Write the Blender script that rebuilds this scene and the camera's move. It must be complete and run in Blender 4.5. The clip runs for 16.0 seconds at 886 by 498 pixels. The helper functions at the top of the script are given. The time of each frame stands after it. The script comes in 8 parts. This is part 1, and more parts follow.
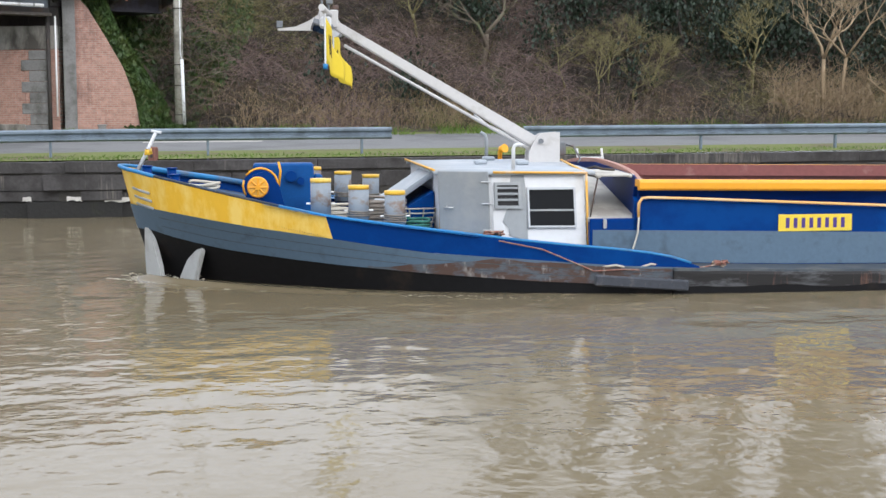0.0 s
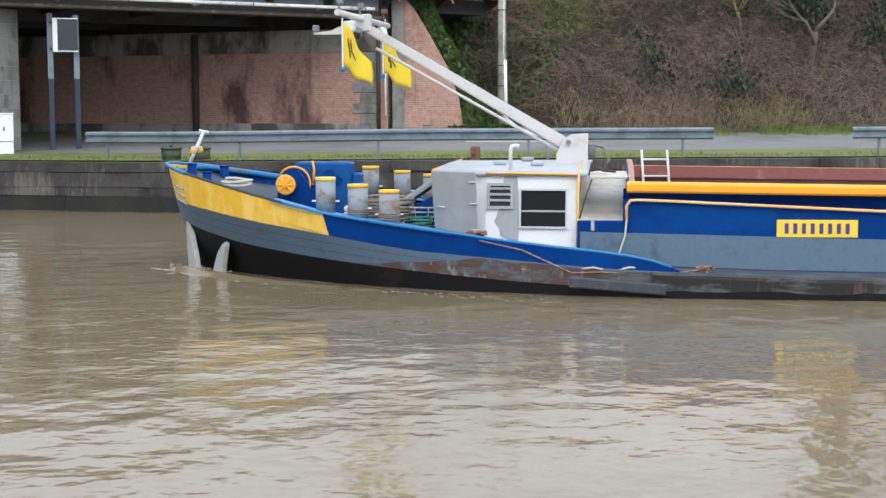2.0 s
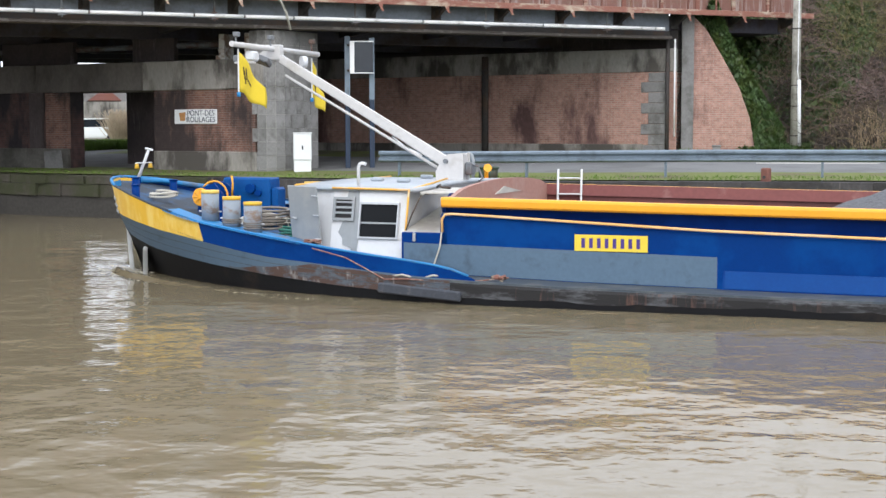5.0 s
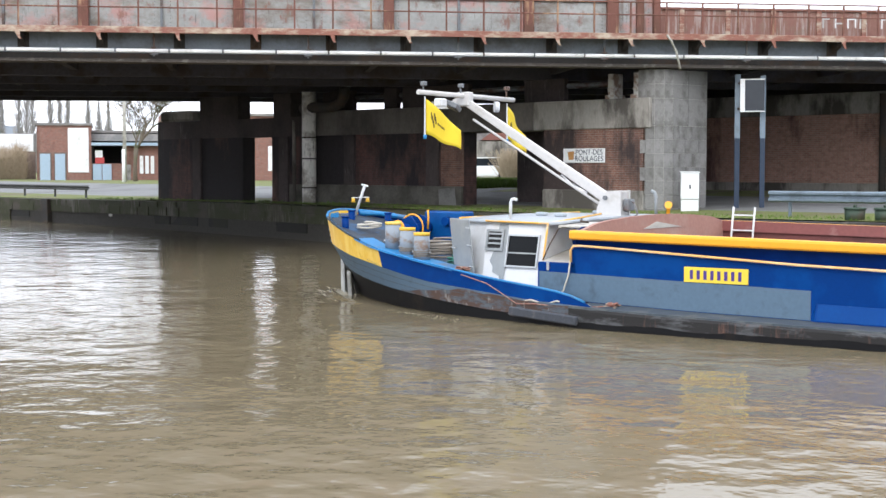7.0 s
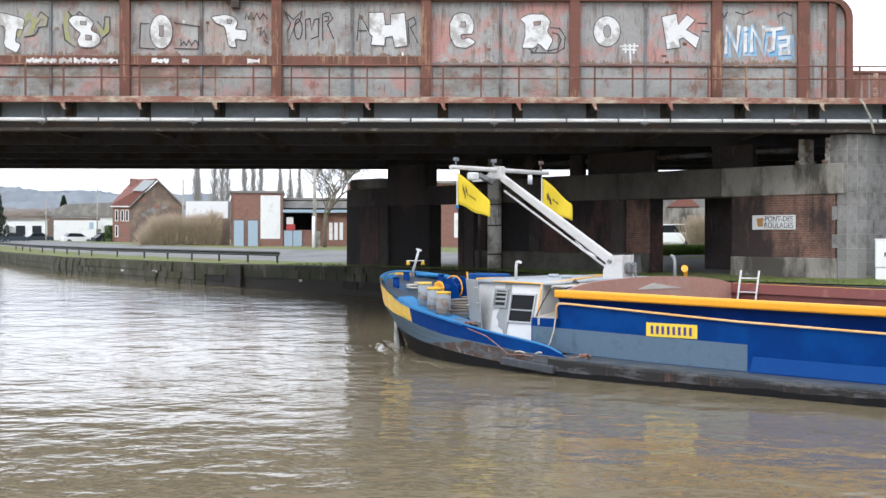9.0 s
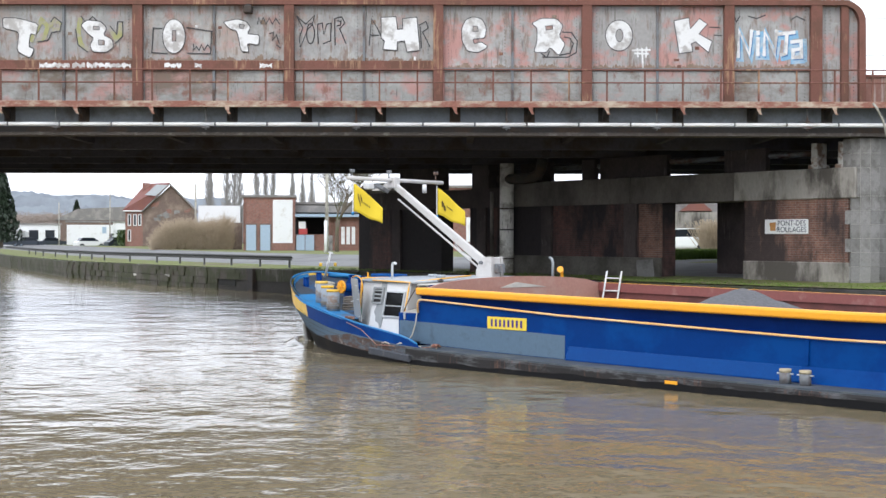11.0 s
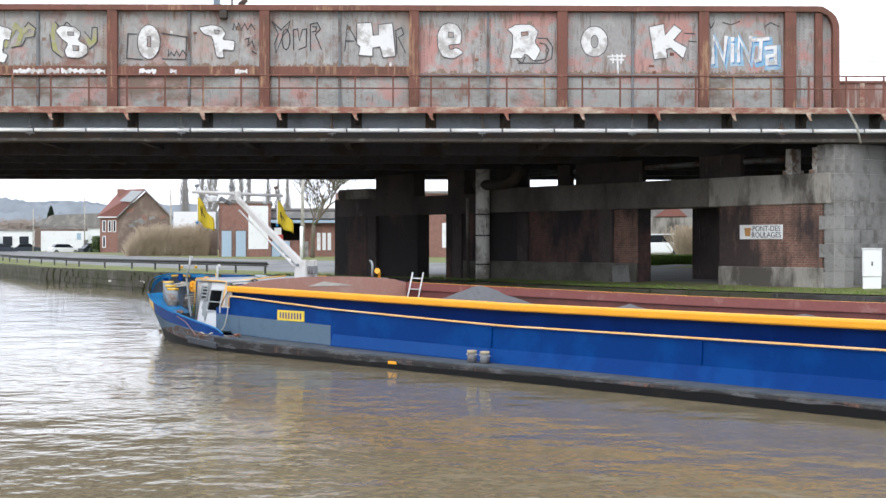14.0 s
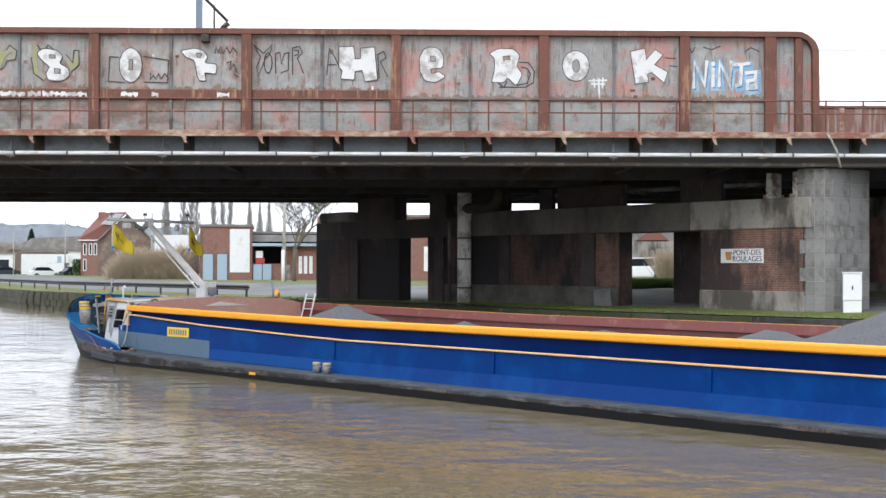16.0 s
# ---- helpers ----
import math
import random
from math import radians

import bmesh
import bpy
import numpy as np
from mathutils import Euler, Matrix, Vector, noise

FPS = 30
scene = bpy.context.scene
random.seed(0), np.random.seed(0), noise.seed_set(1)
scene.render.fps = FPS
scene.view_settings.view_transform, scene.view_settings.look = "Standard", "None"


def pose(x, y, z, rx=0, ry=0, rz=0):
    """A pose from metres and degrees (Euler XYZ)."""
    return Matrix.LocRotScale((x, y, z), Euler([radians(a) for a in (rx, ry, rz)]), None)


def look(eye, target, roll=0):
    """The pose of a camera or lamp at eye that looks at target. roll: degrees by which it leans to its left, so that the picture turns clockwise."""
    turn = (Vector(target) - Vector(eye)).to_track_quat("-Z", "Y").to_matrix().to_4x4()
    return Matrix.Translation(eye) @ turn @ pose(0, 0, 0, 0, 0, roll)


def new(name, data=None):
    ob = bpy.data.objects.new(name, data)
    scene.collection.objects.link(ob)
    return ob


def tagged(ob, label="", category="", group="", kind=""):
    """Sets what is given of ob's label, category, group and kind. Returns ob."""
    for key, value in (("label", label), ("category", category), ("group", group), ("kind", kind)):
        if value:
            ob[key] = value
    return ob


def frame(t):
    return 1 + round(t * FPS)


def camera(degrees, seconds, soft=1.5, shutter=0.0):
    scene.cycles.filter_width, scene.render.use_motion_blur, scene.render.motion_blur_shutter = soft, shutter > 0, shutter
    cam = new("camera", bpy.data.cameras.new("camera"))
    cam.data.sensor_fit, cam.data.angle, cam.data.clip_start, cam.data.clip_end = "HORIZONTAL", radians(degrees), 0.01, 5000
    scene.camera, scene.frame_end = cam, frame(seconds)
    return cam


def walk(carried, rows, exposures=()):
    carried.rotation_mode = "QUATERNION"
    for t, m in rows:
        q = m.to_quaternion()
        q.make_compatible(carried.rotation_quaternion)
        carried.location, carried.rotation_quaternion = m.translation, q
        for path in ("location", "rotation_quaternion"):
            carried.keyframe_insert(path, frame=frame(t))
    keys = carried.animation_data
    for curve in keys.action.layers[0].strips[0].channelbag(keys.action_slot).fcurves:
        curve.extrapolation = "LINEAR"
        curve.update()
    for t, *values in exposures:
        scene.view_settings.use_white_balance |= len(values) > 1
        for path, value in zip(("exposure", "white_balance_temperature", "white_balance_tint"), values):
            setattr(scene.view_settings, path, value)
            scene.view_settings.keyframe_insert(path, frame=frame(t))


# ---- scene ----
cam = camera(33.97, 16.0, soft=1.5)
EYE = (0.0, 0.0, 2.6)


def aim(az, pitch, roll):
    """Camera pose at EYE: compass angle from +y to the right, pitch up, lean, in degrees."""
    return pose(*EYE, 90 + pitch, 0, -az) @ pose(0, 0, 0, 0, 0, roll)


walk(cam, [
    (0.0, aim(45.10, -5.63, -0.21)),
    (0.5, aim(41.34, -5.64, -0.21)),
    (1.0, aim(37.66, -5.61, -0.18)),
    (1.5, aim(34.79, -5.62, -0.18)),
    (2.0, aim(32.54, -5.58, -0.21)),
    (2.5, aim(30.41, -5.50, -0.18)),
    (3.0, aim(27.97, -5.41, -0.12)),
    (3.2, aim(26.97, -5.38, -0.12)),
    (5.3, aim(19.55, -4.62, -0.04)),
    (5.5, aim(18.16, -4.54, -0.02)),
    (6.0, aim(15.12, -4.40, 0.00)),
    (6.5, aim(10.68, -3.98, 0.07)),
    (7.0, aim(6.11, -3.22, 0.06)),
    (7.5, aim(2.88, -2.35, 0.10)),
    (8.0, aim(0.81, -1.68, 0.11)),
    (8.5, aim(-0.37, -0.93, 0.15)),
    (9.0, aim(-1.19, -0.60, 0.12)),
    (9.2, aim(-1.42, -0.54, 0.11)),
    (11.3, aim(-1.67, -0.43, 0.11)),
    (11.5, aim(-1.60, -0.43, 0.10)),
    (12.0, aim(-1.36, -0.46, 0.09)),
    (12.5, aim(-1.12, -0.47, 0.01)),
    (13.0, aim(-0.89, -0.49, 0.08)),
    (13.5, aim(-0.82, -0.44, 0.02)),
    (14.0, aim(-0.72, -0.20, 0.03)),
    (14.5, aim(-0.64, 0.49, 0.04)),
    (15.0, aim(-0.52, 0.75, 0.06)),
    (15.5, aim(-0.38, 0.76, 0.05)),
    (16.0, aim(-0.00, 0.73, 0.09)),
], exposures=[(0.0, 0.9), (3.0, 0.94), (5.4, 1.04), (7.0, 1.16), (8.4, 0.95), (9.2, 0.92), (11.5, 0.92), (13.0, 0.97), (16.0, 0.88)])

# world: bright overcast sky with a weak, wide sun behind the camera
world = bpy.data.worlds.new("world")
scene.world = world
world.use_nodes = True
wn = world.node_tree
sky = wn.nodes.new("ShaderNodeTexSky")
sky.sky_type, sky.sun_disc = "NISHITA", False
sky.sun_elevation, sky.sun_rotation = radians(38), radians(200)
sky.air_density, sky.dust_density, sky.ozone_density = 1.0, 6.0, 1.0
hsv = wn.nodes.new("ShaderNodeHueSaturation")
hsv.inputs["Saturation"].default_value = 0.18
wn.links.new(sky.outputs[0], hsv.inputs["Color"])
# the cloud cover evens the sky out to a near white
veil = wn.nodes.new("ShaderNodeMix")
veil.data_type = "RGBA"
veil.inputs[0].default_value = 0.9
veil.inputs[7].default_value = (9.1, 9.7, 10.95, 1)
wn.links.new(hsv.outputs[0], veil.inputs[6])
wn.links.new(veil.outputs[2], wn.nodes["Background"].inputs[0])
wn.nodes["Background"].inputs[1].default_value = 0.1
sun = new("sun", bpy.data.lights.new("sun", "SUN"))
sun.data.energy, sun.data.angle, sun.data.color = 0.5, radians(25), (1.0, 0.98, 0.95)
sun.matrix_world = look((0, 0, 60), (21, 58, 12))


# ---- materials ----
def surf(name, color, rough=0.6, metal=0.0, grain=30.0, vary=0.25, stain=None, stain_amount=0.35, stain_scale=1.2,
         bump=0.15, stretch=(1, 1, 1), spec=0.5, coat=0.0, per_object=0.0, sharp=0.12, runs=None, runs_amount=0.4, runs_mask=0.5, across=False):
    """A painted, cast or grown surface: base colour, grain, larger stains of a second colour, fine relief."""
    m = bpy.data.materials.new(name)
    m.use_nodes = True
    n, l = m.node_tree.nodes, m.node_tree.links
    b = n["Principled BSDF"]
    b.inputs["Roughness"].default_value = rough
    b.inputs["Metallic"].default_value = metal
    b.inputs["Specular IOR Level"].default_value = spec
    b.inputs["Coat Weight"].default_value = coat
    # across: one pattern runs on over all the pieces of a wall
    tc = n.new("ShaderNodeNewGeometry" if across else "ShaderNodeTexCoord")
    place = tc.outputs["Position" if across else "Object"]
    mp = n.new("ShaderNodeMapping")
    mp.inputs["Scale"].default_value = stretch
    l.new(place, mp.inputs["Vector"])
    fine = n.new("ShaderNodeTexNoise")
    fine.inputs["Scale"].default_value, fine.inputs["Detail"].default_value = grain, 5
    l.new(mp.outputs[0], fine.inputs["Vector"])
    big = n.new("ShaderNodeTexNoise")
    big.inputs["Scale"].default_value, big.inputs["Detail"].default_value = stain_scale, 8
    big.inputs["Roughness"].default_value = 0.65
    l.new(mp.outputs[0], big.inputs["Vector"])
    dark = [c * (1 - vary) for c in color]
    lite = [min(1, c * (1 + vary)) for c in color]
    ramp = n.new("ShaderNodeMix")
    ramp.data_type = "RGBA"
    ramp.inputs[6].default_value, ramp.inputs[7].default_value = (*dark, 1), (*lite, 1)
    l.new(fine.outputs[0], ramp.inputs[0])
    out = ramp.outputs[2]
    if per_object:
        oi = n.new("ShaderNodeObjectInfo")
        hv = n.new("ShaderNodeHueSaturation")
        mr = n.new("ShaderNodeMapRange")
        mr.inputs["To Min"].default_value, mr.inputs["To Max"].default_value = 1 - per_object, 1 + per_object
        l.new(oi.outputs["Random"], mr.inputs["Value"])
        l.new(mr.outputs[0], hv.inputs["Value"])
        l.new(out, hv.inputs["Color"])
        out = hv.outputs[0]
    if stain:
        mk = n.new("ShaderNodeMapRange")
        mk.inputs["From Min"].default_value = 0.66 - stain_amount * 0.5
        mk.inputs["From Max"].default_value = 0.66 - stain_amount * 0.5 + sharp
        l.new(big.outputs[0], mk.inputs["Value"])
        mx = n.new("ShaderNodeMix")
        mx.data_type = "RGBA"
        mx.inputs[7].default_value = (*stain, 1)
        l.new(mk.outputs[0], mx.inputs[0])
        l.new(out, mx.inputs[6])
        out = mx.outputs[2]
    if runs:
        # thin upright runs of rust or lime, in loose patches
        rm = n.new("ShaderNodeMapping")
        rm.inputs["Scale"].default_value = (7, 7, 0.7)
        l.new(place, rm.inputs["Vector"])
        rn = n.new("ShaderNodeTexNoise")
        rn.inputs["Scale"].default_value, rn.inputs["Detail"].default_value = 1.6, 6
        rn.inputs["Roughness"].default_value = 0.7
        l.new(rm.outputs[0], rn.inputs["Vector"])
        pm = n.new("ShaderNodeTexNoise")
        pm.inputs["Scale"].default_value, pm.inputs["Detail"].default_value = runs_mask, 4
        l.new(place, pm.inputs["Vector"])
        ad = n.new("ShaderNodeMath")
        l.new(rn.outputs[0], ad.inputs[0])
        l.new(pm.outputs[0], ad.inputs[1])
        rk = n.new("ShaderNodeMapRange")
        rk.inputs["From Min"].default_value, rk.inputs["From Max"].default_value = 1.25 - 0.5 * runs_amount, 1.40 - 0.5 * runs_amount
        l.new(ad.outputs[0], rk.inputs["Value"])
        rx = n.new("ShaderNodeMix")
        rx.data_type = "RGBA"
        rx.inputs[7].default_value = (*runs, 1)
        l.new(rk.outputs[0], rx.inputs[0])
        l.new(out, rx.inputs[6])
        out = rx.outputs[2]
    l.new(out, b.inputs["Base Color"])
    if bump:
        bp = n.new("ShaderNodeBump")
        bp.inputs["Strength"].default_value, bp.inputs["Distance"].default_value = bump, 0.02
        l.new(fine.outputs[0], bp.inputs["Height"])
        l.new(bp.outputs[0], b.inputs["Normal"])
    return m


def brickwork(name, a, b2, mortar, dirt, amount=0.4, turn=0.0):
    """Weathered brickwork of 22 x 7 cm courses; the wall's own x runs along it."""
    m = bpy.data.materials.new(name)
    m.use_nodes = True
    n, l = m.node_tree.nodes, m.node_tree.links
    bs = n["Principled BSDF"]
    bs.inputs["Roughness"].default_value = 0.9
    tc = n.new("ShaderNodeTexCoord")
    mp = n.new("ShaderNodeMapping")
    mp.inputs["Rotation"].default_value = (radians(90), 0, 0)
    l.new(tc.outputs["Object"], mp.inputs["Vector"])
    bt = n.new("ShaderNodeTexBrick")
    bt.inputs["Scale"].default_value = 1.0
    bt.inputs["Brick Width"].default_value, bt.inputs["Row Height"].default_value = 0.22, 0.072
    bt.inputs["Mortar Size"].default_value, bt.inputs["Mortar Smooth"].default_value = 0.007, 0.3
    bt.inputs["Color1"].default_value, bt.inputs["Color2"].default_value = (*a, 1), (*b2, 1)
    bt.inputs["Mortar"].default_value = (*mortar, 1)
    l.new(mp.outputs[0], bt.inputs["Vector"])
    ns = n.new("ShaderNodeTexNoise")
    ns.inputs["Scale"].default_value, ns.inputs["Detail"].default_value = 0.35, 9
    ns.inputs["Roughness"].default_value = 0.65
    mp2 = n.new("ShaderNodeMapping")
    mp2.inputs["Scale"].default_value = (1.6, 1, 0.6)
    l.new(tc.outputs["Object"], mp2.inputs["Vector"])
    l.new(mp2.outputs[0], ns.inputs["Vector"])
    mk = n.new("ShaderNodeMapRange")
    mk.inputs["From Min"].default_value, mk.inputs["From Max"].default_value = 0.68 - amount * 0.5, 0.8 - amount * 0.5
    l.new(ns.outputs[0], mk.inputs["Value"])
    mx = n.new("ShaderNodeMix")
    mx.data_type = "RGBA"
    mx.inputs[7].default_value = (*dirt, 1)
    l.new(mk.outputs[0], mx.inputs[0])
    l.new(bt.outputs["Color"], mx.inputs[6])
    fn = n.new("ShaderNodeTexNoise")
    fn.inputs["Scale"].default_value, fn.inputs["Detail"].default_value = 6, 6
    l.new(tc.outputs["Object"], fn.inputs["Vector"])
    mr = n.new("ShaderNodeMapRange")
    mr.inputs["To Min"].default_value, mr.inputs["To Max"].default_value = 0.6, 1.4
    l.new(fn.outputs[0], mr.inputs["Value"])
    hv = n.new("ShaderNodeHueSaturation")
    l.new(mx.outputs[2], hv.inputs["Color"])
    l.new(mr.outputs[0], hv.inputs["Value"])
    l.new(hv.outputs[0], bs.inputs["Base Color"])
    bp = n.new("ShaderNodeBump")
    bp.inputs["Strength"].default_value, bp.inputs["Distance"].default_value = 0.5, 0.01
    l.new(bt.outputs["Fac"], bp.inputs["Height"])
    bp.invert = True
    l.new(bp.outputs[0], bs.inputs["Normal"])
    return m


def girder_paint(name, base, layers, rough=0.72):
    """Old railway paint: a base tone with several weathered layers (colour, scale, stretch, threshold, softness)."""
    m = bpy.data.materials.new(name)
    m.use_nodes = True
    n, l = m.node_tree.nodes, m.node_tree.links
    bs = n["Principled BSDF"]
    bs.inputs["Roughness"].default_value = rough
    tc = n.new("ShaderNodeTexCoord")
    fine = n.new("ShaderNodeTexNoise")
    fine.inputs["Scale"].default_value, fine.inputs["Detail"].default_value = 9, 7
    l.new(tc.outputs["Object"], fine.inputs["Vector"])
    mx = n.new("ShaderNodeMix")
    mx.data_type = "RGBA"
    mx.inputs[6].default_value = (*[c * 0.82 for c in base], 1)
    mx.inputs[7].default_value = (*[c * 1.18 for c in base], 1)
    l.new(fine.outputs[0], mx.inputs[0])
    out = mx.outputs[2]
    for k, (col, scale, stretch, edge, soft, amount) in enumerate(layers):
        mp = n.new("ShaderNodeMapping")
        mp.inputs["Scale"].default_value = stretch
        mp.inputs["Location"].default_value = (3.7 * k, 1.3 * k, 2.1 * k)
        l.new(tc.outputs["Object"], mp.inputs["Vector"])
        t = n.new("ShaderNodeTexNoise")
        t.inputs["Scale"].default_value, t.inputs["Detail"].default_value = scale, 9
        t.inputs["Roughness"].default_value = 0.68
        l.new(mp.outputs[0], t.inputs["Vector"])
        mr = n.new("ShaderNodeMapRange")
        mr.inputs["From Min"].default_value, mr.inputs["From Max"].default_value = edge, edge + soft
        mr.inputs["To Max"].default_value = amount
        l.new(t.outputs[0], mr.inputs["Value"])
        x = n.new("ShaderNodeMix")
        x.data_type = "RGBA"
        x.inputs[7].default_value = (*col, 1)
        l.new(mr.outputs[0], x.inputs[0])
        l.new(out, x.inputs[6])
        out = x.outputs[2]
    l.new(out, bs.inputs["Base Color"])
    bp = n.new("ShaderNodeBump")
    bp.inputs["Strength"].default_value, bp.inputs["Distance"].default_value = 0.25, 0.02
    l.new(fine.outputs[0], bp.inputs["Height"])
    l.new(bp.outputs[0], bs.inputs["Normal"])
    return m


def water_material():
    m = bpy.data.materials.new("canal_water")
    m.use_nodes = True
    n, l = m.node_tree.nodes, m.node_tree.links
    b = n["Principled BSDF"]
    b.inputs["Base Color"].default_value = (0.13, 0.105, 0.05, 1)
    b.inputs["Roughness"].default_value = 0.085
    b.inputs["IOR"].default_value = 1.24
    b.inputs["Specular IOR Level"].default_value = 0.45
    tc = n.new("ShaderNodeTexCoord")
    heights = []
    for sc, det, st, amp in ((0.42, 2, (1, 1, 1), 0.060), (1.5, 3, (1, 1, 1), 0.030), (5.0, 3, (1, 1, 1), 0.0085)):
        mp = n.new("ShaderNodeMapping")
        mp.inputs["Scale"].default_value = st
        mp.inputs["Rotation"].default_value = (0, 0, 0.5)
        l.new(tc.outputs["Object"], mp.inputs["Vector"])
        t = n.new("ShaderNodeTexNoise")
        t.inputs["Scale"].default_value, t.inputs["Detail"].default_value = sc, det
        l.new(mp.outputs[0], t.inputs["Vector"])
        k = n.new("ShaderNodeMath")
        k.operation = "MULTIPLY"
        k.inputs[1].default_value = amp
        l.new(t.outputs[0], k.inputs[0])
        heights.append(k.outputs[0])
    # the fine chop comes and goes in drifting patches
    pt = n.new("ShaderNodeTexNoise")
    pt.inputs["Scale"].default_value, pt.inputs["Detail"].default_value = 0.22, 3
    l.new(tc.outputs["Object"], pt.inputs["Vector"])
    pr = n.new("ShaderNodeMapRange")
    pr.inputs["From Min"].default_value, pr.inputs["From Max"].default_value = 0.38, 0.62
    pr.inputs["To Min"].default_value, pr.inputs["To Max"].default_value = 0.15, 1.0
    l.new(pt.outputs[0], pr.inputs["Value"])
    chop = n.new("ShaderNodeMath")
    chop.operation = "MULTIPLY"
    l.new(heights[2], chop.inputs[0])
    l.new(pr.outputs[0], chop.inputs[1])
    heights[2] = chop.outputs[0]
    a1 = n.new("ShaderNodeMath")
    l.new(heights[0], a1.inputs[0]); l.new(heights[1], a1.inputs[1])
    a2 = n.new("ShaderNodeMath")
    l.new(a1.outputs[0], a2.inputs[0]); l.new(heights[2], a2.inputs[1])
    bp = n.new("ShaderNodeBump")
    bp.inputs["Strength"].default_value, bp.inputs["Distance"].default_value = 1.0, 1.0
    l.new(a2.outputs[0], bp.inputs["Height"])
    l.new(bp.outputs[0], b.inputs["Normal"])
    # silt clouds
    s = n.new("ShaderNodeTexNoise")
    s.inputs["Scale"].default_value, s.inputs["Detail"].default_value = 0.12, 4
    l.new(tc.outputs["Object"], s.inputs["Vector"])
    mx = n.new("ShaderNodeMix")
    mx.data_type = "RGBA"
    mx.inputs[6].default_value, mx.inputs[7].default_value = (0.163, 0.132, 0.080, 1), (0.203, 0.166, 0.106, 1)
    l.new(s.outputs[0], mx.inputs[0])
    l.new(mx.outputs[2], b.inputs["Base Color"])
    return m


RUST_RED, RUST_BROWN, PALE_GREY, FADED_PINK, GRIME = (0.21, 0.085, 0.06), (0.20, 0.135, 0.10), (0.44, 0.445, 0.43), (0.47, 0.23, 0.20), (0.11, 0.095, 0.08)
M_WATER = water_material()
M_GRASS = surf("grass_ground", (0.13, 0.155, 0.035), 0.95, grain=25, vary=0.5, stain=(0.12, 0.10, 0.05), stain_scale=0.5, bump=0.6)
M_ASPHALT = surf("asphalt", (0.17, 0.17, 0.17), 0.9, grain=60, vary=0.2, stain=(0.12, 0.12, 0.12), stain_scale=0.3, bump=0.3)
M_EARTH = surf("bank_earth", (0.058, 0.044, 0.032), 0.95, grain=6, vary=0.6, stain=(0.042, 0.046, 0.020), stain_scale=0.6, bump=0.9)
M_QUAY = surf("quay_stone", (0.057, 0.053, 0.052), 0.85, grain=14, vary=0.4, stain=(0.02, 0.018, 0.016), stain_amount=0.44, stain_scale=1.1, bump=0.5, per_object=0.10, sharp=0.22, runs=(0.125, 0.115, 0.10), runs_amount=0.34, across=True)
M_QUAY_WET = surf("wet_quay_stone", (0.015, 0.0145, 0.013), 0.8, grain=14, vary=0.4, stain=(0.022, 0.023, 0.012), stain_amount=0.3, stain_scale=0.9, bump=0.6, per_object=0.12, across=True)
M_QUAY_BROWN = surf("brown_quay_stone", (0.066, 0.058, 0.046), 0.85, grain=14, vary=0.35, stain=(0.042, 0.046, 0.020), stain_amount=0.5, stain_scale=0.9, bump=0.6, per_object=0.14, runs=(0.13, 0.12, 0.10), runs_amount=0.3, across=True)
M_LIME = surf("lime_bloom", (0.5, 0.48, 0.44), 0.9, grain=14, vary=0.3, bump=0.2)
M_QUAY_DARK = surf("quay_joint", (0.05, 0.046, 0.04), 0.9, grain=10, vary=0.4, bump=0.4)
M_STONE = surf("pier_stone", (0.225, 0.219, 0.212), 0.85, grain=18, vary=0.25, stain=(0.12, 0.115, 0.105), stain_scale=0.9, bump=0.4, per_object=0.12)
M_MORTAR = surf("pale_mortar", (0.34, 0.33, 0.30), 0.9, grain=20, vary=0.2, bump=0.2)
M_DARKBEAM = surf("dark_beam", (0.15, 0.135, 0.12), 0.95, grain=12, vary=0.3, stain=(0.045, 0.04, 0.038), stain_amount=0.5, stain_scale=0.5, stretch=(1, 1, 0.6), bump=0.4, sharp=0.3)
M_PALEBEARING = surf("pale_bearing_steel", (0.42, 0.41, 0.38), 0.8, grain=12, vary=0.25, stain=(0.18, 0.12, 0.09), stain_amount=0.4, stain_scale=3.0, bump=0.2)
M_CONCRETE = surf("stained_concrete", (0.30, 0.28, 0.25), 0.9, grain=14, vary=0.25, stain=(0.08, 0.072, 0.062), stain_amount=0.42, stain_scale=0.7, stretch=(1, 1, 0.4), bump=0.4)
M_DARKCONC = surf("dark_concrete", (0.078, 0.062, 0.060), 0.95, grain=12, vary=0.35, stain=(0.024, 0.021, 0.023), stain_amount=0.46, stain_scale=0.6, stretch=(1, 1, 0.7), bump=0.4, sharp=0.3, runs=(0.15, 0.14, 0.13), runs_amount=0.22)
M_BRICK = brickwork("pier_brick", (0.24, 0.12, 0.085), (0.17, 0.085, 0.06), (0.25, 0.21, 0.19), (0.045, 0.032, 0.03), 0.46)
M_BRICK2 = brickwork("abutment_brick", (0.44, 0.25, 0.195), (0.35, 0.19, 0.145), (0.40, 0.33, 0.29), (0.11, 0.06, 0.055), 0.33)
M_DARKBRICK = brickwork("dark_pier_brick", (0.135, 0.062, 0.052), (0.095, 0.048, 0.043), (0.10, 0.086, 0.08), (0.026, 0.022, 0.024), 0.60)
M_PLINTH = surf("mossy_dark_plinth", (0.135, 0.125, 0.11), 0.95, grain=12, vary=0.35, stain=(0.05, 0.048, 0.038), stain_amount=0.46, stain_scale=0.8, bump=0.4, sharp=0.25)
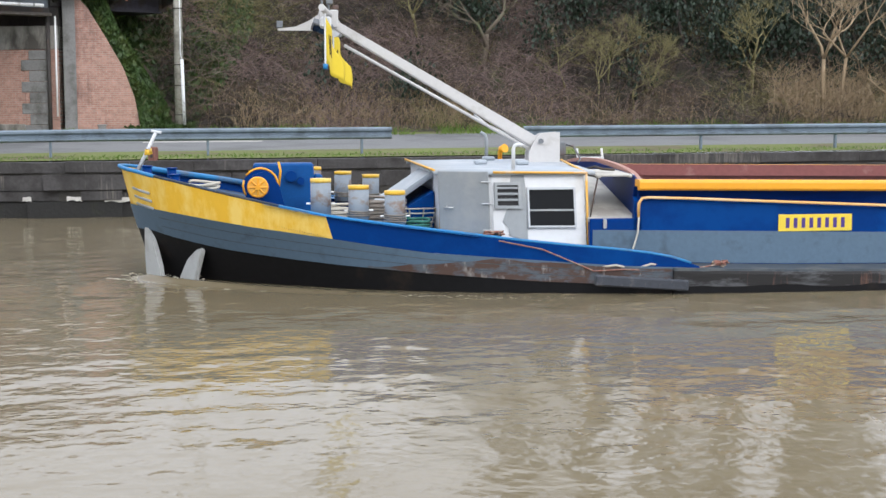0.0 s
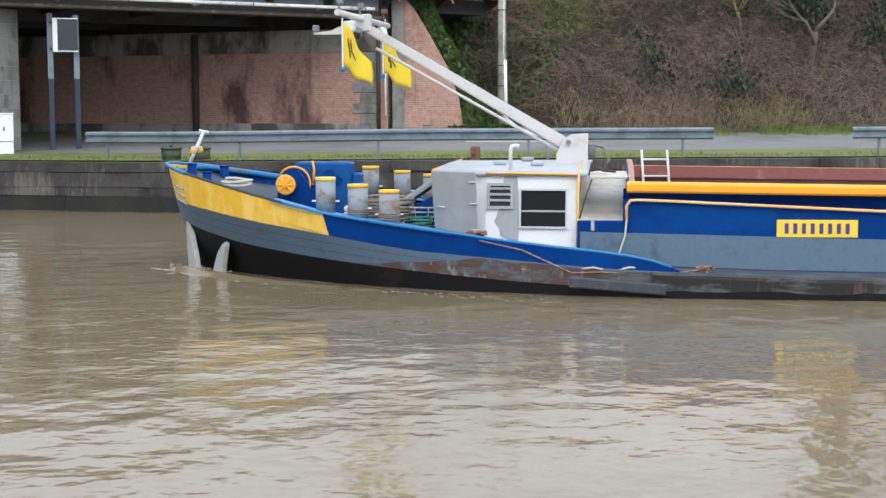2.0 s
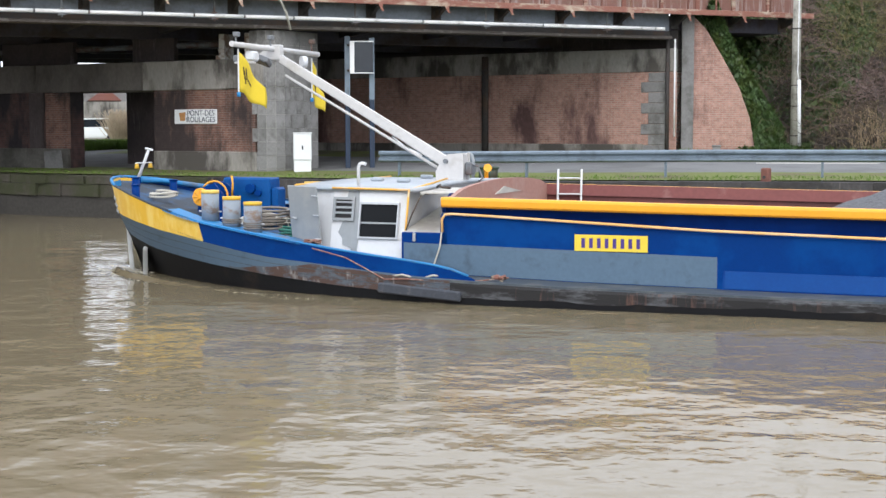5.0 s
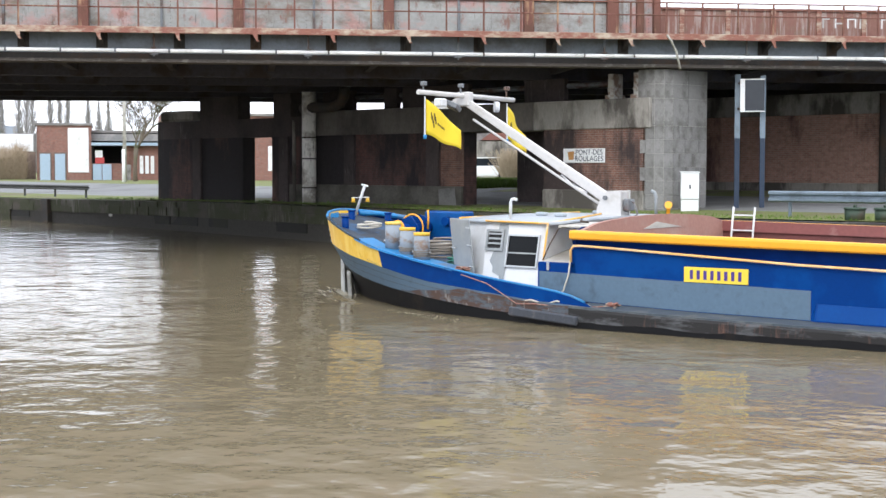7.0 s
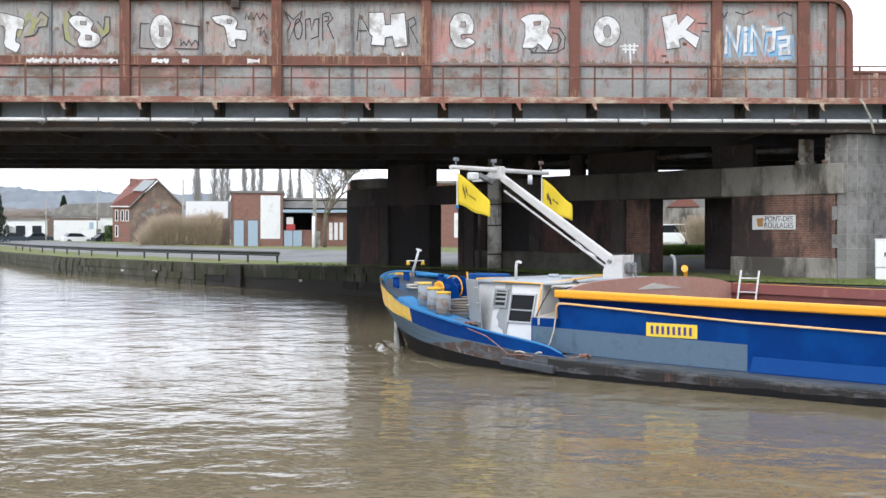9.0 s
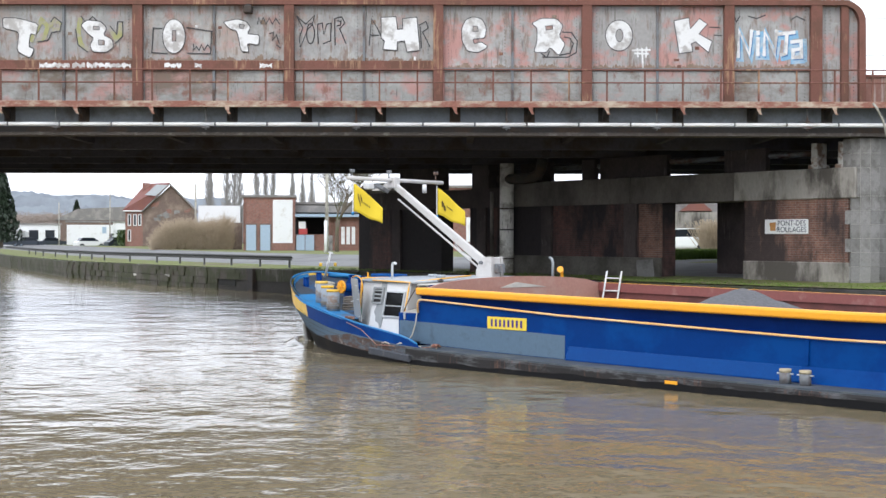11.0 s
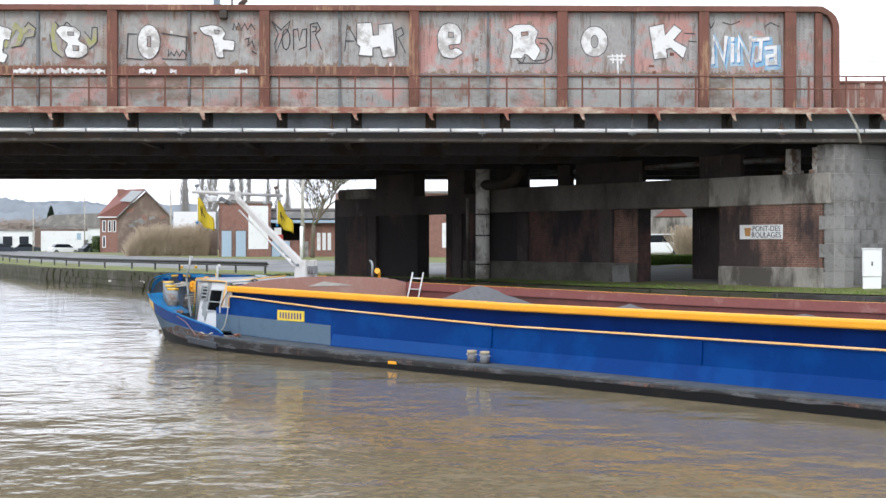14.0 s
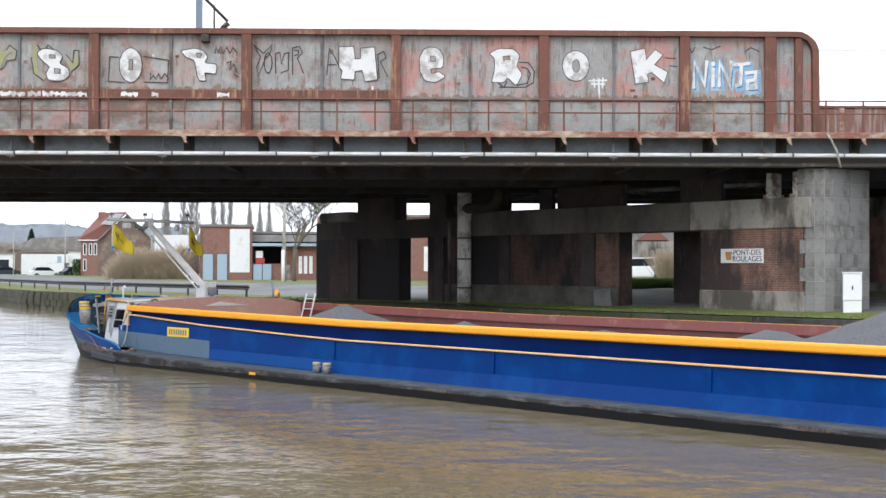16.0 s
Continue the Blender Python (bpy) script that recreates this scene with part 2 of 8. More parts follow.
M_PARAPET = girder_paint("parapet_rust", (0.22, 0.105, 0.08), [((0.40, 0.35, 0.32), 2.0, (3.2, 1, 0.25), 0.50, 0.12, 0.75), (RUST_BROWN, 1.4, (1, 1, 1), 0.52, 0.12, 0.7)])
M_BRICK3 = brickwork("house_brick", (0.29, 0.135, 0.105), (0.235, 0.11, 0.085), (0.22, 0.18, 0.16), (0.15, 0.08, 0.06), 0.3)
M_RUST = surf("rusty_paint", (0.175, 0.072, 0.052), 0.8, grain=20, vary=0.3, stain=(0.13, 0.06, 0.04), stain_scale=1.3, bump=0.3, runs=(0.36, 0.22, 0.13), runs_amount=0.30)
M_GIRDER = girder_paint("girder_web_paint", (0.31, 0.305, 0.295), [
    (PALE_GREY, 1.6, (1, 1, 0.8), 0.50, 0.16, 0.8), ((0.40, 0.28, 0.22), 0.7, (1, 1, 1), 0.50, 0.16, 0.75), (FADED_PINK, 0.9, (1, 1, 1.2), 0.55, 0.09, 0.65),
    (RUST_RED, 0.8, (1.2, 1, 0.9), 0.53, 0.12, 0.85), (RUST_BROWN, 2.2, (2.6, 1, 0.45), 0.535, 0.10, 0.8), (GRIME, 3.2, (4, 1, 0.35), 0.585, 0.1, 0.7)])
M_GIRDER_LOW = girder_paint("grimy_lower_web", (0.31, 0.31, 0.295), [
    (PALE_GREY, 1.3, (1, 1, 1), 0.53, 0.16, 0.6), (FADED_PINK, 0.6, (1, 1, 1.2), 0.51, 0.10, 0.75), ((0.155, 0.115, 0.085), 0.8, (0.8, 1, 1.5), 0.47, 0.15, 0.85),
    (RUST_RED, 2.4, (1.2, 1, 0.7), 0.56, 0.10, 0.75), (GRIME, 3.0, (3, 1, 0.5), 0.59, 0.1, 0.7)])
M_GIRDER_PINK = girder_paint("girder_web_faded_red", (0.32, 0.31, 0.30), [
    (PALE_GREY, 1.2, (1, 1, 0.9), 0.50, 0.16, 0.8), (FADED_PINK, 0.8, (1, 1, 1.1), 0.48, 0.09, 0.85), (RUST_BROWN, 2.4, (2.4, 1, 0.5), 0.53, 0.10, 0.75),
    (GRIME, 3.0, (3.5, 1, 0.35), 0.56, 0.1, 0.75), ((0.21, 0.17, 0.14), 1.1, (1, 1, 0.8), 0.60, 0.12, 0.7)])
M_WALKWAY = surf("walkway_edge", (0.25, 0.105, 0.075), 0.8, grain=16, vary=0.35, stain=(0.46, 0.38, 0.29), stain_amount=0.38, stain_scale=2.2, stretch=(0.8, 1, 2.0), bump=0.2, sharp=0.18)
M_FASCIA = surf("fascia_blue_grey", (0.23, 0.26, 0.30), 0.6, grain=14, vary=0.2, stain=(0.10, 0.09, 0.085), stain_amount=0.36, stain_scale=1.1, bump=0.2, sharp=0.25)
M_GREYSTEEL = surf("grey_steel", (0.16, 0.17, 0.18), 0.6, grain=14, vary=0.25, stain=(0.10, 0.06, 0.045), stain_scale=1.5, bump=0.2)
M_DARKSTEEL = surf("dark_steel", (0.045, 0.04, 0.037), 0.8, grain=10, vary=0.35, stain=(0.07, 0.045, 0.03), stain_scale=1.2, bump=0.2)
M_UNDERSTEEL = surf("deck_underside_steel", (0.068, 0.064, 0.082), 0.8, grain=10, vary=0.4, stain=(0.05, 0.036, 0.034), stain_scale=0.8, bump=0.2)
M_PALEPIPE = surf("pale_main_pipe", (0.84, 0.82, 0.77), 0.7, grain=12, vary=0.12, stain=(0.35, 0.32, 0.28), stain_amount=0.35, stain_scale=1.2, bump=0.15, runs=(0.16, 0.12, 0.09), runs_amount=0.42)
M_PIPE = surf("white_pipe", (0.88, 0.88, 0.87), 0.5, grain=20, vary=0.08, stain=(0.45, 0.42, 0.38), stain_amount=0.2, bump=0.05)
M_GALV = surf("galvanised_steel", (0.17, 0.215, 0.26), 0.5, metal=0.2, grain=20, vary=0.15, stain=(0.12, 0.15, 0.18), stain_scale=1.5, bump=0.05)
M_WHITE = surf("white_paint", (0.76, 0.77, 0.77), 0.5, grain=15, vary=0.06, stain=(0.60, 0.58, 0.54), stain_amount=0.2, bump=0.05)
M_SIGNBLUE = surf("dark_blue_post", (0.016, 0.03, 0.058), 0.6, grain=15, vary=0.2, bump=0.1)


# ---- building helpers ----
def part(name, bm, material, parent=None, label="", smooth=False):
    """Links a bmesh as one mesh object under a thing or a part."""
    me = bpy.data.meshes.new(name)
    bm.normal_update()
    bm.to_mesh(me)
    bm.free()
    for mt in (material if isinstance(material, (list, tuple)) else [material]):
        me.materials.append(mt)
    if smooth:
        for p in me.polygons:
            p.use_smooth = True
    ob = new(name, me)
    ob.parent = parent
    if label:
        ob["label"] = label
    return ob


def cloud(name, verts, faces, material, parent=None, label=""):
    me = bpy.data.meshes.new(name)
    me.from_pydata(verts, [], faces)
    me.materials.append(material)
    ob = new(name, me)
    ob.parent = parent
    if label:
        ob["label"] = label
    return ob


def empty(name, m=None):
    ob = new(name)
    if m is not None:
        ob.matrix_basis = m
    return ob


def B():
    return bmesh.new()


def block(bm, x0, x1, y0, y1, z0, z1, bevel=0.0, m=None, mat=0):
    """A box between the limits, with its edges rounded by bevel."""
    x0, x1, y0, y1, z0, z1 = min(x0, x1), max(x0, x1), min(y0, y1), max(y0, y1), min(z0, z1), max(z0, z1)
    vs = [bm.verts.new((x, y, z)) for x in (x0, x1) for y in (y0, y1) for z in (z0, z1)]
    fs = [bm.faces.new([vs[i] for i in q]) for q in ((0, 1, 3, 2), (4, 6, 7, 5), (0, 4, 5, 1), (2, 3, 7, 6), (0, 2, 6, 4), (1, 5, 7, 3))]
    for f in fs:
        f.material_index = mat
    if bevel:
        es = list({e for f in fs for e in f.edges})
        r = bmesh.ops.bevel(bm, geom=es, offset=bevel, segments=1, affect="EDGES", profile=0.5)
        vs = list({v for f in fs if f.is_valid for v in f.verts} | {v for f in r["faces"] for v in f.verts})
    if m is not None:
        bmesh.ops.transform(bm, matrix=m, verts=[v for v in vs if v.is_valid])
    return bm


def rod(bm, a, b, r, r2=None, seg=10, mat=0, cap=True):
    """A round bar from a to b."""
    a, b = Vector(a), Vector(b)
    d = (b - a).normalized()
    u = d.orthogonal().normalized()
    w = d.cross(u)
    r2 = r if r2 is None else r2
    ra, rb = [], []
    for i in range(seg):
        t = 2 * math.pi * i / seg
        o = u * math.cos(t) + w * math.sin(t)
        ra.append(bm.verts.new(a + o * r))
        rb.append(bm.verts.new(b + o * r2))
    for i in range(seg):
        j = (i + 1) % seg
        f = bm.faces.new((ra[i], ra[j], rb[j], rb[i]))
        f.material_index, f.smooth = mat, seg > 6
    if cap:
        bm.faces.new(ra[::-1]).material_index = mat
        bm.faces.new(rb).material_index = mat
    return bm


def tube(bm, pts, r, seg=8, closed=False, mat=0):
    """A bent round bar through the points."""
    pts = [Vector(p) for p in pts]
    rings = []
    n = len(pts)
    ref = None
    for i, p in enumerate(pts):
        d = (pts[(i + 1) % n] - pts[i - 1]) if closed or 0 < i < n - 1 else (pts[1] - pts[0] if i == 0 else pts[-1] - pts[-2])
        d.normalize()
        u = d.orthogonal().normalized() if ref is None else (ref - d * ref.dot(d)).normalized()
        ref = u
        w = d.cross(u)
        rr = r[i] if isinstance(r, (list, tuple)) else r
        rings.append([bm.verts.new(p + (u * math.cos(2 * math.pi * k / seg) + w * math.sin(2 * math.pi * k / seg)) * rr) for k in range(seg)])
    for i in range(n if closed else n - 1):
        a, b = rings[i], rings[(i + 1) % n]
        for k in range(seg):
            f = bm.faces.new((a[k], a[(k + 1) % seg], b[(k + 1) % seg], b[k]))
            f.material_index, f.smooth = mat, True
    if not closed:
        bm.faces.new(rings[0][::-1]).material_index = mat
        bm.faces.new(rings[-1]).material_index = mat
    return bm


def prism(bm, outline, y0, y1, mat=0, m=None):
    """A plate with an outline in x, z between y0 and y1."""
    a = [bm.verts.new((x, y0, z)) for x, z in outline]
    b = [bm.verts.new((x, y1, z)) for x, z in outline]
    bm.faces.new(a).material_index = mat
    bm.faces.new(b[::-1]).material_index = mat
    for i in range(len(a)):
        j = (i + 1) % len(a)
        bm.faces.new((a[j], a[i], b[i], b[j])).material_index = mat
    if m is not None:
        bmesh.ops.transform(bm, matrix=m, verts=a + b)
    bmesh.ops.recalc_face_normals(bm, faces=list({f for v in a + b for f in v.link_faces}))
    return bm


def letters(name, text, size, m, material, parent, label="", depth=0.004, bold=0.0):
    """Raised lettering in the built-in font, as a mesh."""
    cu = bpy.data.curves.new(name, "FONT")
    cu.body, cu.size, cu.extrude, cu.align_x, cu.align_y = text, size, depth, "CENTER", "CENTER"
    cu.offset = bold
    tmp = new("tmp", cu)
    me = bpy.data.meshes.new_from_object(tmp.evaluated_get(bpy.context.evaluated_depsgraph_get()))
    bpy.data.objects.remove(tmp)
    me.materials.clear()
    me.materials.append(material)
    ob = new(name, me)
    ob.parent = parent
    ob.matrix_basis = m
    if label:
        ob["label"] = label
    return ob


# ---- ground, quay and water ----
# the quay's foot at the waterline, from far up the canal past the bend to the reach beyond the bridge
QUAY = [(95, -12, 1.33), (60, 6.5, 1.33), (37, 19.4, 1.33), (27, 25.0, 1.33), (18.4, 30.0, 1.33), (13.6, 34.3, 1.26), (9.0, 39.6, 1.24), (3.6, 46.0, 1.24),
        (0.4, 52.0, 1.24), (-3.9, 59.2, 1.20), (-9.0, 66.5, 1.14), (-11.6, 70.2, 1.08), (-18, 78.8, 1.08), (-27.2, 93.5, 1.05), (-40, 121, 1.0), (-58, 165, 0.98), (-95, 250, 0.98)]


def normals(line):
    out = []
    for i in range(len(line)):
        a, b = Vector(line[max(i - 1, 0)][:2]), Vector(line[min(i + 1, len(line) - 1)][:2])
        d = (b - a).normalized()
        out.append(Vector((d.y, -d.x)))
    return out


QN = normals(QUAY)
Q_CUM = [0.0]
for qa, qb in zip(QUAY, QUAY[1:]):
    Q_CUM.append(Q_CUM[-1] + math.dist(qa[:2], qb[:2]))


def on_quay(s, off=0.0):
    """The point s metres along the quay and off metres inland, and the quay's height there."""
    i = max(0, min(len(QUAY) - 2, next((k for k in range(len(Q_CUM) - 1) if Q_CUM[k + 1] >= s), len(QUAY) - 2)))
    w = (s - Q_CUM[i]) / (Q_CUM[i + 1] - Q_CUM[i])
    p = Vector(QUAY[i][:2]).lerp(Vector(QUAY[i + 1][:2]), w)
    nn = QN[i].lerp(QN[i + 1], w).normalized()
    z = QUAY[i][2] + (QUAY[i + 1][2] - QUAY[i][2]) * w
    return Vector((p.x + nn.x * off, p.y + nn.y * off, z)), nn


# how the land rises inland: metres from the quay's edge, height over it
PROFILE = [(0.0, 0.0), (0.45, 0.0), (0.5, 0.02), (2.6, 0.03), (3.2, 0.05), (9.6, 0.22), (11.5, 0.36), (13.5, 0.5)]


def land_height(off):
    for (a, za), (b, zb) in zip(PROFILE, PROFILE[1:]):
        if off <= b:
            return za + (zb - za) * (off - a) / (b - a)
    return PROFILE[-1][1]


def ground():
    bm = B()
    offs = [0.5, 1.0, 1.7, 2.6, 4.6, 6.4, 9.6, 11.5, 13.5, 30, 80, 250]
    rows = []
    n = 90
    for i in range(n + 1):
        s = Q_CUM[-1] * i / n
        row = []
        for o in offs:
            p, nn = on_quay(s, o)
            z = p.z + (land_height(o) if o < 14 else 0.5)
            if o in (1.0, 1.7):
                z += 0.03 * noise.noise(Vector((p.x * 0.6, p.y * 0.6, 0)))
            row.append(bm.verts.new((p.x, p.y, z)))
        rows.append(row)
    for i, (a, b) in enumerate(zip(rows, rows[1:])):
        beyond = Q_CUM[-1] * i / n > 118
        for k in range(len(offs) - 1):
            bm.faces.new((a[k], b[k], b[k + 1], a[k + 1])).material_index = 1 if 4 <= k < (8 if beyond else 7) else 0
    # the land runs on to the horizon
    far = [bm.verts.new((x, y, 0.9)) for x, y in ((-2500, 255), (3500, 255), (3500, 4000), (-2500, 4000))]
    bm.faces.new(far)
    near = [bm.verts.new((x, y, 0.95)) for x, y in ((330, -300), (3500, -300), (3500, 260), (80, 260))]
    bm.faces.new(near)
    return tagged(part("ground", bm, [M_GRASS, M_ASPHALT]), "grassy canal bank with a grey asphalt road", "ground", kind="structure")


def water():
    bm = B()
    vs = [bm.verts.new(p) for p in ((-1500, -400, 0), (200, -400, 0), (200, 1500, 0), (-1500, 1500, 0))]
    bm.faces.new(vs)
    return tagged(part("water", bm, M_WATER), "murky brown canal water with small ripples", "water", kind="structure")


def quay_wall():
    """The wall's core; its dressed stones are pieces of their own, further down."""
    bm = B()
    rows = []
    for (x, y, z), nn in zip(QUAY, QN):
        rows.append([bm.verts.new((x + nn.x * o, y + nn.y * o, h)) for o, h in ((0.06, -1.5), (0.06, z - 0.03), (0.7, z - 0.03))])
    for a, b in zip(rows, rows[1:]):
        for k in range(2):
            bm.faces.new((a[k], b[k], b[k + 1], a[k + 1]))
    return tagged(part("quay_wall", bm, M_QUAY_DARK), "old dark stone quay wall, damp and mossy", "quay wall", kind="structure")


ground()
water()


def road_marking():
    """One worn dash of the road's edge line."""
    bm = B()
    rows = []
    for k in range(9):
        row = []
        for o in (9.25, 9.40):
            p, nn = on_quay(82.4 + 3.9 * k / 8, o)
            row.append(bm.verts.new((p.x, p.y, p.z + land_height(o) + 0.02)))
        rows.append(row)
    for a, b in zip(rows, rows[1:]):
        bm.faces.new((a[0], b[0], b[1], a[1]))
    geom = bmesh.ops.extrude_face_region(bm, geom=bm.faces[:])
    bmesh.ops.translate(bm, verts=[v for v in geom["geom"] if isinstance(v, bmesh.types.BMVert)], vec=(0, 0, -0.03))
    bmesh.ops.recalc_face_normals(bm, faces=bm.faces[:])
    return tagged(part("road_marking", bm, M_LIME), "worn white painted dash on the asphalt", "road marking", kind="structure")


road_marking()
quay = quay_wall()


def near_bank():
    """The bank under and behind the camera, which closes the canal."""
    bm = B()
    block(bm, -70, 90, -60, -1.5, -1.5, 1.0, m=pose(0, 0, 0, 0, 0, -38))
    return tagged(part("near_bank", bm, M_GRASS), "grassy canal bank on the near side", "ground", kind="structure")


near_bank()

# ---- railway bridge: girder face along x at y = 43 ----
GY = 43.0


def bridge():
    # it stands a little askew, its left end nearer the camera
    g = empty("railway_bridge", pose(11.4, GY, 0, 0, 0, 1.5) @ Matrix.Diagonal((0.992, 1, 1, 1)) @ pose(-11.4, -GY, 0))
    tagged(g, "rusty riveted plate-girder railway bridge with graffiti over the canal", "bridge")
    # main web with raised posts
    bm = B()
    web_l, web_r = -46.0, 11.03
    out = [(web_l, 6.55), (web_r, 6.55), (web_r, 9.0)]
    for k in range(1, 7):
        t = math.pi / 2 * k / 6
        out.append((web_r - 0.62 + 0.62 * math.cos(t), 8.95 + 0.6 * math.sin(t)))
    out.append((web_l, 9.55))
    prism(bm, out, GY + 0.02, GY + 0.06)
    part("girder_web", bm, [M_GIRDER], g, "faded grey-pink riveted web plates with rust runs")
    return g


bridge_ob = bridge()


def deck():
    bm = B()
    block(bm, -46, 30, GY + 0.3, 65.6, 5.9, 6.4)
    part("deck_slab", bm, M_UNDERSTEEL, bridge_ob, "dark steel deck seen from below")
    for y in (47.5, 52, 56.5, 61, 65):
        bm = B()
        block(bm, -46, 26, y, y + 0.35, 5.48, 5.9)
        part("deck_beam", bm, M_UNDERSTEEL, bridge_ob)
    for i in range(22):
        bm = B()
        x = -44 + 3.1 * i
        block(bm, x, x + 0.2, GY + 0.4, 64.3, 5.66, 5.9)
        part("cross_beam", bm, M_UNDERSTEEL, bridge_ob)


deck()

# ---- pier wall and abutment ----
PA, PB = Vector((10.8, 43.2, 0)), Vector((-5.7, 64.7, 0))
PIER_TURN = math.degrees(math.atan2(PB.y - PA.y, PB.x - PA.x))
PIER_LEN = (PB - PA).length


M_GRAF_W = surf("white_spray_paint", (0.72, 0.72, 0.71), 0.7, grain=10, vary=0.06, stain=(0.42, 0.40, 0.38), stain_amount=0.36, stain_scale=2.2, bump=0.03)
M_GRAF_K = surf("black_spray_paint", (0.05, 0.05, 0.055), 0.7, grain=10, vary=0.2, bump=0.03)
M_GRAF_B = surf("blue_spray_paint", (0.20, 0.40, 0.58), 0.7, grain=10, vary=0.15, stain=(0.4, 0.5, 0.58), stain_amount=0.4, stain_scale=3, bump=0.03)
M_GRAF_G = surf("olive_spray_paint", (0.33, 0.33, 0.14), 0.7, grain=10, vary=0.15, stain=(0.34, 0.31, 0.28), stain_amount=0.4, stain_scale=3, bump=0.03)
M_GRAF_K2 = surf("deep_blue_spray_paint", (0.05, 0.15, 0.34), 0.7, grain=10, vary=0.15, bump=0.03)
M_RUSTCREEP = surf("creeping_rust", (0.22, 0.155, 0.115), 0.85, grain=14, vary=0.4, stain=(0.30, 0.24, 0.19), stain_amount=0.36, stain_scale=3.0, bump=0.3, sharp=0.2)
M_FLANGE = surf("dirty_flange", (0.10, 0.085, 0.075), 0.85, grain=12, vary=0.4, stain=(0.22, 0.2, 0.18), stain_amount=0.25, stain_scale=2.5, bump=0.3)
M_GLASSDARK = surf("dark_screen", (0.012, 0.016, 0.022), 0.15, grain=5, vary=0.2, bump=0.0)
M_WIRE = surf("wire", (0.05, 0.05, 0.05), 0.6, grain=5, vary=0.1, bump=0)
M_GREEN = surf("green_bin", (0.03, 0.055, 0.035), 0.6, grain=15, vary=0.3, stain=(0.07, 0.06, 0.04), bump=0.15)
M_POLE = surf("concrete_pole", (0.40, 0.38, 0.33), 0.85, grain=15, vary=0.2, stain=(0.2, 0.19, 0.16), bump=0.2)
M_DARKRAIL = surf("weathered_dark_rail", (0.06, 0.06, 0.06), 0.7, grain=15, vary=0.3, bump=0.15)

POSTS = [-45.65, -41.25, -36.85, -32.45, -28.05, -23.65, -19.24, -14.82, -10.39, -5.91, -1.50, 2.89, 7.09, 9.66]


def bridge_details():
    g = bridge_ob
    # flanges, mid band and lower web
    bm = B()
    pts = [(-46.0, 9.50), (10.43, 9.50)]
    for k in range(1, 7):
        t = math.pi / 2 * k / 6
        pts.append((10.43 + 0.62 * math.sin(t), 8.93 + 0.58 * math.cos(t)))
    pts.append((11.06, 6.55))
    outer = [(x + (0.0 if i < 2 else 0.05 * (i - 1) / 6), z + (0.09 if i < 3 else 0.06)) for i, (x, z) in enumerate(pts)]
    lo = [(x - (0.0 if i < 2 else 0.14 * min(1, (i - 1) / 3)), z - (0.07 if i < 4 else 0.0)) for i, (x, z) in enumerate(pts)]
    prism(bm, outer + lo[::-1], GY - 0.22, GY + 0.26)
    part("top_flange", bm, M_RUST, g, "rust-red rounded top flange")
    for i, x in enumerate(POSTS):
        w = 0.15 if x != 9.66 else 0.17
        bm = B()
        block(bm, x - w, x + w, GY - 0.20, GY + 0.02, 6.55, 9.44, 0.012)
        part("stiffener_post", bm, M_RUST, g, "rust-red stiffener post")
        nxt = POSTS[i + 1] if i + 1 < len(POSTS) else None
        if nxt and x < 7:
            xm = (x + nxt) / 2
            bm = B()
            block(bm, xm - 0.035, xm + 0.035, GY - 0.07, GY + 0.02, 6.55, 9.44)
            part("thin_stiffener", bm, M_GREYSTEEL, g)
        if nxt:
            bm = B()
            if x < -2:
                block(bm, x + w, nxt - w, GY - 0.12, GY + 0.02, 7.52, 7.80, 0.01)
            else:
                block(bm, x + w, nxt - w, GY - 0.07, GY + 0.02, 7.52, 7.60, 0.01)
            part("mid_band", bm, M_RUST if x < -2 else M_GREYSTEEL, g)
            # grimy lower plates, split at the thin stiffener
            cuts = [x + w, (x + nxt) / 2, nxt - w] if x < 7 else [x + w, nxt - w]
            for ca, cb in zip(cuts, cuts[1:]):
                bm = B()
                block(bm, ca + 0.04, cb - 0.04, GY - 0.004, GY + 0.003, 6.56, 7.515)
                part("lower_plate", bm, M_GIRDER_LOW, g, "grime-stained lower web plate")
            if x >= -2:
                bm = B()
                block(bm, x + w, nxt - w, GY + 0.004, GY + 0.016, 6.56, 9.42)
                part("web_plate", bm, M_GIRDER_PINK, g, "faded pink and grey web plate")
    bm = B()
    block(bm, 10.40, 10.62, GY - 0.16, GY + 0.02, 6.55, 9.42, 0.01)
    part("stiffener_post", bm, M_RUST, g)
    bm = B()
    block(bm, 9.86, 10.98, GY + 0.002, GY + 0.014, 6.56, 8.95)
    part("web_plate", bm, M_GIRDER_PINK, g)
    # rivet rows along the posts
    bm = B()
    for x in POSTS[6:]:
        for dx in (-0.3, 0.3):
            for k in range(28):
                z = 6.65 + k * 0.098
                block(bm, x + dx - 0.012, x + dx + 0.012, GY - 0.012, GY + 0.01, z, z + 0.024)
    for x in (-3.9, -3.45, 0.47, 0.92, 10.1, 10.8):
        for k in range(28):
            z = 6.65 + k * 0.098
            block(bm, x - 0.012, x + 0.012, GY - 0.012, GY + 0.01, z, z + 0.024)
    tagged(part("rivets", bm, M_GREYSTEEL, g), kind="stuff")
    # walkway with its edge beam, fascia and lower flange
    bm = B()
    block(bm, -46, 30.5, GY - 0.95, GY - 0.88, 6.36, 6.54, 0.01)
    part("walkway_edge", bm, M_WALKWAY, g, "rust-streaked walkway edge beam")
    bm = B()
    block(bm, -46, 30.5, GY - 0.88, GY + 0.0, 6.46, 6.52)
    part("walkway", bm, M_DARKSTEEL, g)
    bm = B()
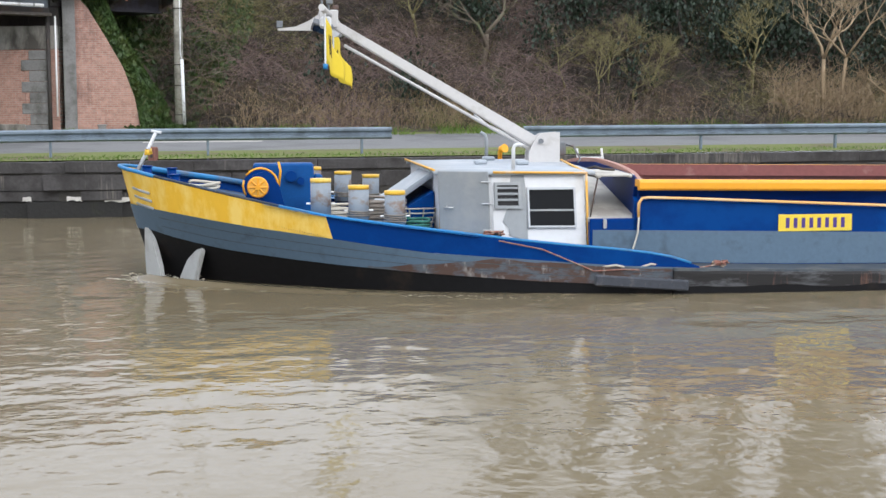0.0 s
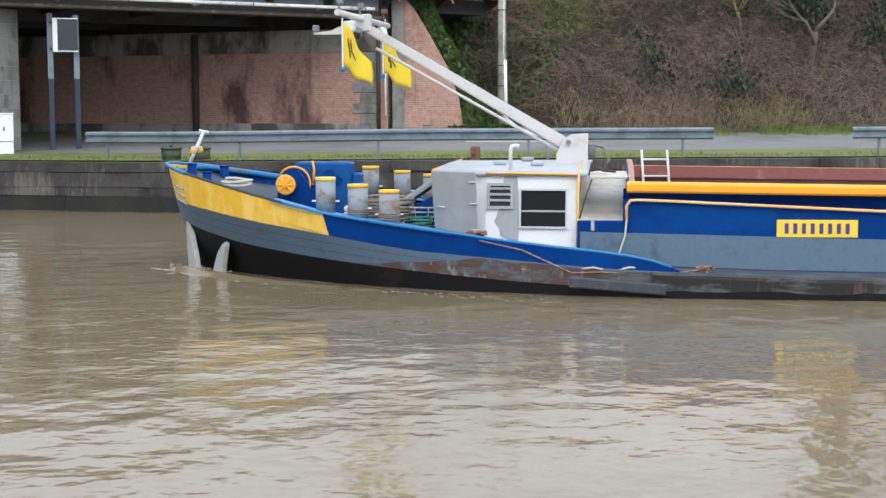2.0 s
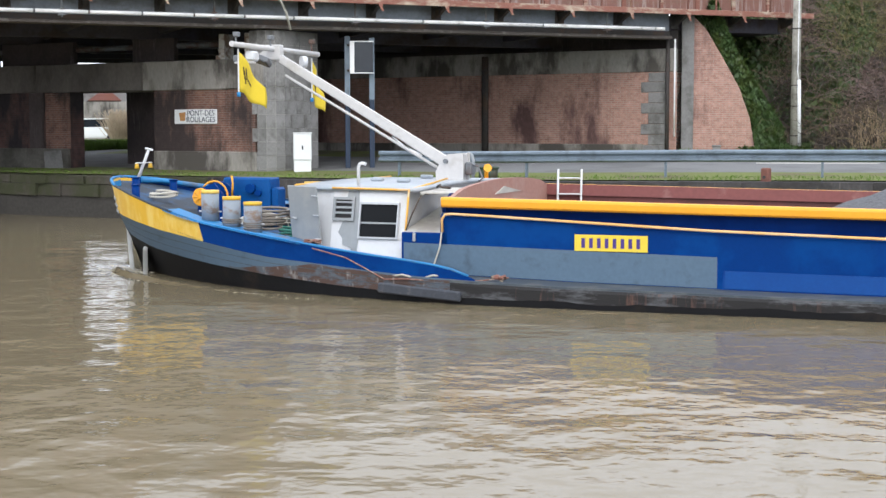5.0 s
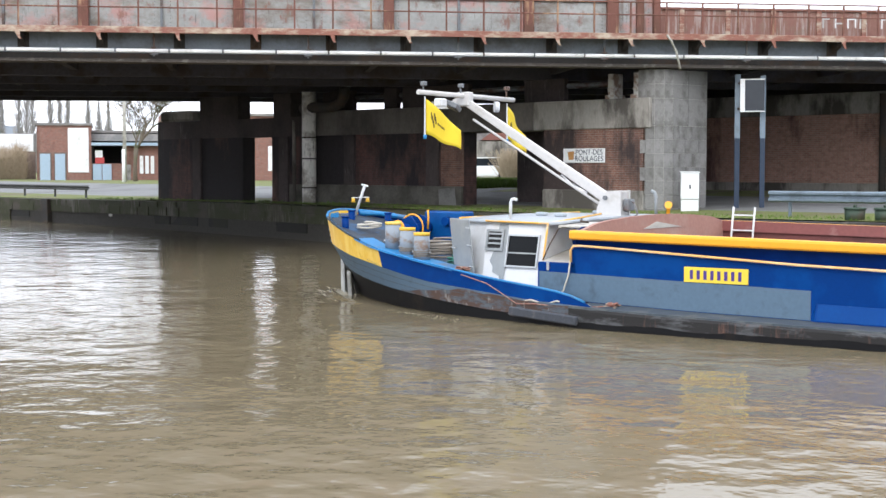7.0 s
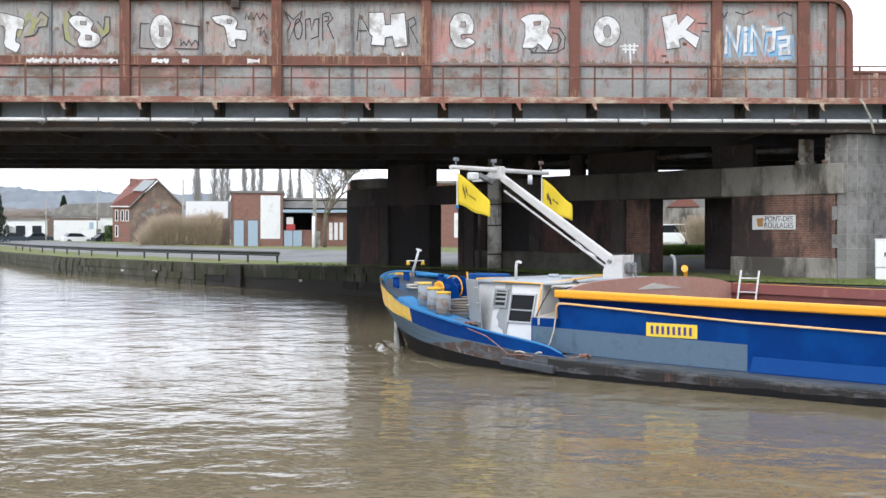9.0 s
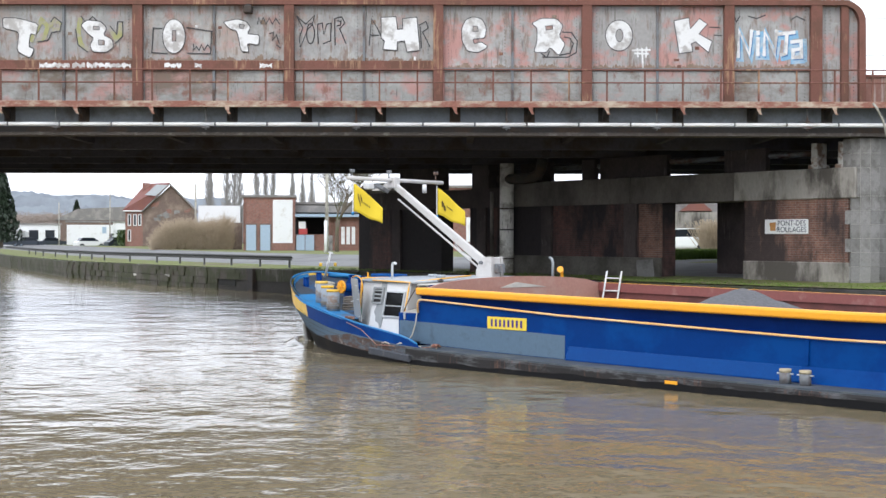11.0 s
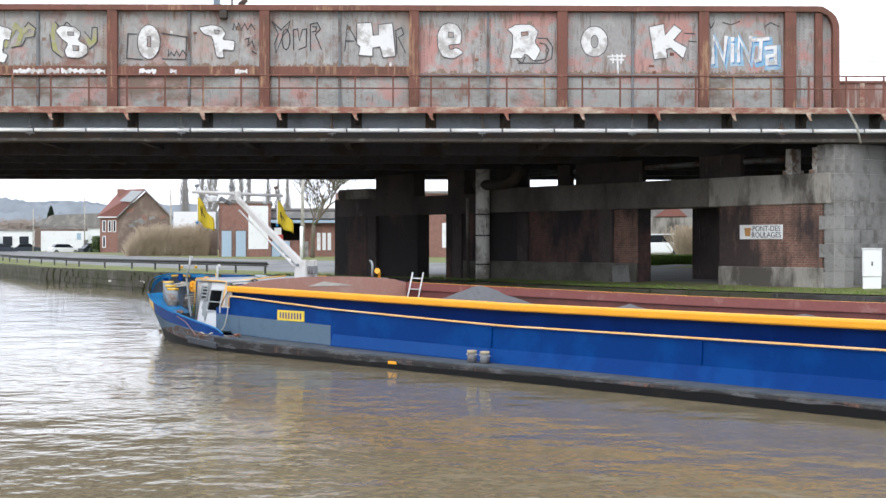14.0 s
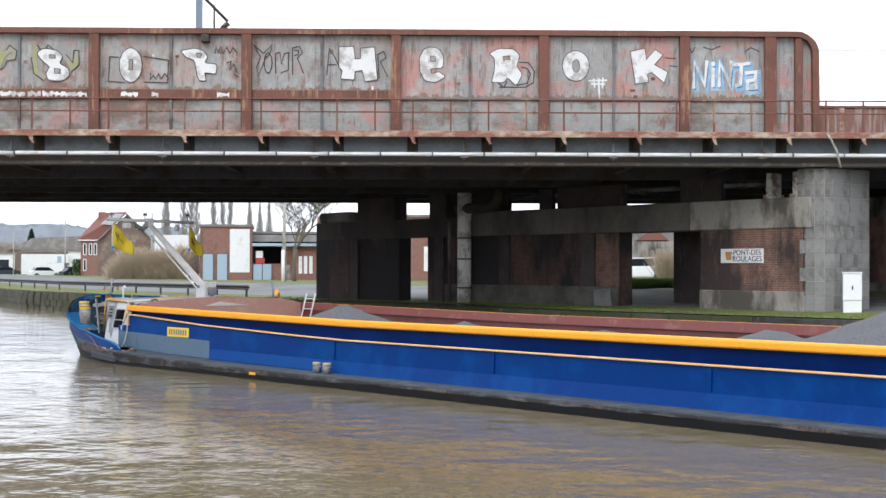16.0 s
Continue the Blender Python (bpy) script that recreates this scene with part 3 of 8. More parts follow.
    block(bm, -46, 25.2, GY - 0.02, GY + 0.06, 5.85, 6.46)
    part("fascia", bm, M_FASCIA, g, "grey-blue lower web band")
    bm = B()
    block(bm, -46, 25.2, GY - 0.25, GY + 0.35, 5.59, 5.69, 0.015)
    part("bottom_flange", bm, M_FLANGE, g, "dirty dark bottom flange")
    bm = B()
    block(bm, -46, 25.2, GY - 0.1, GY + 0.3, 5.69, 5.86)
    part("flange_angle", bm, M_DARKSTEEL, g)
    x = -45.0
    k = 0
    while x < 30:
        bm = B()
        block(bm, x - 0.024, x + 0.024, GY - 0.925, GY - 0.875, 6.54, 7.45)
        part("railing_post", bm, M_RUST, g)
        if k % 2 == 0:
            bm = B()
            prism(bm, [(GY - 0.95, 6.36), (GY, 6.36), (GY, 6.05), (GY - 0.12, 6.05)], x - 0.05, x + 0.05, m=Matrix(((0, 1, 0, 0), (1, 0, 0, 0), (0, 0, 1, 0), (0, 0, 0, 1))))
            br = part("bracket", bm, M_DARKSTEEL, g, "rusty walkway bracket")
            bm = B()
            prism(bm, [(x - 0.10, 6.37), (x + 0.05, 6.37), (x + 0.05, 6.22), (x + 0.10, 6.16), (x + 0.02, 6.16), (x - 0.03, 6.24)], GY - 0.99, GY - 0.95)
            part("foot", bm, M_WALKWAY, br, "pale bent bracket foot")
            bm = B()
            block(bm, x - 0.16, x + 0.16, GY - 0.06, GY - 0.02, 5.94, 6.46)
            part("gusset", bm, M_DARKSTEEL, br)
        x += 1.10
        k += 1
    for z in (7.45, 7.08):
        bm = B()
        rod(bm, (-46, GY - 0.9, z), (30.4, GY - 0.9, z), 0.022, seg=6)
        part("handrail", bm, M_RUST, g)
    bm = B()
    block(bm, -7.24, -7.0, GY - 0.30, GY, 9.18, 9.40, 0.02)
    block(bm, -7.18, -7.06, GY - 0.26, GY - 0.02, 9.40, 9.44)
    part("cable_box", bm, M_DARKSTEEL, g, "small dark cable box under the flange")
    # white pipe in lengths with hangers
    x = -46.0
    k = 0
    while x < 24.6:
        n = 1.52 if x < 11 else 4.2
        bm = B()
        rod(bm, (x, GY - 0.55, 5.90), (min(x + n - 0.05, 24.7), GY - 0.55, 5.90), 0.055, seg=10)
        part("pipe_length", bm, M_PIPE, g, "white lagged pipe length")
        x += n
    bm = B()
    rod(bm, (-46, GY - 0.55, 5.90), (24.7, GY - 0.55, 5.90), 0.035, seg=8)
    part("pipe_core", bm, M_GREYSTEEL, g)
    for x in [-43.5 + 4.4 * i for i in range(16)]:
        bm = B()
        rod(bm, (x, GY - 0.55, 5.74), (x, GY - 0.55, 6.4), 0.03, seg=6)
        block(bm, x - 0.11, x + 0.11, GY - 0.65, GY - 0.45, 5.79, 5.84)
        block(bm, x - 0.07, x + 0.07, GY - 0.64, GY - 0.46, 5.965, 6.0)
        part("pipe_hanger", bm, M_GREYSTEEL, g)
    # low parapet of the approach span
    bm = B()
    block(bm, 11.15, 30.5, GY, GY + 0.1, 6.5, 7.35)
    part("parapet", bm, M_PARAPET, g, "rusty streaked approach parapet")
    for i in range(13):
        bm = B()
        block(bm, 11.75 + 1.45 * i, 11.9 + 1.45 * i, GY - 0.06, GY, 6.5, 7.35)
        part("parapet_post", bm, M_WALKWAY, g)
    bm = B()
    block(bm, 11.15, 30.5, GY - 0.05, GY + 0.15, 7.35, 7.42)
    part("parapet_cap", bm, M_RUST, g)
    bm = B()
    tube(bm, [(11.1, GY - 0.95, 6.5), (11.2, GY - 1.0, 6.35), (11.38, GY - 1.0, 6.0), (11.5, GY - 1.0, 5.5)], 0.035, 8)
    part("hanging_hose", bm, M_POLE, g, "loose grey hose", smooth=True)
    # graffiti: hand-sprayed white block letters with thin dark outlines, on the web
    U = 1 / 119.0

    def px(k):
        return -10.39 + (k - 418) * U

    def ribbon(bm, pts, w, y, deep=0.003):
        """A flat sprayed line of one width through the points."""
        pts = [Vector(p) for p in pts]
        n = len(pts)
        rows = []
        for i, p in enumerate(pts):
            a = (p - pts[i - 1]).normalized() if i else (pts[1] - p).normalized()
            b = (pts[i + 1] - p).normalized() if i < n - 1 else a
            q = Vector((-a.y - b.y, a.x + b.x))
            q = q.normalized() if q.length > 0.2 else Vector((-a.y, a.x))
            q *= w / 2 / max(0.55, q.dot(Vector((-a.y, a.x))))
            e = (a * -w * 0.3 if i == 0 else (a * w * 0.3 if i == n - 1 else Vector((0, 0))))
            lift = 0.0004 * (i % 3)
            rows.append([bm.verts.new((c.x, yy, c.y)) for c, yy in ((p + e + q, y - deep - lift), (p + e - q, y - deep - lift), (p + e - q, y), (p + e + q, y))])
        for a, b in zip(rows, rows[1:]):
            for k in range(4):
                bm.faces.new((a[k], a[(k + 1) % 4], b[(k + 1) % 4], b[k]))
        bm.faces.new(rows[0])
        bm.faces.new(rows[-1][::-1])
        bmesh.ops.recalc_face_normals(bm, faces=bm.faces[:])

    def oval(cx, cz, rx, rz, n=22, a0=0, a1=360):
        return [(cx + rx * math.cos(radians(a0 + (a1 - a0) * k / n)), cz + rz * math.sin(radians(a0 + (a1 - a0) * k / n))) for k in range(n + (a1 - a0 < 360))]

    def shape(pts):
        return [(px(a), 9.42 - (b - 28) * U) for a, b in pts]

    def rounded(pts):
        """One pass of corner cutting, as a spray can rounds its corners."""
        out = []
        for a, b in zip(pts, pts[1:] + pts[:1]):
            for t in (0.14, 0.86):
                out.append((a[0] + (b[0] - a[0]) * t, a[1] + (b[1] - a[1]) * t))
        return out

    def sprayed(pts, holes=(), strokes=()):
        bm = B()
        prism(bm, pts, GY - 0.010, GY - 0.004)
        le = part("graffiti_letter", bm, M_GRAF_W, g, "white sprayed letter with a thin dark outline")
        bm = B()
        ribbon(bm, pts + pts[:1], 0.022, GY - 0.009)
        part("outline", bm, M_GRAF_K, le)
        for h in holes:
            bm = B()
            prism(bm, h, GY - 0.013, GY - 0.009)
            part("counter", bm, M_GIRDER, le)
            bm = B()
            ribbon(bm, h + h[:1], 0.018, GY - 0.012)
            part("outline", bm, M_GRAF_K, le)
        for st in strokes:
            bm = B()
            ribbon(bm, st, 0.02, GY - 0.009)
            part("outline", bm, M_GRAF_K, le)

    def strokes(lines, w, mt, y=GY - 0.001, name="scrawl"):
        for k, st in enumerate(lines):
            bm = B()
            ribbon(bm, shape(st), w, y - 0.00023 * (k % 5), 0.003 + 0.00017 * (k % 3))
            part(name, bm, mt, g)

    R0 = 1568
    # olive letters behind, then the outlined scrawl
    strokes([[(40, 150), (75, 78), (98, 100), (85, 140), (60, 150)], [(105, 100), (120, 78), (140, 92), (132, 115), (118, 112)],
             [(212, 75), (205, 120), (215, 165), (240, 180)], [(320, 112), (338, 145), (352, 130), (356, 92)]], 0.13, M_GRAF_G, GY + 0.001, "olive_scrawl")
    strokes([[(62, 155), (98, 150), (112, 122), (140, 118), (146, 88), (120, 68), (108, 85)], [(196, 110), (204, 165), (238, 190)], [(318, 100), (340, 128), (344, 85), (362, 85), (362, 135), (335, 160)], [(215, 66), (235, 90), (255, 66), (275, 84)],
             [(975, 62), (1008, 92), (1040, 60), (1030, 95), (1015, 110), (990, 172), (985, 140), (998, 105), (975, 62)], [(1025 + 14 * math.cos(radians(30 * k)), 125 + 36 * math.sin(radians(30 * k))) for k in range(13)], [(1052, 160), (1050, 92), (1066, 88), (1072, 130), (1082, 92), (1098, 88), (1096, 150), (1070, 160)],
             [(1112, 165), (1110, 72), (1135, 66), (1146, 88), (1128, 108), (1150, 160)], [(1118, 80), (1132, 82), (1130, 96), (1118, 98)], [(1232, 165), (1240, 72), (1262, 108), (1282, 150)], [(1238, 130), (1265, 130)], [(1408, 95), (1432, 82), (1440, 105), (1420, 118), (1446, 170)], [(1412, 100), (1416, 175)],
             [(500, 108), (470, 106), (465, 192), (520, 196)], [(588, 104), (680, 118)], [(676, 118), (672, 196), (590, 194)], [(612, 162), (612, 184), (622, 170), (632, 184), (640, 164), (650, 184), (662, 164), (676, 182)],
             [(838, 92), (842, 70), (850, 90), (858, 68), (868, 92), (880, 70), (890, 92), (902, 72), (916, 92)], [(880, 125), (895, 120), (890, 150), (905, 130), (915, 160)], [(905, 165), (920, 175)]], 0.030, M_GRAF_K, GY - 0.002)
    strokes([[(R0 + 345, 118), (R0 + 378, 120), (R0 + 398, 150), (R0 + 394, 190), (R0 + 365, 206), (R0 + 275, 206)], [(R0 + 352, 135), (R0 + 372, 140), (R0 + 384, 160), (R0 + 372, 192), (R0 + 335, 200)], [(R0 + 268, 190), (R0 + 290, 208), (R0 + 300, 185)],
             [(R0 + 950, 62), (R0 + 958, 82), (R0 + 970, 62)], [(R0 + 1000, 62), (R0 + 1030, 70), (R0 + 1060, 58)], [(R0 + 1150, 75), (R0 + 1170, 62), (R0 + 1200, 76)], [(R0 + 865, 100), (R0 + 900, 102)], [(R0 + 880, 128), (R0 + 905, 130)]], 0.034, M_GRAF_K, GY - 0.002)
    strokes([[(R0 + 592, 182), (R0 + 655, 180)], [(R0 + 600, 192), (R0 + 648, 194)], [(R0 + 626, 175), (R0 + 630, 250)], [(R0 + 610, 176), (R0 + 612, 204)], [(R0 + 642, 172), (R0 + 640, 206)]], 0.05, M_GRAF_W, GY - 0.002)
    # the big white letters
    sprayed(rounded(shape([(-62, 70), (-10, 72), (65, 92), (56, 132), (36, 126), (30, 172), (50, 180), (36, 213), (-12, 188), (-4, 120), (-60, 108)])))
    sprayed(rounded(shape([(214, 96), (236, 78), (286, 84), (306, 106), (294, 130), (326, 148), (330, 174), (304, 192), (256, 190), (246, 166), (260, 142), (236, 124)])), holes=[shape([(258, 100), (280, 102), (280, 113), (260, 112)]), shape([(276, 148), (298, 150), (298, 166), (278, 166)])])
    sprayed(oval(px(543), 9.42 - (135 - 28) * U, 40 * U, 60 * U), [shape([(537, 115), (550, 115), (550, 152), (537, 152)])])
    sprayed(rounded(shape([(716, 84), (768, 74), (800, 84), (813, 105), (802, 126), (846, 130), (842, 166), (802, 160), (808, 190), (780, 188), (766, 116), (738, 108)])), holes=[shape([(774, 92), (792, 95), (788, 107), (776, 107)])])
    sprayed(shape([(1274, 68), (1326, 65), (1332, 110), (1350, 108), (1350, 72), (1400, 67), (1411, 183), (1366, 189), (1356, 150), (1331, 154), (1330, 183), (1280, 180), (1286, 150), (1274, 140)]))
    sprayed(rounded(shape([(R0 + 30, 65), (R0 + 60, 72), (R0 + 77, 100), (R0 + 73, 140), (R0 + 30, 143), (R0 + 34, 160), (R0 + 60, 152), (R0 + 84, 170), (R0 + 50, 191), (R0 + 10, 186), (R0 - 9, 150), (R0 - 10, 105), (R0 + 6, 74)])), [shape([(R0 + 30, 98), (R0 + 46, 98), (R0 + 48, 116), (R0 + 30, 117)])])
    sprayed(rounded(shape([(R0 + 236, 88), (R0 + 270, 70), (R0 + 325, 71), (R0 + 348, 96), (R0 + 334, 132), (R0 + 356, 160), (R0 + 334, 202), (R0 + 302, 172), (R0 + 290, 190), (R0 + 244, 190), (R0 + 256, 150), (R0 + 256, 104)])), [shape([(R0 + 286, 98), (R0 + 310, 95), (R0 + 312, 108), (R0 + 288, 112)])])
    sprayed(oval(px(R0 + 545), 9.42 - (130 - 28) * U, 48 * U, 54 * U), [oval(px(R0 + 546), 9.42 - (130 - 28) * U, 13 * U, 22 * U)])
    sprayed(shape([(R0 + 738, 78), (R0 + 791, 67), (R0 + 796, 106), (R0 + 828, 70), (R0 + 856, 90), (R0 + 826, 124), (R0 + 873, 150), (R0 + 860, 189), (R0 + 815, 152), (R0 + 800, 158), (R0 + 805, 186), (R0 + 757, 193)]))
    # white letters edged in blue
    word = [[(965, 204), (968, 114), (1004, 196), (1012, 112)], [(1034, 138), (1034, 198)], [(1034, 116), (1035, 124)], [(1056, 198), (1058, 116), (1094, 192), (1100, 112)], [(1108, 124), (1162, 118)], [(1136, 122), (1132, 192), (1116, 196)], [(1152, 152), (1186, 148), (1188, 206)], [(1186, 176), (1158, 180), (1158, 206), (1186, 204)]]
    word = [[(R0 + a, b) for a, b in st] for st in word]
    strokes([[(a + 6, b + 8) for a, b in st] for st in word], 0.24, M_GRAF_B, GY - 0.003, "blue_edge")
    strokes(word, 0.105, M_GRAF_W, GY - 0.009, "graffiti_letter")
    strokes([[(a + 5, b + 7) for a, b in st] for st in word], 0.05, M_GRAF_K2, GY - 0.0065, "blue_edge")
    # rust creeping up from the panel feet, and flaked paint
    r = random.Random(4)
    for i, (x, nxt) in enumerate(zip(POSTS[5:-1], POSTS[6:])):
        for lo_z, hi in ((7.80 if x < -2 else 7.6, 0.15), (6.55, 0.13)):
            bm = B()
            n = int((nxt - x - 0.34) / 0.022)
            up = [(x + 0.17 + (nxt - x - 0.34) * k / n, lo_z + 0.012 + hi * max(0.0, 0.25 + 0.9 * noise.noise(Vector((x + k * 0.07, lo_z, 3))) + 0.5 * noise.noise(Vector((x + k * 0.31, lo_z, 7))) + r.uniform(-0.25, 0.35))) for k in range(n + 1)]
            prism(bm, up + [(nxt - 0.17, lo_z), (x + 0.17, lo_z)], GY - 0.0015, GY + 0.002)
            part("rust_edge", bm, M_RUSTCREEP, g, "brown rust creeping up the plate")
    for i in range(26):
        bm = B()
        x, z = r.uniform(-14, 9.4), r.uniform(6.6, 9.2)
        block(bm, x - r.uniform(0.02, 0.10), x + r.uniform(0.02, 0.10), GY - 0.0035, GY, z - r.uniform(0.02, 0.07), z + r.uniform(0.02, 0.07))
        part("paint_flake", bm, r.choice((M_RUSTCREEP, M_GRAF_W, M_RUST)), g)
    for a, b in ((-13.3, -12.4), (-12.33, -11.95), (-11.9, -10.6), (-6.78, -6.42), (-9.6, -9.1), (-8.7, -8.5)):
        bm = B()
        nb = max(4, int((b - a) / 0.035))
        up = [(a + (b - a) * k / nb, 7.70 + 0.09 * noise.noise(Vector((a + k * 0.3, 1, 0))) + r.uniform(-0.02, 0.03)) for k in range(nb + 1)]
        dn = [(b - (b - a) * k / nb, 7.60 + 0.09 * noise.noise(Vector((b + k * 0.4, 5, 0))) + r.uniform(-0.03, 0.02)) for k in range(nb + 1)]
        prism(bm, up + dn, GY - 0.126, GY - 0.118)
        part("paint_smear", bm, M_GRAF_W, g)
    for i in range(9):
        bm = B()
        x = 16.3 + i * 0.40 + (0.3 if i > 3 else 0)
        block(bm, x, x + 0.05, GY - 0.012, GY - 0.002, 6.86, 7.2)
        block(bm, x + 0.06, x + 0.24, GY - 0.012, GY - 0.002, 6.98 if i % 2 else 7.12, 7.03 if i % 2 else 7.17)
        if i % 3:
            block(bm, x + 0.25, x + 0.29, GY - 0.012, GY - 0.002, 6.88, 7.16)
        part("scrawl", bm, M_GRAF_W, g)


bridge_details()


def mast():
    g = empty("catenary_mast", pose(-8.1, 48, 6.4))
    tagged(g, "grey overhead-line mast on the bridge deck", "mast")
    bm = B()
    block(bm, -0.1, 0.1, -0.1, 0.1, 0, 7.5)
    part("post", bm, M_GALV, g)
    bm = B()
    rod(bm, (0.1, 0, 5.2), (0.95, 0, 4.35), 0.05)
    rod(bm, (0.5, 0, 3.9), (0.5, 0, 4.9), 0.03)
    rod(bm, (0.75, 0, 4.1), (0.98, 0, 4.3), 0.09)
    part("bracket_arm", bm, M_DARKSTEEL, g)
    for z, y in ((4.15, 4), (3.6, 10), (5.5, 0)):
        bm = B()
        rod(bm, (-38, y, z - 0.3), (68, y, z), 0.012, seg=4)
        part("overhead_wire", bm, M_WIRE, g)


mast()


def pier():
    """The long pier along the quay: local x runs from the stone end under the girder to the far end, +y faces the canal."""
    p = empty("bridge_pier", Matrix.Translation((PA.x, PA.y, 0)) @ pose(0, 0, 0, 0, 0, PIER_TURN))
    tagged(p, "long sooty bridge pier of brick, concrete and dressed stone with openings", "bridge pier")
    bm = B()
    block(bm, 6.7, 8.0, -3.6, -2.8, 0.9, 4.6)
    part("rear_pillar", bm, M_DARKCONC, p)
    bm = B()
    block(bm, 0.1, 4.17, -0.8, 0, 1.9, 3.8)
    part("brick_wall", bm, M_BRICK, p, "soot-streaked red-brown brick panel")
    bm = B()
    block(bm, 0.05, 4.2, -1.45, 0.05, 0.9, 1.9, 0.03)
    part("plinth", bm, M_CONCRETE, p, "pale stained concrete plinth")
    bm = B()
    block(bm, -0.2, 4.6, -1.42, 0.06, 3.8, 4.72, 0.03)
    part("beam", bm, M_CONCRETE, p, "streaked concrete beam over the openings")
    # the inner beam lengths take a darker concrete than the first
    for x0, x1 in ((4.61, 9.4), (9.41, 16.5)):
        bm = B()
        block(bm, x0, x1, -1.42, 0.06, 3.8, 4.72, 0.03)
        part("beam", bm, M_DARKBEAM, p, "dark concrete beam deeper under the deck")
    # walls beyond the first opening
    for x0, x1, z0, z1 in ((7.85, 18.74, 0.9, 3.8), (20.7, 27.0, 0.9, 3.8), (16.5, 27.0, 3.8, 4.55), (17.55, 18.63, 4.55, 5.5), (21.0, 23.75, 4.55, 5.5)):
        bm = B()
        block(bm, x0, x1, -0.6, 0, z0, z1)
        part("dark_wall", bm, M_DARKBRICK if z1 < 4 else M_DARKCONC, p, "dark brick wall under the deck")
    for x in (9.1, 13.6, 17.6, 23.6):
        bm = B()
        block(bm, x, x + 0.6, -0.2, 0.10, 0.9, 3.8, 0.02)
        part("pilaster", bm, M_DARKCONC, p)
    bm = B()
    block(bm, 7.9, 17.5, -0.5, 0.13, 0.9, 1.95, 0.03)
    part("plinth", bm, M_PLINTH, p, "dark mossy concrete plinth")
    bm = B()
    prism(bm, [(8.1, 1.25), (8.95, 1.2), (9.0, 1.85), (8.2, 1.9)], 0.13, 0.14)
    part("paint_patch", bm, M_STONE, p)
    bm = B()
    block(bm, 7.86, 9.0, -0.02, 0.02, 1.95, 3.78)
    part("brick_panel", bm, M_BRICK, p)
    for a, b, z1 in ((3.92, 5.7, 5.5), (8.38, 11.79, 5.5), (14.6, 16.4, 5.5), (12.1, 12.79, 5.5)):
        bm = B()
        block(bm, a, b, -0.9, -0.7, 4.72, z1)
        part("bearing_wall", bm, M_DARKCONC, p)
    for x, mt in ((0.29, M_PALEBEARING), (1.30, M_PALEBEARING)):
        bm = B()
        block(bm, x, x + 0.22, -0.5, -0.02, 4.72, 5.5, 0.02)
        block(bm, x - 0.06, x + 0.30, -0.55, 0.02, 4.72, 4.84, 0.01)
        rod(bm, (x + 0.11, -0.3, 5.0), (x + 0.11, 0.04, 5.0), 0.07, seg=10)
        part("bearing", bm, mt, p, "pale weathered bridge bearing")
    bm = B()
    rod(bm, (2.0, -0.9, 5.25), (16.0, -0.9, 5.25), 0.09, seg=8)
    part("cross_pipe", bm, M_GREYSTEEL, p)
    # streaked vertical main with a dark elbow
    PX = 15.85
    bm = B()
    rod(bm, (PX, 0.42, 0.9), (PX, 0.42, 5.45), 0.27, seg=20)
    part("main_pipe", bm, M_PALEPIPE, p, "pale streaked vertical pipe")
    for z in (1.8, 2.9, 3.7):
        bm = B()
        rod(bm, (PX, 0.42, z), (PX, 0.42, z + 0.05), 0.29, seg=20)
        part("pipe_strap", bm, M_DARKSTEEL, p)
    bm = B()
    rod(bm, (16.85, 0.36, 0.9), (16.85, 0.36, 4.4), 0.07, seg=10)
    part("side_conduit", bm, M_CONCRETE, p)
    bm = B()
    tube(bm, [(16.2, 0.45, 4.85), (14.4, 0.45, 4.85), (13.95, 0.45, 4.95), (13.75, 0.45, 5.2), (13.7, 0.45, 5.55)], 0.2, 12)
    part("pipe_elbow", bm, M_DARKSTEEL, p, "dark elbow pipe")
    # worn concrete corner at the far end
    bm = B()
    block(bm, 24.4, 26.8, -1.2, 0.03, 4.55, 5.0, 0.1)
    part("broken_cap", bm, M_CONCRETE, p)
    return p


pier_ob = pier()


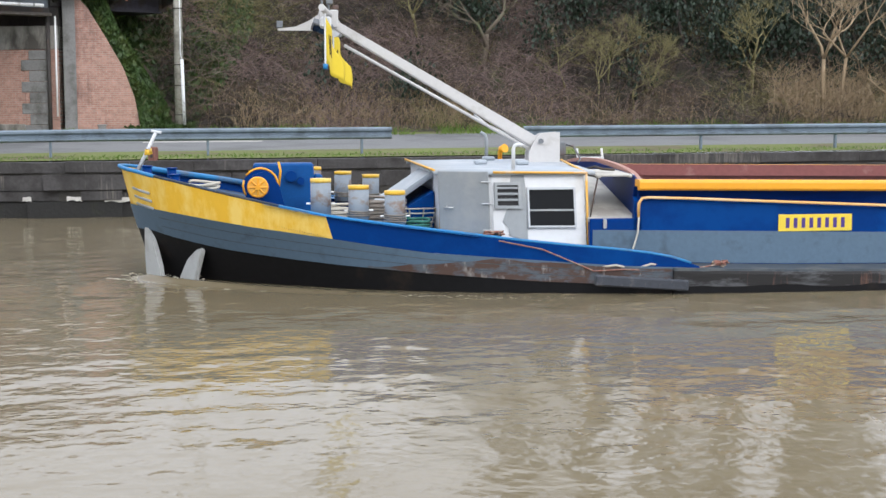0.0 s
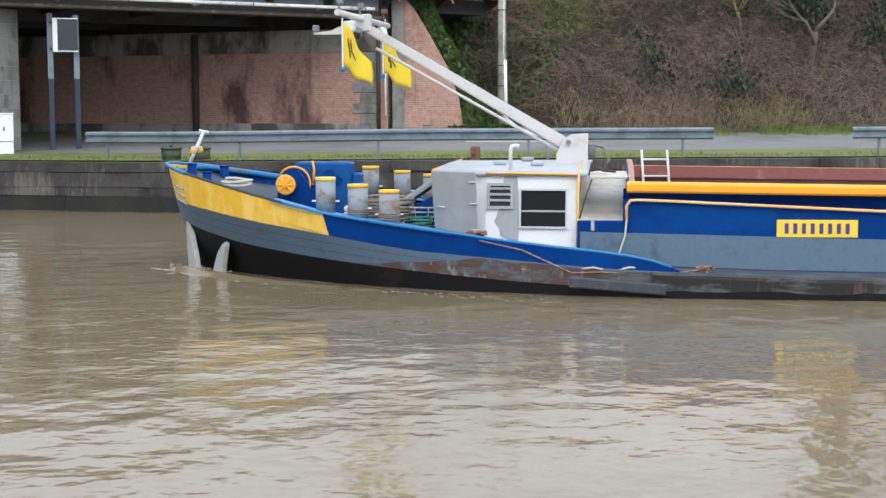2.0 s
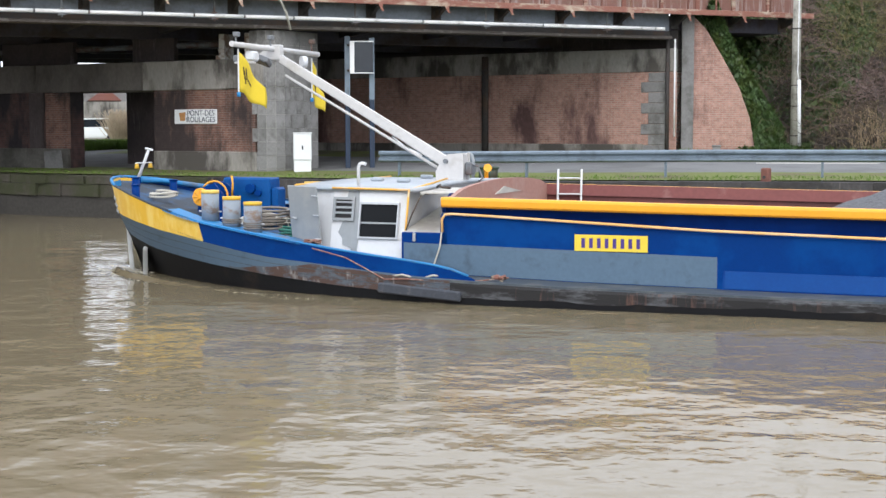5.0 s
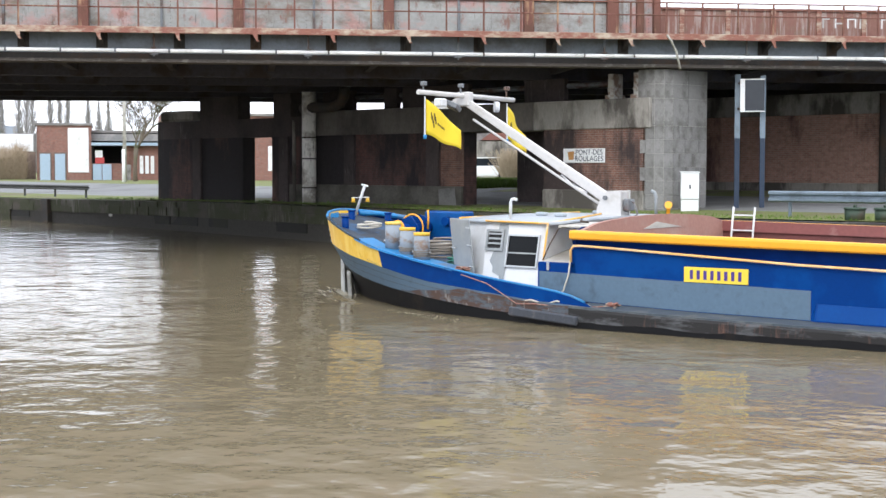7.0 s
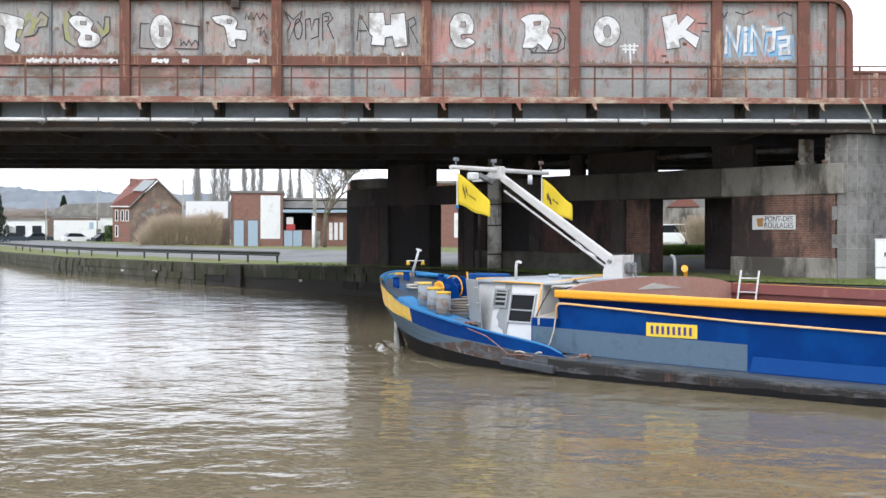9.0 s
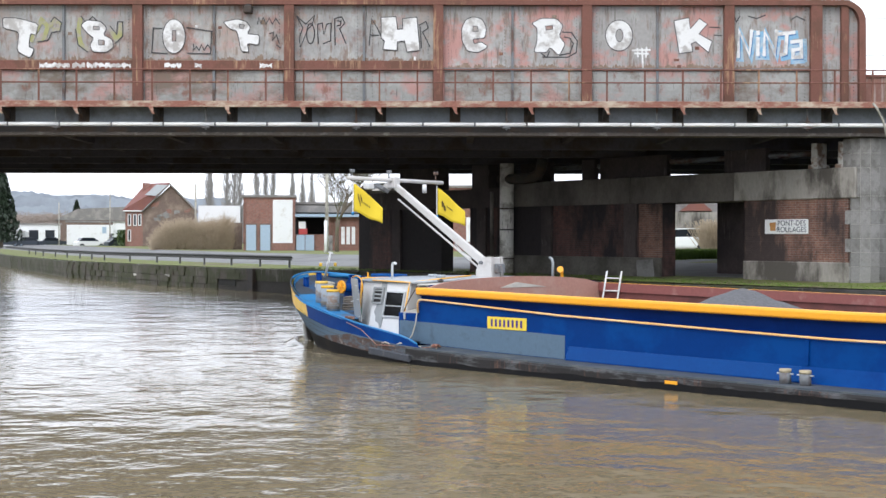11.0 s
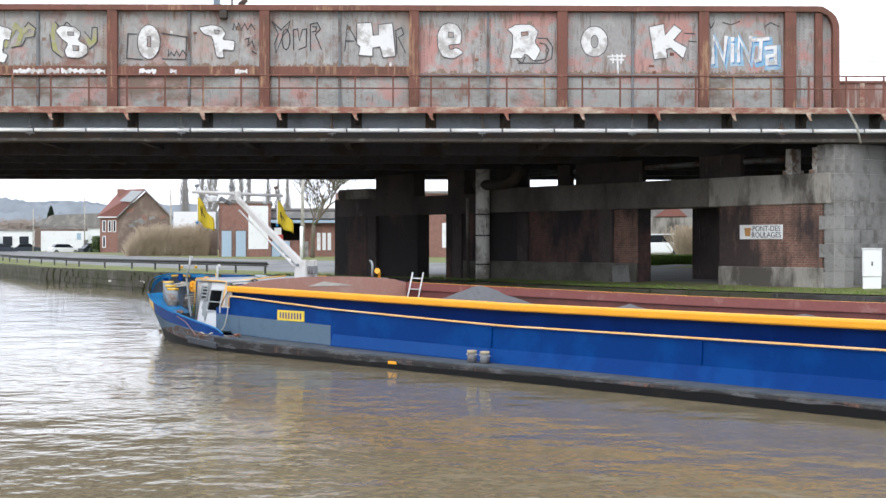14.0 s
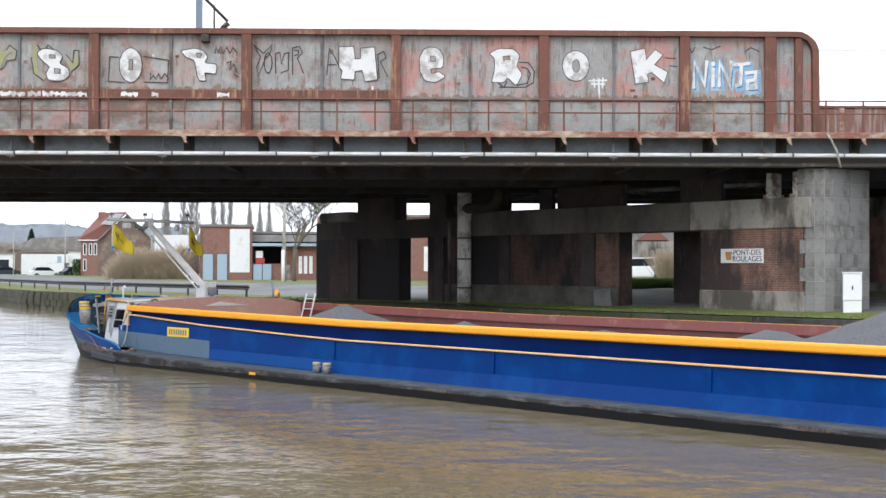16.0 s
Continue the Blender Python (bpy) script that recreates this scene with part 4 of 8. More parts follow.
def pier_end():
    """The rounded stone end of the pier, in dressed blocks."""
    bm = B()
    out = [(0.0, 0.0), (-0.28, -0.07), (-0.5, -0.25), (-0.6, -0.55), (-0.6, -2.26), (0.6, -2.26), (0.6, -1.2)]
    lo = [bm.verts.new((x, y, 0.9)) for x, y in out]
    hi = [bm.verts.new((x, y, 5.56)) for x, y in out]
    bm.faces.new(hi)
    for i in range(len(out)):
        j = (i + 1) % len(out)
        bm.faces.new((lo[i], lo[j], hi[j], hi[i]))
    bmesh.ops.recalc_face_normals(bm, faces=bm.faces[:])
    part("stone_end", bm, M_MORTAR, pier_ob, "rounded grey dressed-stone pier end")
    r = random.Random(2)
    z = 0.95
    k = 0
    while z < 5.5:
        h = 0.416 if z < 3.7 else (0.83 if z < 4.5 else 0.435)
        h = min(h, 5.56 - z)
        lead = 0.28 if z > 3.7 else (0.2 if k % 2 else 0.02)
        runs = [((lead, 0.02), (0.0, 0.0)), ((0.0, 0.0), (-0.28, -0.07)), ((-0.28, -0.07), (-0.5, -0.25)), ((-0.5, -0.25), (-0.6, -0.55))]
        cuts = [-0.55, -1.3, -2.26] if z > 3.7 else ([-0.55, -1.15, -1.85, -2.26] if k % 2 else [-0.55, -0.85, -1.5, -2.26])
        runs += [((-0.6, a), (-0.6, b)) for a, b in zip(cuts, cuts[1:])]
        for (ax, ay), (bx, by) in runs:
            ln = math.hypot(bx - ax, by - ay)
            bm = B()
            block(bm, 0.006, ln - 0.006, -0.05, 0.008 + r.uniform(0, 0.008), z + 0.006, z + h - 0.006, 0.004)
            o = part("stone_block", bm, M_STONE, pier_ob)
            o.matrix_basis = pose(bx, by, 0, 0, 0, math.degrees(math.atan2(ay - by, ax - bx)))
        z += h
        k += 1


pier_end()


def name_sign():
    g = empty("name_sign", Matrix.Translation((PA.x, PA.y, 0)) @ pose(0, 0, 0, 0, 0, PIER_TURN) @ pose(2.44, 0.0, 2.975))
    tagged(g, "white bridge name sign with dark lettering on brick", "sign")
    bm = B()
    block(bm, -0.86, 0.86, 0.0, 0.035, -0.225, 0.225, 0.012)
    part("board", bm, M_WHITE, g)
    for txt, z in (("PONT-DES", 0.10), ("ROULAGES", -0.10)):
        letters("lettering", txt, 0.235, pose(-0.22, 0.037, z, 90, 0, 180), M_SIGNBLUE, g, depth=0.003)
    bm = B()
    prism(bm, [(0.42, -0.13), (0.62, -0.13), (0.66, 0.12), (0.40, 0.14)], 0.035, 0.04)
    part("emblem", bm, M_TRIM_SIGN, g, "faded orange-brown emblem")
    bm = B()
    tube(bm, [(0.40, 0.039, 0.09), (0.31, 0.039, 0.06), (0.30, 0.039, -0.04), (0.40, 0.039, -0.08)], 0.012, 5)
    part("emblem_ring", bm, M_GREYSTEEL, g)


M_TRIM_SIGN = surf("sign_orange", (0.45, 0.22, 0.07), 0.6, grain=15, vary=0.3, bump=0)
name_sign()

ABUT = Vector((25.4, 43.3, 0))


def abutment():
    """The brick abutment beyond the road: local x runs along it away from the corner, +y faces the road."""
    a = empty("abutment", Matrix.Translation(ABUT) @ pose(0, 0, 0, 0, 0, PIER_TURN))
    tagged(a, "red brick bridge abutment with grey stone quoins and concrete band", "abutment")
    bm = B()
    block(bm, 1.2, 17, -1.5, 0, 1.2, 4.52)
    part("brick_wall", bm, M_BRICK2, a, "weathered red brick wall with dark damp stains")
    bm = B()
    block(bm, 0.0, 17, -1.5, 0.05, 4.52, 5.3, 0.02)
    part("band", bm, M_CONCRETE, a, "pale concrete bearing band")
    bm = B()
    block(bm, 0.0, 17, -1.5, -0.7, 5.3, 6.0)
    part("back_wall", bm, M_DARKCONC, a, "dark wall behind the bearings")
    bm = B()
    block(bm, 1.2, 17, -1.0, 0.06, 1.2, 2.05, 0.02)
    part("plinth", bm, M_CONCRETE, a)
    bm = B()
    block(bm, 0.0, 1.2, -1.5, 0.02, 1.2, 4.52, 0.02)
    part("corner_wall", bm, M_BRICK2, a)
    k = 0
    z = 1.3
    while z < 4.45:
        h = 0.36
        w = 0.95 if k % 2 else 0.68
        bm = B()
        block(bm, 0.35, 0.35 + w, -0.3, 0.045, z + 0.006, min(z + h, 4.5) - 0.006, 0.015)
        part("quoin", bm, M_STONE, a)
        z += h
        k += 1
    # solid dark block in place of the shade in the conduit recess
    bm = B()
    block(bm, 0.0, 0.34, -0.9, 0.0, 1.2, 5.9)
    part("recess", bm, M_DARKSTEEL, a)
    for x, r, z0, z1, mt, lb in ((0.28, 0.07, 1.4, 5.6, M_DARKSTEEL, "rusty black downpipe"), (0.02, 0.03, 2.3, 5.6, M_PIPE, "thin white conduit"), (7.4, 0.13, 1.4, 5.2, M_DARKSTEEL, "dark rusty downpipe")):
        bm = B()
        rod(bm, (x, 0.16, z0), (x, 0.16, z1), r)
        part("downpipe", bm, mt, a, lb)
    # wing wall, cut off along the slope
    w = empty("wing_wall", Matrix.Translation(ABUT) @ pose(0, 0, 0, 0, 0, -30))
    tagged(w, "sloping red brick wing wall with a grey stone edge", "wing wall")
    bm = B()
    out = [(0.55, 1.2), (2.72, 1.2), (2.58, 2.1), (2.45, 2.9), (2.08, 3.95), (1.5, 5.0), (0.95, 5.93), (0.6, 6.3), (0.55, 6.3)]
    prism(bm, out, 0.0, 0.5)
    part("brick_face", bm, M_BRICK2, w, "ochre-stained red brick")
    bm = B()
    block(bm, 0.15, 0.56, -0.04, 0.6, 1.2, 6.4, 0.02)
    part("stone_edge", bm, M_STONE, w, "grey dressed-stone edge")
    return a


abut = abutment()


SLOPE = [(12.2, 0.42), (13.2, 0.55), (14.5, 1.6), (16.3, 3.2), (18.3, 4.9), (20.0, 5.9), (23, 6.4), (40, 6.0)]


def slope_point(s, off):
    """A point on the railway bank; near the bridge it stands steep behind the wing wall."""
    k = min(1, max(0, (s - 82.4) / 2.3))
    q = off + 3.1 * k * max(0, 1 - (off - 12.2) / 11)
    p, nn = on_quay(s, q)
    h = float(np.interp(off, [a for a, b in SLOPE], [b for a, b in SLOPE]))
    wall = min(1, max(0, (s - 84.6) / 4.0))
    if off > 12.3:
        h = max(h, 5.6 * wall * min(1, (off - 12.3) / 0.6))
    return Vector((p.x, p.y, p.z + h)), nn


def embankment():
    """The steep railway bank behind the road, from the wing wall along the canal."""
    bm = B()
    rows = []
    n = 70
    for i in range(n + 1):
        s = 91.0 * i / n
        row = []
        for o in (12.2, 12.4, 12.9, 13.4, 14.2, 15.2, 16.3, 17.3, 18.3, 19.2, 20.0, 23, 40):
            p, nn = slope_point(s, o)
            if 13 < o < 22:
                p.z += 0.4 * noise.noise(Vector((p.x * 0.35, p.y * 0.35, o)))
            row.append(bm.verts.new(p))
        rows.append(row)
    for a, b in zip(rows, rows[1:]):
        for k in range(len(row) - 1):
            bm.faces.new((a[k], b[k], b[k + 1], a[k + 1]))
    return tagged(part("embankment", bm, M_EARTH), "steep earth railway embankment under dry brush", "embankment", kind="structure")


embankment()


# ---- street furniture along the quay ----
def guardrail(name, stations, s_start, s_end, off, h, material, label, beam=0.31):
    """W-beam guardrail: posts at the stations along the quay, beam from s_start to s_end."""
    g = empty(name)
    tagged(g, label, "guardrail", group="guardrails")
    for s in stations:
        p, nn = on_quay(s, off + 0.08)
        z = p.z + land_height(off)
        bm = B()
        block(bm, -0.05, 0.05, -0.03, 0.03, z - 0.3, z + h, 0.008)
        o = part("post", bm, material, g)
        o.matrix_basis = Matrix.Translation((p.x, p.y, 0)) @ pose(0, 0, 0, 0, 0, math.degrees(math.atan2(nn.y, nn.x)))
    prof = [(0.0, 0.0), (-0.08, -0.04), (-0.08, -0.09), (0.0, -0.135), (0.0, -0.175), (-0.08, -0.22), (-0.08, -0.27), (0.0, -0.31)]
    prof = [(a, b * beam / 0.31) for a, b in prof]
    bm = B()
    n = max(2, int(abs(s_end - s_start) / 1.0))
    rows = []
    for i in range(n + 1):
        s = s_start + (s_end - s_start) * i / n
        row = []
        for d, dz in prof + [(a + 0.006, b) for a, b in prof[::-1]]:
            p, nn = on_quay(s, off + d)
            row.append(bm.verts.new((p.x, p.y, p.z + land_height(off) + h + dz)))
        rows.append(row)
    m = len(rows[0])
    for a, b in zip(rows, rows[1:]):
        for k in range(m):
            bm.faces.new((a[k], a[(k + 1) % m], b[(k + 1) % m], b[k]))
    bm.faces.new(rows[0])
    bm.faces.new(rows[-1])
    bmesh.ops.recalc_face_normals(bm, faces=bm.faces[:])
    part("beam", bm, material, g, "pressed steel rail")


guardrail("guardrail", [80.45, 84.55, 88.6, 92.6, 96.55], 79.65, 97.15, 2.2, 0.70, M_GALV, "bluish galvanised steel guardrail beside the road")
guardrail("guardrail", [75.2, 70.65, 66.4, 62.3, 58.2, 54.1, 50, 46], 75.95, 45, 2.2, 0.70, M_GALV, "bluish galvanised steel guardrail along the quay road")
guardrail("guardrail", [138.4, 141.55, 144.85, 148.2, 152.05, 156.1, 161.25, 167.1, 172, 177, 183, 189, 196, 203, 210], 137.9, 240, 2.6, 0.60, M_DARKRAIL, "dark weathered guardrail, bent near its end", beam=0.24)


def cabinet():
    g = empty("switch_cabinet", pose(11.95, 42.35, 1.25, 0, 0, -14))
    tagged(g, "white street switch cabinet beside the stone pier", "cabinet")
    bm = B()
    block(bm, -0.27, 0.27, -0.15, 0.2, 0.4, 1.2, 0.015)
    part("body", bm, M_WHITE, g)
    bm = B()
    block(bm, -0.25, 0.25, -0.168, -0.15, 0.42, 1.17, 0.006)
    part("door", bm, M_WHITE, g)
    bm = B()
    block(bm, -0.29, 0.29, -0.18, 0.22, 1.2, 1.235, 0.01)
    part("lid", bm, M_WHITE, g)
    bm = B()
    block(bm, -0.26, 0.26, -0.14, 0.19, 0.0, 0.395, 0.01)
    part("base", bm, M_WHITE, g)
    bm = B()
    block(bm, -0.02, 0.02, -0.18, -0.168, 0.72, 0.84)
    part("lock", bm, M_GLASSDARK, g)


cabinet()


def signal_frame():
    g = empty("matrix_sign", pose(14.1, 43.35, 1.3, 0, 0, -18))
    tagged(g, "dark blue two-post frame with a framed screen", "traffic sign")
    for x in (-0.38, 0.38):
        bm = B()
        block(bm, x - 0.08, x + 0.08, -0.06, 0.06, -0.1, 4.15 if x < 0 else 4.1, 0.01)
        part("post", bm, M_SIGNBLUE, g)
    bm = B()
    block(bm, -0.28, 0.36, -0.25, -0.1, 3.02, 3.98, 0.012)
    part("housing", bm, M_SIGNBLUE, g)
    for a in ((-0.3, 0.44, 3.97, 4.0), (-0.3, 0.44, 3.0, 3.03), (-0.3, -0.16, 3.03, 3.97)):
        bm = B()
        block(bm, a[0], a[1], -0.30, -0.09, a[2], a[3])
        part("rim", bm, M_WHITE, g, "pale screen rim")
    for z in (3.1, 3.88):
        bm = B()
        rod(bm, (-0.38, -0.1, z), (-0.2, -0.1, z), 0.03, seg=8)
        part("clamp", bm, M_DARKSTEEL, g)
    bm = B()
    block(bm, -0.16, 0.42, -0.285, -0.252, 3.03, 3.97)
    part("screen", bm, M_GLASSDARK, g)
    for x in (-0.38, 0.38):
        bm = B()
        block(bm, x - 0.083, x + 0.083, -0.064, 0.064, 2.2, 4.16 if x < 0 else 4.11)
        part("sleeve", bm, M_GALV, g, "faded grey-blue upper post")


signal_frame()


def drums():
    for i, s in enumerate((94.0, 93.2)):
        p, nn = on_quay(s, 0.95)
        g = empty("mooring_drum", pose(p.x, p.y, p.z))
        tagged(g, "mossy green iron drum on the quay grass", "drum", group="quay drums")
        bm = B()
        rod(bm, (0, 0, 0), (0, 0, 0.3), 0.24, 0.26, 16)
        part("body", bm, M_GREEN, g)
        bm = B()
        rod(bm, (0, 0, 0.3), (0, 0, 0.35), 0.29, 0.26, 16)
        part("lid", bm, M_GREEN, g)
        bm = B()
        rod(bm, (0, 0, 0.35), (0, 0, 0.42), 0.05, seg=8)
        part("knob", bm, M_GREEN, g)


drums()


def quay_bollard():
    p, nn = on_quay(85.95, 0.3)
    g = empty("quay_bollard", pose(p.x, p.y, p.z, 0, 0, 120))
    tagged(g, "rusty red-brown quay bollard with a hole", "bollard")
    bm = B()
    block(bm, -0.10, 0.10, -0.10, 0.10, -0.1, 0.32, 0.03)
    part("body", bm, M_RUST, g)
    # dark plug that paints the shaded hole onto the body
    bm = B()
    rod(bm, (0, -0.11, 0.1), (0, 0.11, 0.1), 0.04, seg=12)
    part("hole", bm, M_DARKSTEEL, g)


quay_bollard()


def pole():
    g = empty("utility_pole", pose(29.0, 41.6, 1.72))
    tagged(g, "concrete utility pole with a white cable guard", "pole")
    bm = B()
    rod(bm, (0, 0, -0.2), (0.0, 0, 9.0), 0.17, 0.11, 10)
    part("shaft", bm, M_POLE, g)
    bm = B()
    rod(bm, (0.05, -0.2, 0.05), (0.0, -0.18, 2.5), 0.06, seg=8)
    part("cable_guard", bm, M_WHITE, g)
    bm = B()
    tube(bm, [(0.0, -0.18, 2.45), (-0.06, -0.17, 2.75), (-0.03, -0.15, 3.1), (-0.02, -0.14, 8.8)], 0.02, 6)
    part("cable", bm, M_WHITE, g)
    for z in (0.6, 1.6, 2.3, 4.2):
        bm = B()
        rod(bm, (0, 0, z), (0, 0, z + 0.03), 0.185, seg=12)
        part("strap", bm, M_DARKSTEEL, g)


pole()


def small_box():
    g = empty("meter_box", pose(26.15, 41.95, 1.62, 0, 0, -30))
    tagged(g, "small grey box at the foot of the wing wall", "meter box")
    bm = B()
    block(bm, -0.13, 0.13, -0.1, 0.1, 0, 0.36, 0.02)
    part("body", bm, M_STONE, g)
    bm = B()
    block(bm, -0.15, 0.15, -0.12, 0.12, 0.36, 0.42, 0.02)
    part("lid", bm, M_STONE, g)


small_box()


def mooring_post():
    p, nn = on_quay(137.15, -0.05)
    bm = B()
    block(bm, -0.32, 0.32, -0.12, 0.25, -0.8, p.z + 0.04, 0.03)
    o = tagged(part("fender_post", bm, M_DARKSTEEL), "dark rusty fender post set in the quay wall", "fender post")
    o.matrix_basis = Matrix.Translation((p.x, p.y, 0)) @ pose(0, 0, 0, 0, 0, math.degrees(math.atan2(nn.y, nn.x)) - 90)


mooring_post()


# ---- brush, ivy and trees on the embankment ----
M_TWIG = surf("dry_twigs", (0.195, 0.142, 0.10), 0.9, grain=8, vary=0.45, stain=(0.12, 0.085, 0.06), stain_amount=0.5, stain_scale=0.6, bump=0)
M_TWIG2 = surf("grey_twigs", (0.066, 0.053, 0.046), 0.9, grain=8, vary=0.45, bump=0)
M_TWIG3 = surf("reddish_canes", (0.205, 0.145, 0.13), 0.9, grain=8, vary=0.4, bump=0)
M_STRAW = surf("pale_straw", (0.30, 0.22, 0.135), 0.9, grain=8, vary=0.35, bump=0)
M_LICHEN = surf("lichen_branches", (0.19, 0.165, 0.075), 0.9, grain=8, vary=0.35, bump=0)
M_IVY = surf("ivy_leaves", (0.045, 0.085, 0.022), 0.5, grain=3, vary=0.6, stain=(0.06, 0.09, 0.02), stain_scale=1.5, bump=0)
M_DARKGREEN = surf("dark_evergreen", (0.014, 0.028, 0.013), 0.6, grain=3, vary=0.5, bump=0)
M_TUFT = surf("green_tufts", (0.10, 0.17, 0.02), 0.8, grain=3, vary=0.4, bump=0)
M_BARK = surf("bark", (0.12, 0.095, 0.07), 0.95, grain=12, vary=0.4, stain=(0.09, 0.10, 0.05), bump=0.6)
# aerial haze is mixed into the colours of the far twigs and hills
M_FAR = surf("hazed_twigs", (0.32, 0.305, 0.295), 0.95, grain=4, vary=0.25, bump=0)
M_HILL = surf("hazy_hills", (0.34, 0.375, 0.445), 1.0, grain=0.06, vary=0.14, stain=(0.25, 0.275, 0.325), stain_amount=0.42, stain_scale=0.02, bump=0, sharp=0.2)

class Strands:
    """Many thin three-sided stems gathered into one mesh."""

    def __init__(self):
        self.v, self.f = [], []

    def stem(self, pts, r0, r1):
        n = len(pts)
        base = len(self.v)
        for i, p in enumerate(pts):
            d = (pts[min(i + 1, n - 1)] - pts[max(i - 1, 0)])
            u = Vector((d.y, -d.x, 0.01))
            u = u.normalized() if u.length > 1e-6 else Vector((1, 0, 0))
            w = d.cross(u).normalized()
            r = r0 + (r1 - r0) * i / (n - 1)
            for a in (0, 2.094, 4.189):
                self.v.append(tuple(p + (u * math.cos(a) + w * math.sin(a)) * r))
        for i in range(n - 1):
            for k in range(3):
                a, b = base + 3 * i + k, base + 3 * i + (k + 1) % 3
                self.f.append((a, b, b + 3, a + 3))

    def leaf(self, p, size, rnd):
        t, ph = rnd.uniform(0, 6.28), rnd.uniform(-0.9, 0.9)
        u = Vector((math.cos(t), math.sin(t), 0)) * size
        w = Vector((-math.sin(t) * math.sin(ph), math.cos(t) * math.sin(ph), math.cos(ph))) * size
        b = len(self.v)
        for q in (p - w, p + u * 0.55, p + w, p - u * 0.55):
            self.v.append(tuple(q))
        self.f.append((b, b + 1, b + 2, b + 3))

    def out(self, name, material, label, category, parent=None):
        o = cloud(name, self.v, self.f, material, parent)
        return tagged(o, label, category, kind="stuff") if parent is None else tagged(o, kind="stuff")


def brush():
    rnd = random.Random(11)
    sets = {"a": Strands(), "b": Strands(), "c": Strands(), "d": Strands()}
    for i in range(30000):
        s = rnd.uniform(50, 86.0)
        o = 12.6 + 9.0 * rnd.random() ** 0.85
        if s > 84 and o < 13.2 + (s - 84) * 0.2:
            continue
        p, nn = slope_point(s, o)
        patch = noise.noise(Vector((p.x * 0.22, p.y * 0.22, p.z * 0.3)))
        key = "a" if patch > 0.08 else ("b" if patch > -0.16 else "c")
        if s > 70 and noise.noise(Vector((p.x * 0.35, p.y * 0.35, p.z * 0.4 + 9))) > 0.05:
            key = "d"
        if s < 69 and o > 14.6 and rnd.random() < 0.62:
            key = "b"
        if rnd.random() < 0.25:
            key = rnd.choice("abcd")
        ln = rnd.uniform(0.5, 1.7)
        back = Vector((-nn.x, -nn.y, 0))
        d = Vector((rnd.gauss(0, 0.75), rnd.gauss(0, 0.75), rnd.uniform(0.15, 1.0))) + back * 0.55
        d.normalize()
        droop = rnd.uniform(0.1, 0.75)
        pts = []
        q = p - Vector((0, 0, 0.1))
        side = Vector((rnd.gauss(0, 0.25), rnd.gauss(0, 0.25), 0))
        for k in range(4):
            t = k / 3
            pts.append(q + d * ln * t + side * t * t + Vector((0, 0, -droop * ln * t * t)))
        r = rnd.uniform(0.006, 0.016)
        sets[key].stem(pts, r, r * 0.4)
        if rnd.random() < 0.6:
            for _ in range(2):
                e = pts[rnd.choice((1, 2))]
                d2 = (d + Vector((rnd.gauss(0, 0.7), rnd.gauss(0, 0.7), rnd.gauss(0, 0.5)))).normalized()
                sets[key].stem([e, e + d2 * ln * 0.3, e + d2 * ln * 0.5 + Vector((0, 0, -0.08))], r * 0.6, r * 0.3)
    sets["a"].out("brush", M_TWIG, "tangled brown dry brush on the embankment", "brush")
    sets["d"].out("brush", M_TWIG3, "reddish-grey bramble canes on the embankment", "brush")
    sets["b"].out("brush", M_TWIG2, "dark grey bare scrub on the embankment", "brush")
    sets["c"].out("brush", M_LICHEN, "olive-brown scrub on the embankment", "brush")
    # pale straw stems near the foot
    st = Strands()
    for i in range(2300):
        s = rnd.choice((rnd.uniform(58, 62), rnd.uniform(74, 83), rnd.uniform(50, 85)))
        p, nn = slope_point(s, rnd.uniform(12.6, 14.4))
        ln = rnd.uniform(0.4, 1.3) * (1.7 if s < 63 else 0.8)
        d = Vector((rnd.gauss(0, 0.25), rnd.gauss(0, 0.25), 1)).normalized()
        lean = Vector((rnd.gauss(0, 0.3), rnd.gauss(0, 0.3), -0.15))
        st.stem([p, p + d * ln * 0.5, p + d * ln + lean * ln], 0.012, 0.005)
    st.out("dead_reeds", M_STRAW, "pale dead reeds at the embankment's foot", "reeds")
    # leafy patches
    iv = Strands()
    for i in range(44000):
        s = rnd.uniform(81.6, 90.8)
        o = rnd.uniform(12.3, 13.0) if s > 84.4 and rnd.random() < 0.55 else 12.4 + 9.5 * rnd.random() ** 1.2
        if s < 84.4 and o < 13.4 + (84.4 - s) * 1.6 + rnd.uniform(-0.6, 0.6):
            continue
        p, nn = slope_point(s, o)
        k = 0.14 + 0.2 * noise.noise(Vector((p.x * 0.9, p.y * 0.9, p.z * 0.9)))
        iv.leaf(p - Vector((nn.x, nn.y, -0.4)) * (k + rnd.uniform(-0.1, 0.12)), rnd.uniform(0.08, 0.17), rnd)
    iv.out("ivy", M_IVY, "dense dark green ivy over the slope", "ivy")
    dg = Strands()
